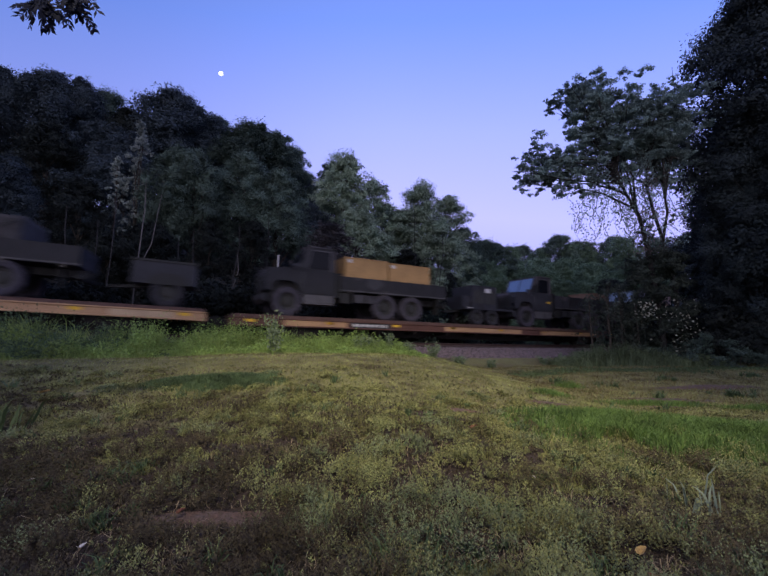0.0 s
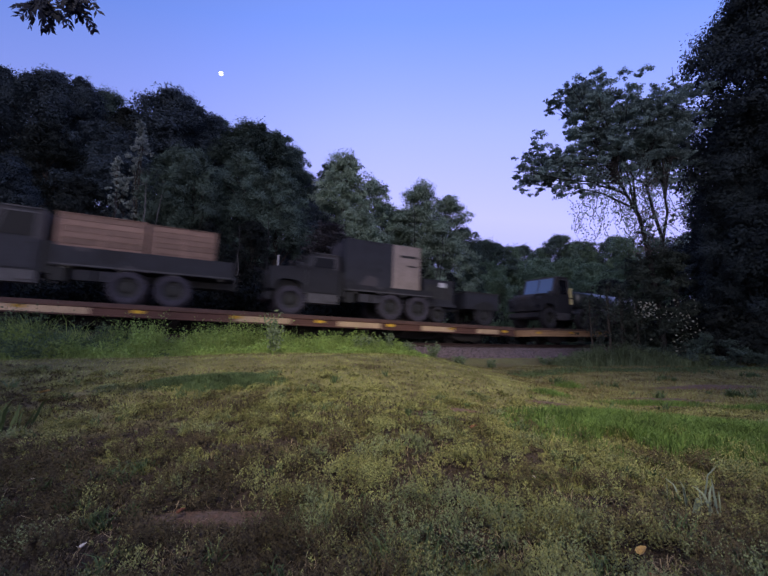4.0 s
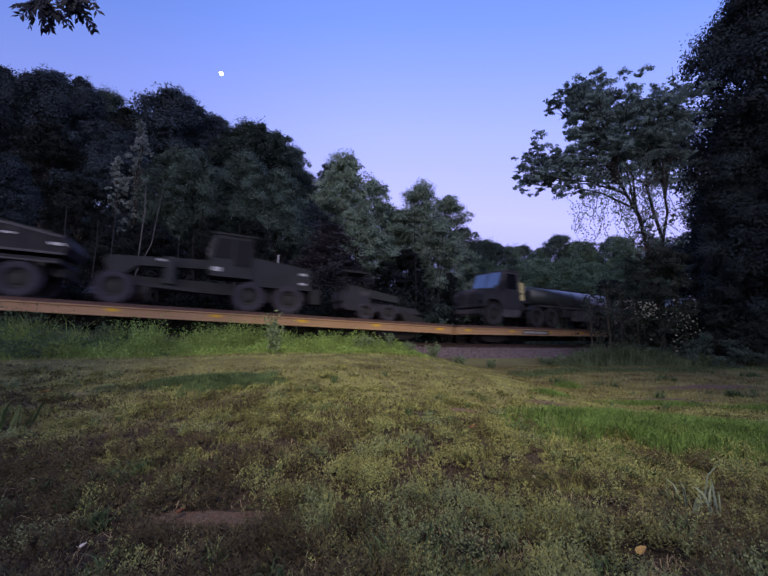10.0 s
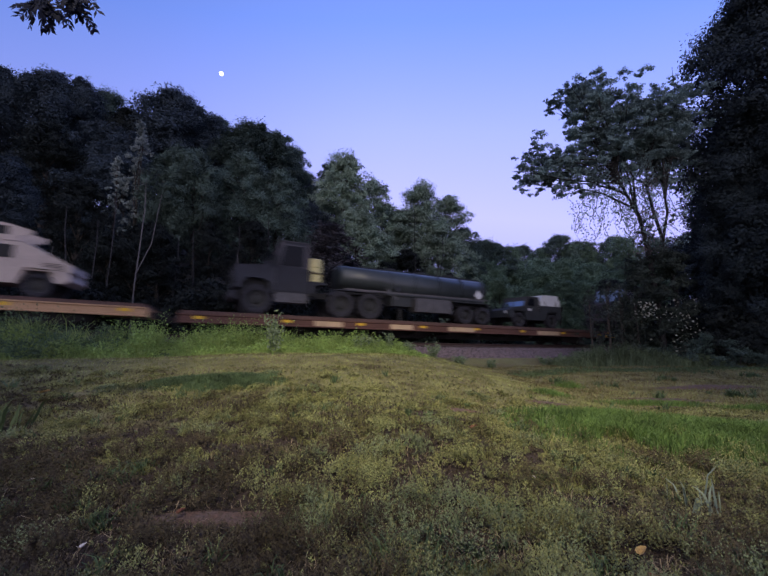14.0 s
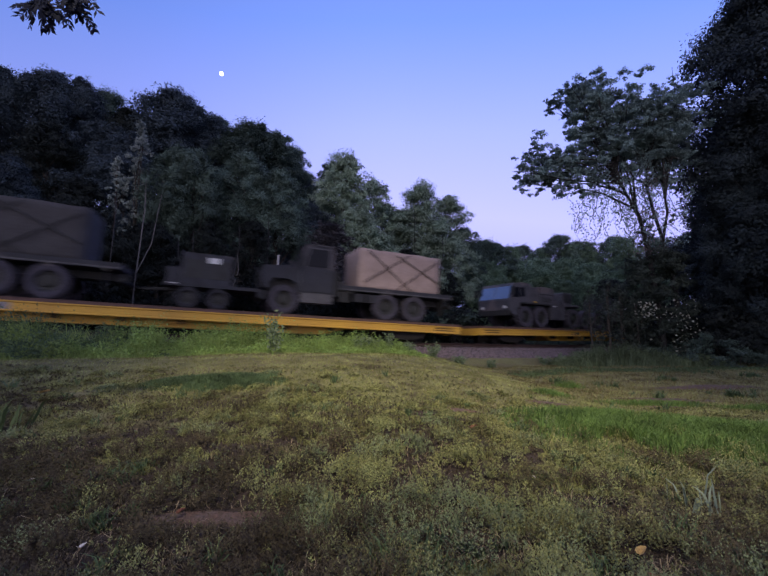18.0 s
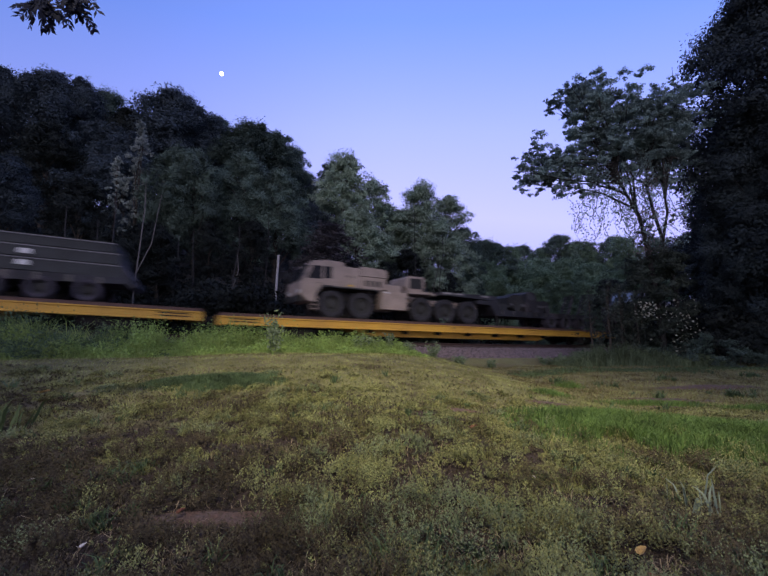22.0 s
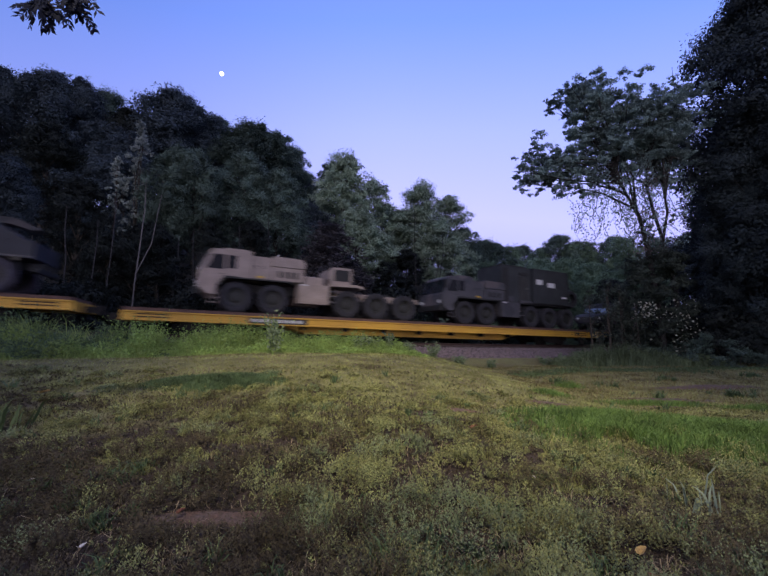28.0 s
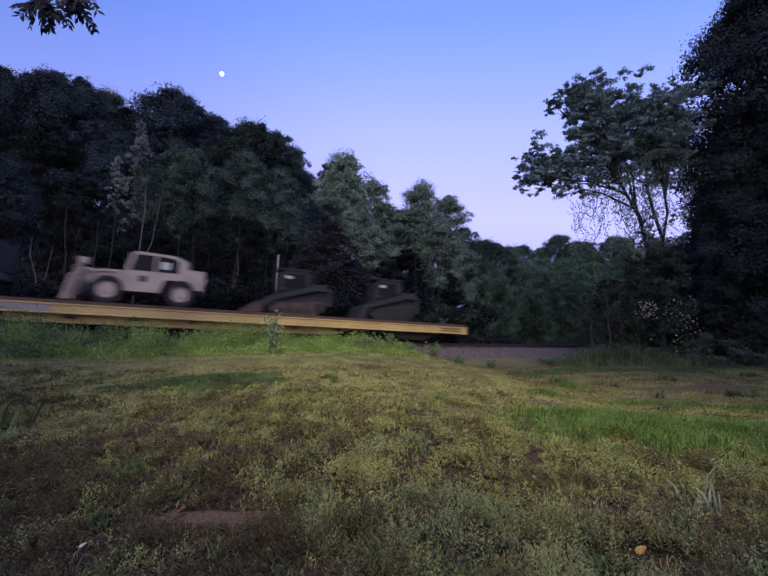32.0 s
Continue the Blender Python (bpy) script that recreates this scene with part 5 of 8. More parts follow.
def crate(length, wide, high, label, boards=False):
    c = thing("wooden_crate", label, "crate")
    if boards:
        n = max(4, round(high / 0.24))
        for i in range(n):
            z = i * high / n
            part("board", B(0, length, 0, 0.03, z + 0.012, z + high / n - 0.012), PINE, c)
        part("back", B(0.02, length - 0.02, 0.03, wide, 0.0, high), PINE, c)
        for x in (0.05, length / 2 - 0.06, length - 0.17):
            part("batten", B(x, x + 0.12, -0.03, 0.0, 0, high), PINE, c)
        part("lid", B(-0.02, length + 0.02, -0.04, wide + 0.02, high, high + 0.03), PINE, c)
    else:
        part("panel", B(0, length, 0, wide, 0, high), PLY, c, round_=0.01)
        part("lid", B(-0.02, length + 0.02, -0.02, wide + 0.02, high, high + 0.03), PLY, c)
        placard(c, 0.12, high - 0.25, 0.2, 0.16, -0.002)
    return c


def wrapped_load(length, high, material, label, strapmat):
    """A tarpaulin-wrapped block with crossed straps."""
    c = thing("covered_load", label, "tarpaulin load")
    bm = bmesh.new()
    W = 2.3

    def skin(fx, fy, fz):
        x = length * fx + 0.05 * noise.noise((fx * 6, fy * 5, fz * 4))
        y = W * fy + 0.06 * noise.noise((fx * 7 + 3, fy * 5, fz * 5))
        z = high * fz - 0.04 * abs(math.sin(fx * 9)) * (fz > 0.9) + 0.03 * noise.noise((fx * 5, fy * 6 + 2, fz * 3))
        return (x, y, z)
    bmesh.ops.create_cube(bm, size=1.0)
    bmesh.ops.subdivide_edges(bm, edges=bm.edges[:], cuts=9, use_grid_fill=True)
    for vv in bm.verts:
        vv.co = skin(vv.co.x + 0.5, vv.co.y + 0.5, vv.co.z + 0.5)
    for f in bm.faces:
        f.smooth = True
    part("tarpaulin", bm, material, c)
    for x0, z0, x1, z1 in ((0.05, 0.15, 0.6, 0.95), (0.1, 0.95, 0.62, 0.05), (0.45, 0.05, 0.95, 0.85), (0.45, 0.9, 0.98, 0.3)):
        part("strap", rod(bmesh.new(), (x0 * length, -0.06, z0 * high), (x1 * length, -0.06, z1 * high), 0.03, 4), strapmat, c)
    return c


def container(length, high, paint, label, end=None, door=True):
    """A shelter: with a door, a set-back front block and a flush rear block; else one box, with a side panel of its own colour."""
    c = thing("shelter_container", label, "container")
    W = 2.4
    if door:
        k = length * 0.43
        part("front_block", B(0, k, 0.16, W, 0, high), paint, c, round_=0.03)
        part("rear_block", B(k, length, -0.04, W, 0, high + 0.03), paint, c, round_=0.03)
        for x in (k, length - 0.09):
            part("corner_post", B(x, x + 0.09, -0.06, 0.02, 0, high + 0.03), paint, c)
        for z in (0.0, high - 0.06):
            part("edge_rail", B(k + 0.09, length - 0.09, -0.055, -0.04, z, z + 0.09), paint, c)
        d = part("door", B(k - 1.0, k - 0.2, 0.13, 0.16, 0.10, 1.62), CANVAS, c, round_=0.01)
        part("door_handle", B(k - 0.36, k - 0.28, 0.10, 0.13, 0.85, 0.95), STEEL, d)
        part("air_vent", B(k - 0.95, k - 0.25, 0.11, 0.16, 1.70, 1.90), CHASSIS, c)
        part("roof_rack", B(0.1, k - 0.1, 0.3, W - 0.2, high, high + 0.12), CHASSIS, c)
        part("ladder", B(0.15, 0.55, 0.10, 0.16, 0.0, high - 0.1), CHASSIS, c)
        part("skid", B(0.0, length, 0.1, W - 0.1, -0.12, 0.0), CHASSIS, c)
    else:
        part("box", B(0, length, 0, W, 0, high), paint, c, round_=0.03)
        for x in (0, length - 0.1):
            for y in (-0.015, W - 0.085):
                part("corner_post", B(x, x + 0.1, y, y + 0.1, 0, high), paint, c)
    if end:
        part("side_panel", B(length * 0.62, length, -0.025, 0.0, 0.0, high), end, c, "tan side panel")
        sl = B(length * 0.72, length * 0.95, -0.035, -0.025, high * 0.74, high * 0.79)
        part("slot", sl, CHASSIS, c)
        part("slot", B(length * 0.82, length * 0.95, -0.035, -0.025, high * 0.55, high * 0.58), CHASSIS, c)
    return c


TANKPAINT = mat("semi_gloss_green_tank", (0.042, 0.050, 0.054), 0.32, scale=1.2, fine=20, spread=0.15, bump=0.05, spec=0.6)

# ---- make up the train, front to rear ----
CA, CB, CC, CD, CE, CF, CG = -285.6, -257.9, -229.9, -201.9, -174.0, -146.95, -119.2
CH, CI, CJ, CK, CL, CM = -91.15, -63.2, -35.9, -8.4, 19.8, 47.2
flatcar(CA, CARTAN, "faded tan flatcar with cream patches and yellow end marks", patches=[(23.4, 25.6), (2, 5)], fish=False)
flatcar(CB, CARBROWN, "oxide brown flatcar with tan patches and yellow marks", (5.4, 7.6, CARDARK), patches=[(2.2, 5.2), (11.0, 16.8), (18.5, 24.0)], patchmat=CARTAN, fish=False)
flatcar(CC, CARBROWN, "oxide brown flatcar with cream patches and yellow marks", patches=[(0.3, 2.2), (3.4, 6.4), (11.5, 13.8), (16.0, 18.2), (20.5, 22.5), (24.0, 25.5)], fish=False)
flatcar(CD, CARTAN, "faded tan flatcar with white lettering panel", (18.8, 20.7, PLACARD), fish=False)
flatcar(CE, CARTAN, "faded tan flatcar with rust streaks and yellow marks", (6.1, 8.2, CARDARK), fish=False)
flatcar(CF, CARTAN, "faded tan flatcar with dark lettering panel", (5.3, 7.9, CARDARK), patches=[(20.8, 22.2)], patchmat=STEPGREY, fish=False)
flatcar(CG, CARBROWN, "dark brown flatcar with cream paint patches", patches=[(5.6, 7.0), (9.6, 10.9), (13.2, 15.0), (20.0, 22.0)], fish=False)
flatcar(CH, CARYEL, "yellow flatcar with black and white lettering panel", (5.4, 8.0, PLATEGREY), marks=False)
flatcar(CI, CARYEL, "yellow flatcar with deep centre sill", marks=False)
flatcar(CJ, CARYEL, "yellow flatcar with deep centre sill and rust spots", marks=False)
flatcar(CK, CARYEL, "yellow flatcar with deep centre sill", marks=False)
flatcar(CL, CARYEL, "yellow flatcar with black and white lettering panel", (4.6, 7.2, CARDARK), marks=False)
flatcar(CM, CARPALE, "pale yellow-tan flatcar with grey panel, last of the train", (6.0, 8.7, PLATEGREY), marks=False, letters=False)

GREEN6 = "dark green six-wheeled military truck "
load(cargo_truck(BLACKISH, GREEN6 + "with a dark covered load"), CA, -273.35, 0.25)
load(wrapped_load(4.2, 1.5, DARKTARP, "dark tarpaulin-covered load on a truck bed", CANVAS), CA, -269.4, 0.35, 1.5)
load(trailer(OLIVE, "small dark green cargo trailer on a flatcar", 1, "cargo", 2.9), CA, -262.3, 0.4)
load(cargo_truck(BLACKISH, GREEN6 + "carrying two plywood crates"), CB, -256.64, 0.25)
load(crate(2.40, 2.1, 1.10, "plywood crate on a truck bed"), CB, -252.7, 0.4, 1.98)
load(crate(2.55, 2.1, 1.05, "plywood crate on a truck bed"), CB, -250.2, 0.4, 1.98)
load(trailer(OLIVE, "two-axle trailer with a dark green generator box"), CB, -245.66, 0.4)
load(cargo_truck(OLIVE, GREEN6 + "with a small crate at the tail", side=0.75, mark=True), CB, -241.33, 0.25)
load(crate(1.75, 1.9, 0.85, "small pine crate on a truck bed", True), CB, -233.4, 0.5, 1.85)
load(cargo_truck(OLIVE, GREEN6 + "loaded with long pine crates"), CC, -228.61, 0.25)
load(crate(2.95, 2.1, 1.88, "pine crate of horizontal boards on a truck bed", True), CC, -224.95, 0.4, 1.48)
load(crate(2.5, 2.1, 1.82, "pine crate of horizontal boards on a truck bed", True), CC, -221.9, 0.4, 1.48)
load(cargo_truck(BLACKISH, GREEN6 + "carrying a grey-green container", 8.6, side=0.2, top=3.0), CC, -217.2, 0.25)
load(container(4.2, 2.45, OLIVE, "grey-green container with a tan side panel", TAN, False), CC, -213.6, 0.28, 1.48)
load(trailer(OLIVE, "single-axle trailer with a green generator box", 1, "box", 3.2), CC, -210.2, 0.4)
load(trailer(OLIVE, "small dark green cargo trailer on a flatcar", 1, "cargo", 2.9), CC, -206.9, 0.4)
for car, x, lab in ((CD, -200.46, "dark green"), (CF, -144.79, "dark green"), (CG, -117.25, "dark green")):
    load(tractor_truck(OLIVE if car != CD else BLACKISH, GREEN6 + "tractor pulling a fuel tanker"), car, x, 0.25)
    load(drum(), car, x + 3.26, 0.30, 1.66)
    load(tanker("dark green fuel tanker semitrailer with white diamond placard"), car, x + 5.12, 0.25)
load(humvee(OLIVE, "dark green utility vehicle with canvas back", "soft"), CD, -185.87, 0.4)
load(humvee(OLIVE, "dark green open-bed utility vehicle", "pickup"), CD, -180.72, 0.4)
wr = cargo_truck(BLACKISH, GREEN6 + "with an empty tapering dump body", 8.9, side=0.06, top=3.4)
dump = part("dump_body", P([(4.25, 1.72), (4.15, 2.86), (4.35, 2.92), (7.3, 2.72), (8.9, 2.42), (9.15, 2.02), (8.95, 1.72)], 0.0, 2.5), BLACKISH, wr, round_=0.03)
# black sheet on the solid body, in place of a dark inside
part("dump_hollow", P([(4.5, 2.905), (4.5, 2.93), (7.3, 2.74), (8.7, 2.475), (8.7, 2.45), (7.3, 2.715)], 0.12, 2.38), CHASSIS, dump)
for i in range(6):
    part("body_rib", B(4.5 + i * 0.78, 4.6 + i * 0.78, -0.05, 0.0, 1.75, 2.84 - 0.05 * i - (0.06 if i == 5 else 0)), BLACKISH, dump)
part("top_rail", P([(4.15, 2.76), (4.15, 2.84), (7.3, 2.66), (8.9, 2.36), (8.88, 2.29), (7.28, 2.58)], -0.07, -0.05), STEPGREY, dump)
part("lower_rail", B(4.2, 9.0, -0.06, 0.0, 1.66, 1.74), STEPGREY, dump)
part("cab_guard", P([(3.4, 3.30), (3.4, 3.36), (4.3, 3.0), (4.35, 2.88), (4.2, 2.86)], 0.1, 2.4), BLACKISH, dump)
placard(wr, 7.15, 2.25, 0.35, 0.07, -0.055)
# this white plate paints in a glint at the rear top
placard(wr, 8.55, 2.0, 0.42, 0.1, -0.055)
placard(wr, 4.9, 1.6, 0.6, 0.07, -0.055, m=YELLOWMARK)
load(wr, CE, -173.23, 0.25)
load(grader(), CE, -163.2, 0.3)
load(compactor(), CE, -153.37, 0.5)
load(humvee(SAND, "desert tan armoured utility vehicle with gun turret", "hard"), CF, -127.76, 0.4)
load(humvee(DARKGREEN, "dark green utility vehicle with a white wrapped load", "bedroll"), CG, -101.2, 0.4)
load(cargo_truck(OLIVE, GREEN6 + "with a dark tarpaulin-covered load", side=0.12), CH, -90.07, 0.25)
load(wrapped_load(4.95, 2.15, DARKTARP, "dark green tarpaulin-covered load with crossed straps", CANVAS), CH, -86.3, 0.32, 1.5)
load(trailer(OLIVE, "two-axle trailer with a dark green generator box"), CH, -79.18, 0.4)
load(cargo_truck(OLIVE, GREEN6 + "with a tan tarpaulin-covered load", side=0.12), CH, -74.9, 0.25)
load(wrapped_load(4.6, 2.06, TARP, "tan tarpaulin-covered load with crossed straps", STRAP), CH, -70.25, 0.32, 1.5)
load(heavy_truck(WORNGREEN, "faded dark green ten-wheeled logistics truck coupled to a low-bed trailer"), CI, -60.32, 0.25)
load(lowbed(OLIVE, "dark green low-bed trailer stacked with panels", stacked=True), CI, -49.72, 0.25)
load(heavy_truck(TAN, "desert tan ten-wheeled logistics truck coupled to a low-bed trailer", False), CJ, -32.46, 0.25)
load(lowbed(OLIVE, "dark green low-bed trailer with folded ramps raised", ramps=True), CJ, -21.83, 0.25)
sw = thing("sweeper_attachment", "low dark machine attachment lying on a low-bed trailer", "machine")
part("body", P([(0.0, 0.25), (0.05, 0.85), (0.45, 1.06), (1.35, 1.02), (1.5, 0.25)], 0.3, 2.0), CHASSIS, sw, round_=0.05)
part("housing", P([(1.45, 0.05), (1.5, 1.18), (1.75, 1.34), (2.35, 1.30), (2.5, 0.85), (2.55, 0.05)], 0.2, 2.1), BLACKISH, sw, round_=0.05)
part("bonnet", P([(2.5, 0.05), (2.5, 0.78), (3.4, 0.84), (3.75, 0.72), (3.8, 0.05)], 0.3, 2.0), BLACKISH, sw, round_=0.06)
part("drum", cyl(bmesh.new(), (0.75, 1.15, 0.34), 0.34, 1.9, "y", 18), CANVAS, sw)
for x in (2.05, 3.45):
    part("roller", cyl(bmesh.new(), (x, 1.15, 0.24), 0.24, 2.0, "y", 16), RUBBER, sw)
part("beam", B(0.2, 3.6, 0.24, 0.36, 0.36, 0.5), STEPGREY, sw)
part("lever", rod(bmesh.new(), (1.6, 0.6, 1.2), (1.5, 0.6, 1.6), 0.02, 6), STEEL, sw)
load(sw, CJ, -19.1, 0.35, 0.98)
kt = cargo_truck(BLACKISH, GREEN6 + "with boxes and a pale slatted panel", side=1.25)
for i in range(5):
    part("pale_slat", B(6.3, 8.55, -0.06, -0.035, 1.52 + i * 0.24, 1.52 + i * 0.24 + 0.2), SLATGREY, kt, "pale grey slat")
placard(kt, 5.55, 2.55, 0.42, 0.2, -0.035)
placard(kt, 4.3, 2.5, 0.5, 0.16, -0.035)
load(kt, CK, -5.55, 0.25)
wk = cargo_truck(OLIVE, GREEN6 + "with recovery crane body", 8.9, side=0.5)
part("crane_body", P([(4.1, 1.5), (4.1, 2.5), (5.2, 2.75), (7.6, 2.6), (8.6, 1.95), (8.6, 1.5)], 0.2, 2.3), OLIVE, wk, round_=0.05)
part("boom", P([(4.6, 2.75), (4.6, 3.0), (7.9, 2.95), (8.7, 2.6), (8.5, 2.5), (7.8, 2.7)], 0.9, 1.6), BLACKISH, wk, round_=0.04)
load(wk, CK, 8.01, 0.25)
load(heavy_truck(TAN, "desert tan ten-wheeled logistics truck with empty rear deck", False), CL, 22.28, 0.25)
load(heavy_truck(WORNGREEN, "faded dark green ten-wheeled logistics truck carrying a shelter container", False), CL, 34.63, 0.25)
sh = load(container(5.7, 2.2, DARKGREEN, "dark green shelter container with door and placards on a truck"), CL, 39.05, 0.3, 1.55)
placard(sh, 2.75, 1.22, 0.55, 0.32, -0.045)
placard(sh, 3.75, 1.10, 0.65, 0.30, -0.045)
placard(sh, 5.05, 0.45, 0.45, 0.10, -0.045)
hoist = thing("spare_wheel_hoist", "dark steel hoist with a spare wheel behind the shelter", "hoist")
part("frame", B(0.0, 0.12, 0.3, 0.5, 0.0, 1.7), CHASSIS, hoist, round_=0.02)
part("frame", B(0.0, 0.12, 1.9, 2.1, 0.0, 1.7), CHASSIS, hoist, round_=0.02)
part("arm", P([(0.0, 1.5), (0.0, 1.7), (0.75, 1.55), (0.75, 1.42)], 0.5, 0.62), CHASSIS, hoist, round_=0.02)
part("spare_tyre", lathe(bmesh.new(), [(-0.18, 0.36), (-0.2, 0.55), (0, 0.64), (0.2, 0.55), (0.18, 0.36)], (0.45, 0.35, 0.72), 20, False), RUBBER, hoist)
load(hoist, CL, 44.85, 0.3, 1.35)
load(humvee(OLIVE, "dark green utility vehicle with canvas back", "soft"), CM, 49.06, 0.4)
load(wheel_loader(), CM, 55.94, 0.4)
load(track_loader("dark green compact track loader with long bucket"), CM, 62.2, 0.5)
load(track_loader("dark green compact track loader with short bucket", False), CM, 67.8, 0.5)


# ---- trees ----
def limb_mesh(name, segs, material):
    """Tapered round limbs from rows of (start, end, r0, r1)."""
    bm = bmesh.new()
    for a, b, r0, r1 in segs:
        rod(bm, a, b, r0, 7, r1)
    return mesh_of(name, bm, material)


def lobed_crown(cents, per, leaf, leafmat, rng, flat=0.78, far=False):
    """Leaves in tufts over the skins of leafy lobes, thin beneath and ragged outside."""
    pts, ways = [], []
    for c, cr in cents:
        k = max(20, int(per * cr * cr))
        m = max(5, int(k / 34))
        n = rng.normal(size=(m, 3))
        n /= np.linalg.norm(n, axis=1)[:, None]
        n[:, 2] = np.where(n[:, 2] < -0.50, -n[:, 2] * 0.6, n[:, 2])
        tuft = n * (cr * rng.uniform(0.60, 1.0, m))[:, None] * np.array([1, 1, flat])
        own = rng.integers(0, m, k)
        j = np.clip(rng.normal(size=(k, 3)), -1.6, 1.6) * np.array([1, 1, 0.62])
        pts.append(np.array(c) + tuft[own] + j * cr * 0.20 - n[own] * cr * 0.10 * np.abs(rng.normal(size=k))[:, None])
        ways.append(n[own] * 0.8 + j * 0.35 + np.array([0, 0, 0.45]))
    v, f = (leaf_tris if far else leaf_quads)(np.concatenate(pts), leaf, rng, 0.2, 0.62, np.concatenate(ways))
    return np_mesh("crown", v, f, leafmat)


def tree_parts(seed, height, spread, clear, leafmat, leaf=0.205, lobes=68, lobe_r=0.27, bark=None, slim=0.0, dense=440, far=True):
    """Trunk and crown meshes of a broadleaf tree: a forked trunk, limbs to each leafy lobe."""
    rng = np.random.default_rng(seed)
    segs = []
    bend = rng.normal(0, 0.03, 2) * height
    mid = Vector((bend[0], bend[1], height * 0.5))
    tip = Vector((bend[0] * 1.3, bend[1] * 1.3, height * 0.9))
    r = 0.015 * height
    low = (bend[0] * .4, bend[1] * .4, height * 0.22)
    segs += [((0, 0, -0.5), low, r * 1.25, r * 0.95), (low, tuple(mid), r * 0.95, r * 0.6), (tuple(mid), tuple(tip), r * 0.6, r * 0.12)]
    cents = []
    for i in range(lobes):
        f = ((i + rng.uniform(0, 1)) / lobes) ** 0.8
        cr = spread * lobe_r * rng.uniform(0.5, 1.32)
        z = height * (clear + (1.0 - clear) * f) - cr * 0.6 * f
        prof = (1.0 - f ** (3.2 - 3 * slim)) ** 0.5 * (0.72 + 0.28 * min(1.0, f * 3))
        a = i * 2.39996 + rng.uniform(-0.5, 0.5)
        q = max(0.0, spread * prof * math.sqrt(rng.uniform(0.12, 1)) - cr * 0.55)
        c = Vector((q * math.cos(a) + bend[0], q * math.sin(a) + bend[1], max(z, cr * 0.5)))
        cents.append((c, cr))
        if i % 3 == 0:
            root = Vector((bend[0] * .8, bend[1] * .8, max(height * clear * 0.6, z - q * 0.9 - 0.6)))
            k = root.lerp(c, 0.5) + Vector((0, 0, 0.05 * height * rng.uniform(0, 1)))
            segs += [(tuple(root), tuple(k), r * 0.30, r * 0.18), (tuple(k), tuple(c), r * 0.18, r * 0.05)]
    return limb_mesh("trunk", segs, bark or BARK), lobed_crown(cents, dense, leaf, leafmat, rng, 0.92, far)


def conifer_parts(seed, height, leafmat):
    rng = np.random.default_rng(seed)
    segs = [((0, 0, -0.4), (0, 0, height * 0.96), 0.022 * height, 0.02)]
    pts = []
    for i in range(34):
        z = height * (0.06 + 0.91 * i / 33)
        reach = 0.30 * height * (1 - i / 34) ** 0.8 + 0.15
        for k in range(7):
            a = rng.uniform(0, 6.28)
            L = reach * rng.uniform(0.6, 1.15)
            e = Vector((L * math.cos(a), L * math.sin(a), z - 0.18 * L + 0.12 * L * rng.uniform(-1, 1)))
            segs.append(((0, 0, z), tuple(e), 0.03, 0.008))
            t = rng.uniform(0.2, 1, (64, 1))
            pts.append(np.array([0, 0, z]) * (1 - t) + np.array(e) * t + rng.normal(0, 0.12, (64, 3)))
    v, f = leaf_quads(np.concatenate(pts), 0.15, rng, 0.3, 0.42)
    return limb_mesh("trunk", segs, BARK), np_mesh("crown", v, f, leafmat)


def bush_mesh(seed, wide, high, leaf, leafmat, dense=220):
    rng = np.random.default_rng(seed)
    cents = []
    for i in range(18):
        r = rng.uniform(0.18, 0.36) * high
        cents.append((np.array([rng.normal(0, wide * .30), rng.normal(0, wide * .30), rng.uniform(0.15, 0.8) * high]), r))
    return lobed_crown(cents, dense, leaf, leafmat, rng, 1.0)


PROTO = {
    "oak": tree_parts(11, 18, 5.0, 0.28, LEAF_A),
    "oak2": tree_parts(12, 18, 4.4, 0.25, LEAF_A),
    "mid": tree_parts(22, 18, 4.8, 0.42, LEAF_M),
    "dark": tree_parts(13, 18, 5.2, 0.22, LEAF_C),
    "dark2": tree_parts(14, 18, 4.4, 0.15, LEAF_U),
    "syc": tree_parts(15, 16, 4.4, 0.06, LEAF_B),
    "syc2": tree_parts(16, 16, 3.8, 0.10, LEAF_B, slim=0.15),
    "low": tree_parts(26, 9, 4.6, -0.05, LEAF_L, lobes=44, lobe_r=0.25),
    "poplar": tree_parts(17, 16, 1.5, 0.36, LEAF_D, lobes=30, lobe_r=0.36, slim=0.2, dense=460, leaf=0.20),
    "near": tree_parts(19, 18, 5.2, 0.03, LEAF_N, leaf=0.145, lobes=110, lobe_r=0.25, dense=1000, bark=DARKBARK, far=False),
    "sapling": tree_parts(31, 5, 1.5, 0.05, LEAF_S, leaf=0.13, lobes=26, lobe_r=0.30, dense=150, far=False),
    "cedar": conifer_parts(18, 7.0, CONIFER),
}
PLAIN = {"near": (18, "large dark broadleaf tree standing at the lawn's edge"), "oak": (18, "broadleaf tree with a dense dark green crown at dusk"), "mid": (18, "broadleaf tree with a rounded mid-green crown"), "sapling": (5, "thin open sapling with sparse light leaves"), "low": (9, "bushy mid-green tree with foliage down to the ground"), "oak2": (18, "tall broadleaf tree with dark green crown"),
         "dark": (18, "large broadleaf tree, shade and haze put into its leaf colour"), "dark2": (18, "tall dark broadleaf tree with bare lower trunk"),
         "syc": (16, "lighter green broadleaf tree with rounded crown"), "syc2": (16, "slender light green broadleaf tree"),
         "poplar": (16, "slender tree with pale silvery foliage"), "cedar": (7.0, "dark green conical cedar tree")}


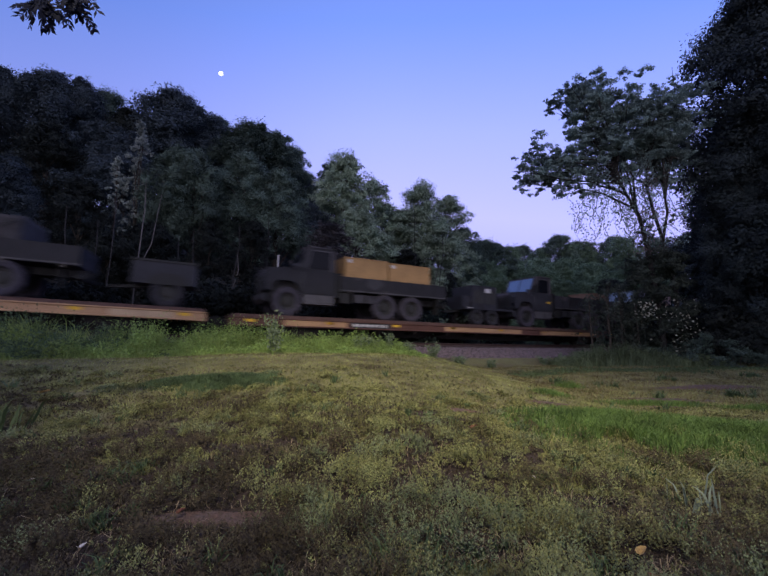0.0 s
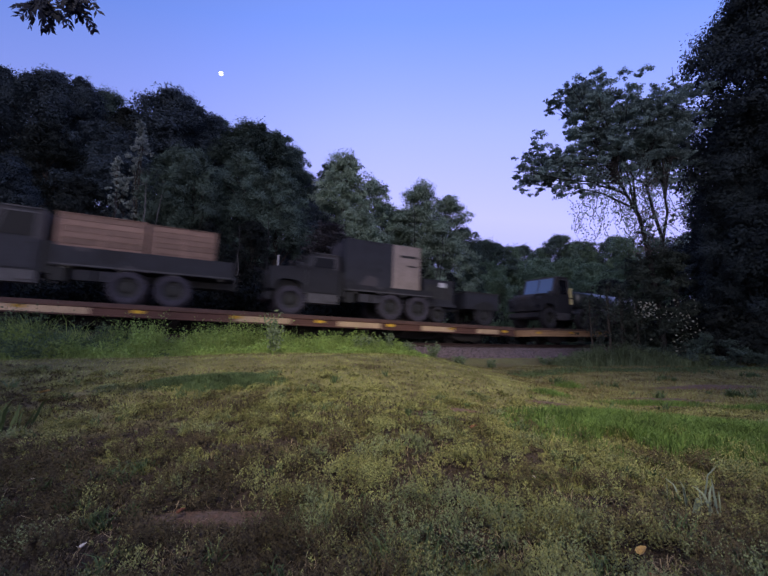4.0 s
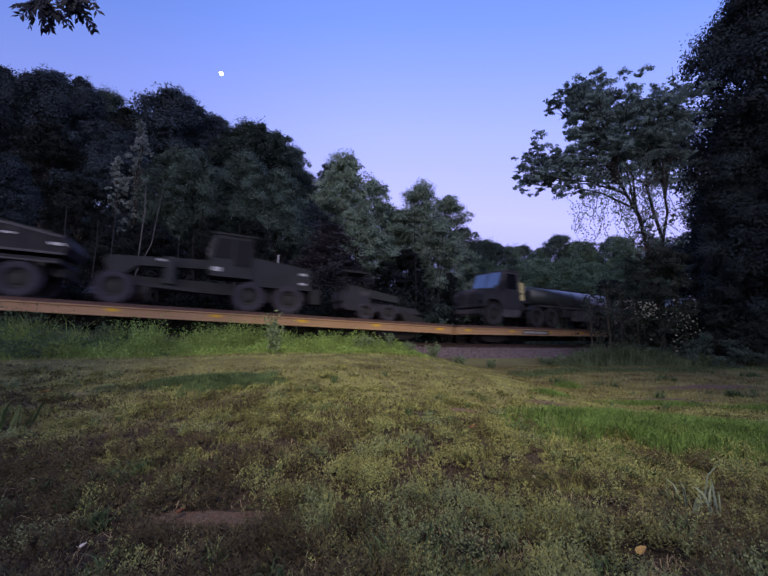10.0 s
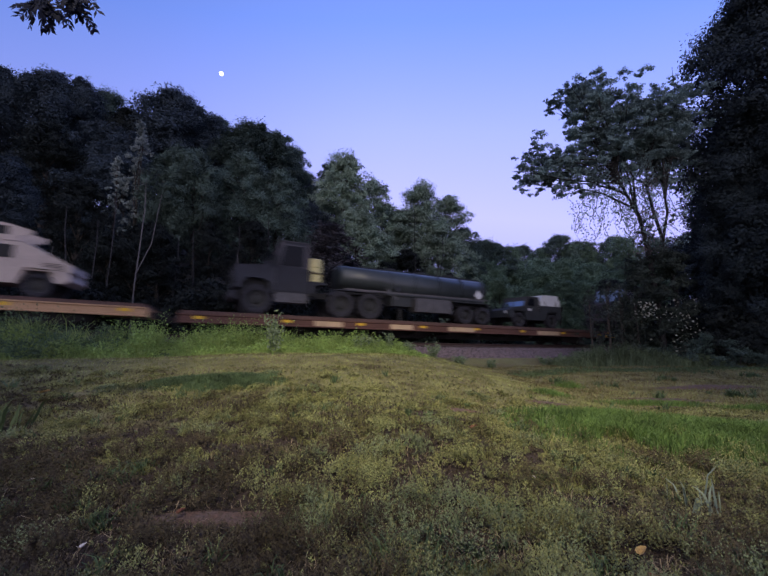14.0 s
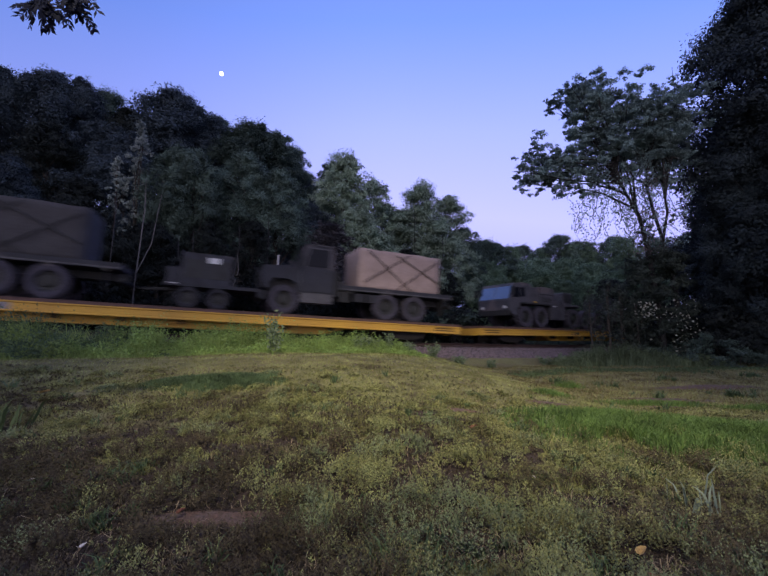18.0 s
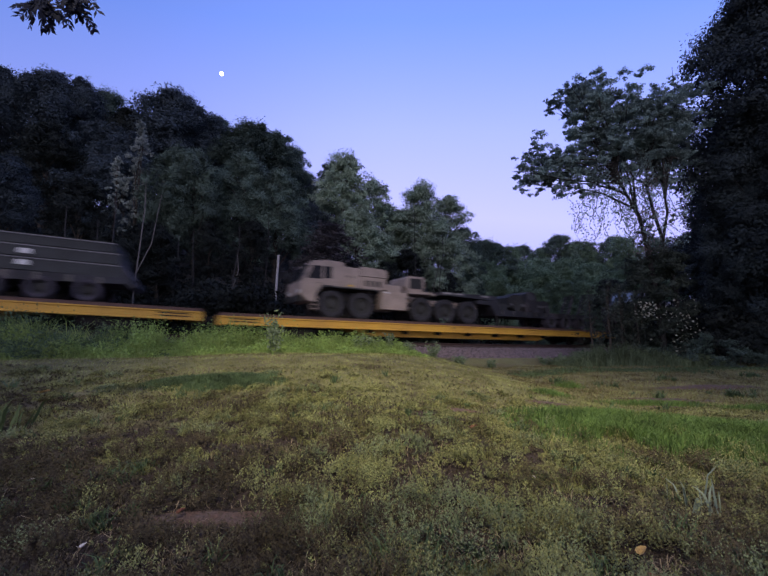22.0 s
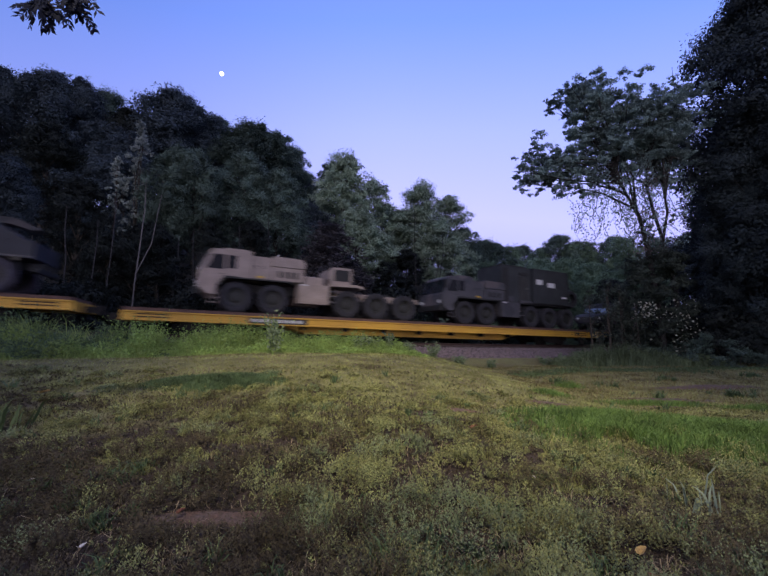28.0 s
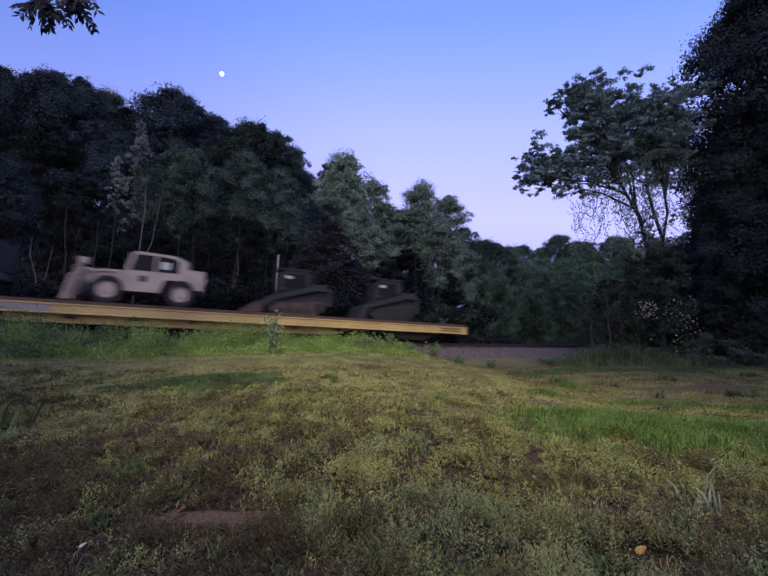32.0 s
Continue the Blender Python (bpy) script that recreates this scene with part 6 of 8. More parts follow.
def tree(kind, x, y, height, wide=1.0, group="trees of the wood by the railway"):
    """A tree standing on the ground at x, y, `height` tall."""
    s, d = along(x, y)
    if -2.4 < d < 5.2:                           # none stands on the line
        x, y = at(s, 5.4)[:2]
    h0, lab = PLAIN[kind]
    t = thing("tree", lab, "tree", group)
    for nm, me in zip(("trunk", "crown"), PROTO[kind]):
        o = new(nm, me)
        o.parent = t
    k = height / h0
    t.matrix_basis = Matrix.Translation((x, y, ground_z(x, y))) @ Matrix.Rotation(random.uniform(0, 6.28), 4, "Z") @ Matrix.Diagonal((k * wide, k * wide, k, 1))
    return t


def by_view(across, up, depth):
    """Plan place and height of a tree whose top is `up` metres over the eye for each metre of depth."""
    x = across * depth
    return x, depth, EYE + up * depth - ground_z(x, depth)


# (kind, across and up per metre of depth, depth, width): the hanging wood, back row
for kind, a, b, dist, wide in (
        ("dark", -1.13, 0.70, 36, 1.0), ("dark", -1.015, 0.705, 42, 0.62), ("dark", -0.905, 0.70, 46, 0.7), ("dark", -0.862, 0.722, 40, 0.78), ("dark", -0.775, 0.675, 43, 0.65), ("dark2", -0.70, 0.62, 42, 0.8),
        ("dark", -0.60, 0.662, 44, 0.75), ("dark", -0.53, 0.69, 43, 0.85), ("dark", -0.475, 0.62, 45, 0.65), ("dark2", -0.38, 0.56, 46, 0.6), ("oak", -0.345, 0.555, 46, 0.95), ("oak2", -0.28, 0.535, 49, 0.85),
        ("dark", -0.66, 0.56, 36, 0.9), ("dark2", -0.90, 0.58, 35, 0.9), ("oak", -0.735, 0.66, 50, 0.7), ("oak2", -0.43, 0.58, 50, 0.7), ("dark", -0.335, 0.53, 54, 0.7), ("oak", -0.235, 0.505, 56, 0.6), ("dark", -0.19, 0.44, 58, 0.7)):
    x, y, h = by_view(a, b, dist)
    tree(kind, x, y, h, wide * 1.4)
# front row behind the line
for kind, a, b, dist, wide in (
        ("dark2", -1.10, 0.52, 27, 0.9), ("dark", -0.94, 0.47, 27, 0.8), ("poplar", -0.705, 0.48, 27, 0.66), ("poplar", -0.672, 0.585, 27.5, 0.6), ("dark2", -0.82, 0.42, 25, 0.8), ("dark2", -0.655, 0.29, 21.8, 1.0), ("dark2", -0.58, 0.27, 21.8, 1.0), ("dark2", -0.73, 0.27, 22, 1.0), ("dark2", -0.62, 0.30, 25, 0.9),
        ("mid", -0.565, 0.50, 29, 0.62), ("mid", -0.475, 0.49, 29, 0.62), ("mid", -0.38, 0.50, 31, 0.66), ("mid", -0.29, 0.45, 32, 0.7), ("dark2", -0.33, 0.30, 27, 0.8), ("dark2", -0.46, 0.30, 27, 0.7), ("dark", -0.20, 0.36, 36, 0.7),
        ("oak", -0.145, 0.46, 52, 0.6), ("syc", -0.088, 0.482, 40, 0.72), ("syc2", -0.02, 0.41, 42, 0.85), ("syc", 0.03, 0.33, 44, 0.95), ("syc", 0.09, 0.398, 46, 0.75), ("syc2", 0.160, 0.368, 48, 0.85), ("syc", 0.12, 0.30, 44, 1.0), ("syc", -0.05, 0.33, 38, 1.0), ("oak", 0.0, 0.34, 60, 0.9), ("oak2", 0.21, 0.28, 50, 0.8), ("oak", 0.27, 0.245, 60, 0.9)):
    x, y, h = by_view(a, b, dist)
    tree(kind, x, y, h, wide * 1.32)
# lower trees by the line, and the far wood
for kind, a, b, dist, wide in (
        ("cedar", -0.142, 0.292, 29, 1.7), ("cedar", -0.205, 0.20, 28, 1.5), ("cedar", -0.085, 0.19, 30, 1.5), ("low", 0.295, 0.150, 43, 0.75), ("low", 0.22, 0.10, 44, 0.8), ("low", 0.37, 0.125, 47, 0.8), ("low", 0.44, 0.145, 50, 0.8), ("low", 0.515, 0.15, 54, 0.8), ("low", 0.33, 0.185, 60, 0.8), ("low", 0.40, 0.19, 64, 0.9), ("low", 0.48, 0.20, 68, 0.9), ("low", 0.56, 0.19, 62, 0.9), ("low", 0.25, 0.19, 66, 0.8), ("dark2", -0.10, 0.20, 35, 1.5), ("dark2", 0.01, 0.19, 36, 1.5), ("dark2", -0.05, 0.16, 34, 1.2), ("dark2", 0.06, 0.22, 40, 1.4), ("low", 0.285, 0.20, 55, 0.8), ("dark2", 0.07, 0.15, 38, 1.2), ("dark2", 0.16, 0.16, 42, 1.2), ("dark2", 0.60, 0.16, 56, 1.3), ("low", 0.39, 0.20, 76, 0.9), ("low", 0.30, 0.19, 74, 0.9), ("low", 0.49, 0.20, 80, 0.9), ("low", 0.66, 0.20, 44, 0.9), ("low", 0.74, 0.22, 42, 0.9), ("low", 0.62, 0.13, 46, 0.8)):
    x, y, h = by_view(a, b, dist)
    tree(kind, x, y, h, wide * 1.12)
for kind, a, b, dist, wide in (
        ("low", 0.24, 0.25, 80, 0.7), ("mid", 0.30, 0.243, 92, 1.2), ("low", 0.335, 0.235, 96, 0.6), ("mid", 0.375, 0.235, 98, 1.2), ("low", 0.41, 0.238, 100, 0.6), ("mid", 0.45, 0.257, 100, 1.2), ("low", 0.48, 0.243, 98, 0.6), ("mid", 0.51, 0.248, 96, 1.2), ("low", 0.545, 0.25, 96, 0.6), ("mid", 0.58, 0.255, 96, 1.2), ("low", 0.63, 0.26, 92, 0.7), ("mid", 0.70, 0.25, 90, 1.2), ("dark", 0.78, 0.26, 84, 1.2)):
    x, y, h = by_view(a, b, dist)
    tree(kind, x, y, h, wide, "far wood beyond the railway")
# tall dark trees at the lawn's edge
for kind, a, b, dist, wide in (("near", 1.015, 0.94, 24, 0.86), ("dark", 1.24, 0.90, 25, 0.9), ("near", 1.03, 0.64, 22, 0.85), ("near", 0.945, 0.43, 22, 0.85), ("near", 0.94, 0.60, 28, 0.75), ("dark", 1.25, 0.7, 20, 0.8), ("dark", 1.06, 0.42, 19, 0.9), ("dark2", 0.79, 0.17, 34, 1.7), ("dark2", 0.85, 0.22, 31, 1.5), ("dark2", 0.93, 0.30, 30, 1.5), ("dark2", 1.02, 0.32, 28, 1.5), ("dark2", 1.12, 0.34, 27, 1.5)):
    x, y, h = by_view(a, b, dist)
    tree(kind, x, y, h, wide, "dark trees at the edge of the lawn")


# thin saplings before the line
for x, y, h in ((11.7, 22.2, 4.2), (12.6, 22.0, 4.6), (12.9, 22.6, 4.9), (13.3, 22.2, 4.6), (13.8, 22.6, 4.3), (14.2, 22.0, 4.0)):
    tree("sapling", x, y, h, 1.0, "saplings at the lawn's edge")
# unseen trees added behind: they close the place and darken window reflections
for x, y, h in ((-30, -34, 8), (-19, -40, 9), (-8, -42, 8), (12, -42, 8), (22, -38, 9), (32, -30, 8)):
    tree("dark", x, y, h, 1.1, "yard trees behind the lawn")


# the open, vine-hung tree at the lawn's edge
def vine_tree():
    rng = np.random.default_rng(5)
    bx, by = 15.1, 22.8
    t = thing("vine_hung_tree", "open-crowned tree hung with vines, bare limbs showing against the sky", "tree")
    t.matrix_basis = Matrix.Translation((bx, by, ground_z(bx, by))) @ Matrix.Scale(0.955, 4)
    # (across, up, radius) of the leafy masses, fanning out from a leaning trunk
    masses = [(-6.3, 11.8, 0.7), (-6.8, 12.0, 0.45), (-5.6, 12.5, 0.7), (-5.0, 11.9, 0.6), (-5.2, 13.0, 0.8), (-4.0, 13.4, 0.9), (-4.2, 12.4, 0.7), (-3.1, 13.6, 0.7), (-5.8, 13.4, 0.5), (-4.4, 16.9, 0.5), (-3.4, 17.3, 0.8), (-2.2, 17.6, 0.95), (-1.0, 17.7, 0.95), (0.2, 17.2, 0.9), (-2.6, 16.7, 0.7), (-1.2, 16.6, 0.8), (-3.0, 15.9, 0.7), (-2.7, 14.9, 0.8),
              (-1.7, 15.6, 1.1), (-0.4, 15.4, 1.2), (0.8, 15.0, 1.1), (0.5, 13.2, 0.7), (-1.0, 13.3, 0.6), (-2.3, 13.0, 0.5), (1.8, 12.8, 0.6), (1.9, 15.3, 0.8), (2.0, 14.1, 1.0),
              (-0.5, 14.3, 1.0), (1.2, 13.9, 1.0), (2.9, 14.2, 1.0), (2.7, 16.0, 0.8), (3.5, 15.0, 0.9), (3.7, 13.4, 0.7), (2.9, 12.3, 0.6),
              (1.0, 16.7, 0.8), (1.7, 16.2, 0.8), (2.2, 17.0, 0.6), (2.4, 15.2, 0.9), (3.1, 17.3, 0.6), (3.2, 16.4, 0.7)]
    cents, limbs = [], []
    fork = Vector((0.2, 0, 9.0))
    stems = [[(1.1, 0, -0.4), (0.9, 0.1, 3.8), (0.6, 0.0, 6.6), tuple(fork), (-0.5, 0.2, 10.8), (-1.3, 0.1, 12.6)],
             [(2.6, 0.6, -0.4), (2.4, 0.5, 4.5), (1.9, 0.5, 7.6), (1.35, 0.4, 9.6), (1.0, 0.3, 11.4), (1.3, 0.2, 13.4)],
             [(1.9, 0.5, 7.6), (2.2, 0.3, 9.4), (2.0, 0.2, 11.0), (2.7, 0.1, 13.0)]]
    for st in stems:
        for i, (a, b) in enumerate(zip(st, st[1:])):
            w = 0.22 if st is stems[0] else 0.17 if st is stems[1] else 0.09
            limbs.append((a, b, w * (1 - 0.16 * i), w * (0.84 - 0.16 * i)))
    for i, (u, h, r) in enumerate(masses):
        c = Vector((u, rng.uniform(-1.6, 1.6), h))
        for k in range(16):
            cents.append((c + Vector(rng.normal(0, r * 0.72, 3)), r * rng.uniform(0.32, 0.7)))
        st = stems[0] if u < 0.3 else stems[1] if i % 2 else stems[2]
        root = Vector(st[-2]).lerp(Vector(st[-1 if i % 3 else -3]), rng.uniform(0, 1))
        k = root.lerp(c, 0.55) + Vector((rng.normal(0, 0.3), rng.normal(0, 0.3), rng.uniform(-0.3, 0.5)))
        bow = root.lerp(k, 0.5) + Vector((rng.normal(0, 0.3), rng.normal(0, 0.3), rng.uniform(-0.2, 0.4)))
        limbs += [(tuple(root), tuple(bow), 0.085, 0.06), (tuple(bow), tuple(k), 0.06, 0.04), (tuple(k), tuple(c), 0.04, 0.012)]
        for q in range(9):
            cents.append((bow.lerp(c, rng.uniform(0.2, 0.9)) + Vector(rng.normal(0, 0.35, 3)), rng.uniform(0.25, 0.5)))
        for q in range(3):
            e = c + Vector(rng.normal(0, r * 0.8, 3))
            limbs.append((tuple(k.lerp(c, 0.6)), tuple(e), 0.03, 0.008))
    part("trunk", limb_mesh("trunk", limbs, DARKBARK), DARKBARK, t)
    part("crown", lobed_crown(cents, 1150, 0.118, LEAF_V, rng, 0.7), LEAF_V, t)
    pts = []
    for i in range(64):
        u = rng.choice((rng.normal(-1.6, 0.9), rng.normal(0.4, 0.7), rng.uniform(-3.6, 3.0)))
        top = Vector((u, rng.uniform(-1, 1), rng.uniform(9.4, 13.2)))
        L = rng.uniform(1.0, 4.4)
        sway = rng.normal(0, 0.7)
        a = top
        vines = bmesh.new()
        for k in range(6):
            b = top + Vector((sway * ((k + 1) / 6) ** 2 + rng.normal(0, 0.20), rng.normal(0, 0.15), -L * (k + 1) / 6))
            rod(vines, a, b, 0.013, 4)
            m = int(rng.uniform(0, 34) if i % 6 else 2)
            tt = rng.uniform(0, 1, (m, 1))
            pts.append(np.array(a) * (1 - tt) + np.array(b) * tt + rng.normal(0, 0.17, (m, 3)))
            a = b
        part("vine_stem", vines, DARKBARK, t)
    v, f = leaf_quads(np.concatenate(pts), 0.13, rng, 0.6)
    part("vine_leaves", np_mesh("vine_leaves", v, f, LEAF_V), LEAF_V, t)
    p = np.concatenate([np.array([0.35 + rng.normal(0, 0.35), rng.uniform(-1.2, 0.4), h]) + rng.normal(0, 0.22, (22, 3)) for h in rng.uniform(6.6, 11.2, 26)])
    v, f = leaf_quads(p, 0.12, rng, 0.5)
    part("withered_vine", np_mesh("withered_vine", v, f, WITHERED), WITHERED, t, "withered brownish vine leaves")
    # ivy-thick skirt round the trunks
    cents = []
    for i in range(170):
        h = 6.3 * (i / 170) ** 1.15
        w = 2.7 - 0.30 * h
        cents.append((Vector((0.65 + w * rng.uniform(-1, 1), rng.normal(-0.2, 0.9), h + 0.2)), rng.uniform(0.35, 0.75)))
    for i in range(26):                          # and up the two trunks
        cents.append((Vector((rng.choice((0.7, 2.0)) + rng.normal(0, 0.25), rng.normal(0.1, 0.3), 6.0 + 0.12 * i)), rng.uniform(0.25, 0.45)))
    part("ivy_skirt", lobed_crown(cents, 780, 0.12, LEAF_S, rng, 0.9), LEAF_S, t)
    p = np.stack([np.where(np.arange(190) < 80, rng.normal(-1.1, 0.35, 190), rng.normal(1.0, 0.55, 190)), rng.uniform(-2.3, -1.6, 190), np.where(np.arange(190) < 80, rng.uniform(2.6, 3.5, 190), rng.uniform(0.7, 3.7, 190))], 1)
    v, f = leaf_quads(p, 0.14, rng, 0.2)
    part("pale_blossom", np_mesh("pale_blossom", v, f, DRYLEAF), DRYLEAF, t, "pale blossom clusters")


vine_tree()


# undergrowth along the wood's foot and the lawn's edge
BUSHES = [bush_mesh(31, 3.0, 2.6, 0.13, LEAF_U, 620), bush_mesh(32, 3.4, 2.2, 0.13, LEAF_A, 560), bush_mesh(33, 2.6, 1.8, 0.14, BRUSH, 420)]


STEMS = limb_mesh("stem", [((0, 0, -0.1), (0.7 * math.cos(a * 1.3), 0.7 * math.sin(a * 1.3), 1.3 + 0.25 * (a % 3)), 0.035, 0.01) for a in range(7)], BARK)


def bush(k, x, y, scale, label, group):
    b = thing("bush", label, "bush", group)
    for nm, me in (("stem", STEMS), ("foliage", BUSHES[k])):
        o = new(nm, me)
        o.parent = b
    b.matrix_basis = Matrix.Translation((x, y, ground_z(x, y) - 0.1)) @ Matrix.Rotation(random.uniform(0, 6.28), 4, "Z") @ Matrix.Scale(scale, 4)
    return b


for i in range(62):
    s = -34 + i * 1.19 + random.uniform(-0.6, 0.6)
    p = at(s, random.choice((5.5, 7.0, 9.0, 11.0)) + random.uniform(-0.5, 0.5))
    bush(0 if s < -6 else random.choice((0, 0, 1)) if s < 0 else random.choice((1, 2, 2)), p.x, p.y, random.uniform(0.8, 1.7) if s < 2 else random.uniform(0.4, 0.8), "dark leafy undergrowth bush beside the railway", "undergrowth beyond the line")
for x, y, k, sc in ((12.2, 23.6, 2, 0.45), (13.4, 23.9, 2, 0.5), (14.4, 23.4, 2, 0.5), (11.4, 23.6, 2, 0.32), (17.4, 22.8, 1, 0.9), (19.0, 22.0, 0, 0.9), (20.6, 21.0, 0, 1.0), (18.2, 20.4, 1, 0.6), (22.5, 21.0, 0, 1.2), (15.6, 22.6, 1, 0.6), (24.5, 22.5, 0, 1.5), (21.5, 23.5, 0, 1.5), (26.0, 24.0, 0, 1.6), (23.0, 29.0, 0, 1.8), (26.0, 31.0, 0, 2.0), (20.5, 28.5, 0, 1.5)):
    bush(k, 0.93 * x, 0.93 * y, 0.93 * sc, "low leafy bush at the shaded edge of the lawn", "bushes at the lawn's edge")


def snag(x, y, h, lean, label="bare pale dead trunk in the wood", fork=True, bark=PALEBARK):
    t = thing("dead_tree", label, "dead tree", "bare trunks in the wood")
    z = ground_z(x, y)
    t.matrix_basis = Matrix.Translation((x, y, z))
    segs = [((0, 0, -0.3), (lean * 0.25, 0, h * 0.35), 0.042, 0.036), ((lean * 0.25, 0, h * 0.35), (lean * 0.55, 0.1, h * 0.6), 0.036, 0.031), ((lean * 0.55, 0.1, h * 0.6), (lean * 1.1, 0.05, h * 0.82), 0.031, 0.023), ((lean * 1.1, 0.05, h * 0.82), (lean, 0, h), 0.028, 0.012)]
    part("trunk", limb_mesh("trunk", segs, bark), bark, t)
    if fork:
        part("branch", limb_mesh("branch", [((lean * 0.35, 0, h * 0.42), (lean * 0.35 + h * 0.08, 0, h * 0.60), 0.030, 0.024), ((lean * 0.35 + h * 0.08, 0, h * 0.60), (lean * 0.35 + h * 0.12, 0, h * 0.90), 0.024, 0.010)], bark), bark, t)


for a, up, dist, lean, fork in ((-0.645, 0.415, 19.6, 0.26, True), (-0.88, 0.26, 21.5, -0.8, True), (-0.41, 0.21, 23, 0.7, False), (0.115, 0.22, 38, 0.9, False)):
    x, y, h = by_view(a, up, dist)
    snag(x, y, h, lean, fork=fork)
for a, up, dist, lean in ((-0.715, 0.38, 20.5, 0.15), (-0.82, 0.34, 20.5, -0.3), (-0.76, 0.30, 20.0, 0.2), (-0.40, 0.29, 23.5, 0.5), (-0.49, 0.28, 22.5, -0.15), (-0.545, 0.26, 21.5, 0.2), (-0.31, 0.30, 26.0, 0.2), (0.083, 0.33, 33.5, -0.1), (0.135, 0.27, 35.0, 0.6)):
    x, y, h = by_view(a, up, dist)
    snag(x, y, h, lean, "thin grey tree trunk standing in the wood's shade", False, GREYBARK)


def marker_pole():
    x, y = -6.95, 24.6
    z = ground_z(x, y)
    p = thing("marker_pole", "thin weathered grey pole standing beyond the track", "pole")
    p.matrix_basis = Matrix.Translation((x, y, z)) @ Matrix.Rotation(radians(2.2), 4, "Y")
    h = EYE + 5.05 - z
    part("shaft", rod(bmesh.new(), (0, 0, -0.3), (0, 0, h), 0.085, 10, 0.07), POLEWOOD, p)
    part("cap", rod(bmesh.new(), (-0.08, 0, h), (0.10, 0, h + 0.04), 0.05, 8), POLEWOOD, p)


marker_pole()


# ---- grass, weeds and litter on the lawn ----
def heights(xy):
    return np.array([ground_z(float(x), float(y)) for x, y in xy])


def blades(xy, hgt, wide, rng, lean=0.5, z=None):
    """Bent grass blades of two faces each, rooted at xy."""
    n = len(xy)
    z = heights(xy) if z is None else z
    root = np.column_stack([xy, z - 0.01])
    a = rng.uniform(0, 2 * np.pi, n)
    side = np.column_stack([np.cos(a), np.sin(a), np.zeros(n)]) * (wide * rng.uniform(0.6, 1.4, n))[:, None] * 0.5
    b = rng.uniform(0, 2 * np.pi, n)
    h = (hgt * rng.uniform(0.55, 1.3, n))[:, None]
    tilt = np.column_stack([np.cos(b), np.sin(b), np.zeros(n)]) * rng.uniform(0.1, 1.0, n)[:, None] * lean
    mid = root + (tilt * 0.35 + np.array([0, 0, 0.6])) * h
    tip = root + (tilt + np.array([0, 0, 1.0 - 0.25 * lean])) * h
    v = np.empty((n, 5, 3))
    v[:, 0], v[:, 1], v[:, 2], v[:, 3], v[:, 4] = root - side, root + side, mid + side * 0.8, mid - side * 0.8, tip
    k = 5 * np.arange(n)[:, None]
    # the tip is folded into a quad with a doubled middle corner
    f = np.concatenate([k + np.array([0, 1, 2, 3]), k + np.array([3, 2, 4, 4])])
    tri = np.concatenate([k + np.array([0, 1, 2]), k + np.array([0, 2, 3]), k + np.array([3, 2, 4])])
    return v.reshape(-1, 3), tri


BARE = ((-1.20, 2.88, 0.52, 0.12), (1.04, 5.9, 0.40, 0.13), (9.2, 11.6, 1.6, 0.42), (6.6, 9.4, 1.2, 0.32), (5.6, 8.0, 0.45, 0.16), (3.1, 7.4, 0.5, 0.15))
SOIL = mat("bare_reddish_soil", (0.140, 0.098, 0.084), 0.95, spread=0.4, scale=7, fine=60, bump=0.9, depth=0.02, alt=(0.15, 0.085, 0.060))


def bare_patches():
    rng = np.random.default_rng(4)
    for cx, cy, rx, ry in BARE:
        bm = bmesh.new()
        rings = []
        for k in (1.0, 0.6):
            rings.append([])
            for i in range(26):
                a = 2 * math.pi * i / 26
                j = k * (1 + 0.5 * noise.noise((cx + math.cos(a) * 1.5, cy + math.sin(a) * 1.5, 0)) + 0.35 * noise.noise((cx + math.cos(a) * 5, cy + math.sin(a) * 5, 4)))
                x, y = cx + rx * j * math.cos(a), cy + ry * j * math.sin(a)
                rings[-1].append(bm.verts.new((x, y, ground_z(x, y) + (0.004 if k == 1 else 0.012))))
        for i in range(26):
            bm.faces.new([rings[0][i], rings[0][(i + 1) % 26], rings[1][(i + 1) % 26], rings[1][i]])
        bm.faces.new(rings[1])
        tagged(new("bare_soil", mesh_of("bare_soil", bm, SOIL)), "bare reddish-brown soil showing in the lawn", "soil", "bare patches in the lawn", "structure")


bare_patches()


def off_bare(p):
    keep = np.ones(len(p), bool)
    for cx, cy, rx, ry in BARE:
        keep &= ((p[:, 0] - cx) / rx) ** 2 + ((p[:, 1] - cy) / ry) ** 2 > np.random.default_rng(1).uniform(0.05, 1.3, len(p))
    return p[keep]


def lawn_points(n, rng, y0, y1, power=1.6):
    """Places on the lawn, denser towards the house."""
    u = rng.uniform(0, 1, n)
    y = (y0 ** (1 - power) + u * (y1 ** (1 - power) - y0 ** (1 - power))) ** (1 / (1 - power))
    x = rng.uniform(-1.08, 1.08, n) * y
    s, d = (x - TX) * UX + (y - TY) * UY, (x - TX) * NX + (y - TY) * NY
    return off_bare(np.column_stack([x, y])[d < -2.0])


def field(x, y, k, seed):
    return np.array([noise.noise((a * k, b * k, seed)) for a, b in zip(x, y)])


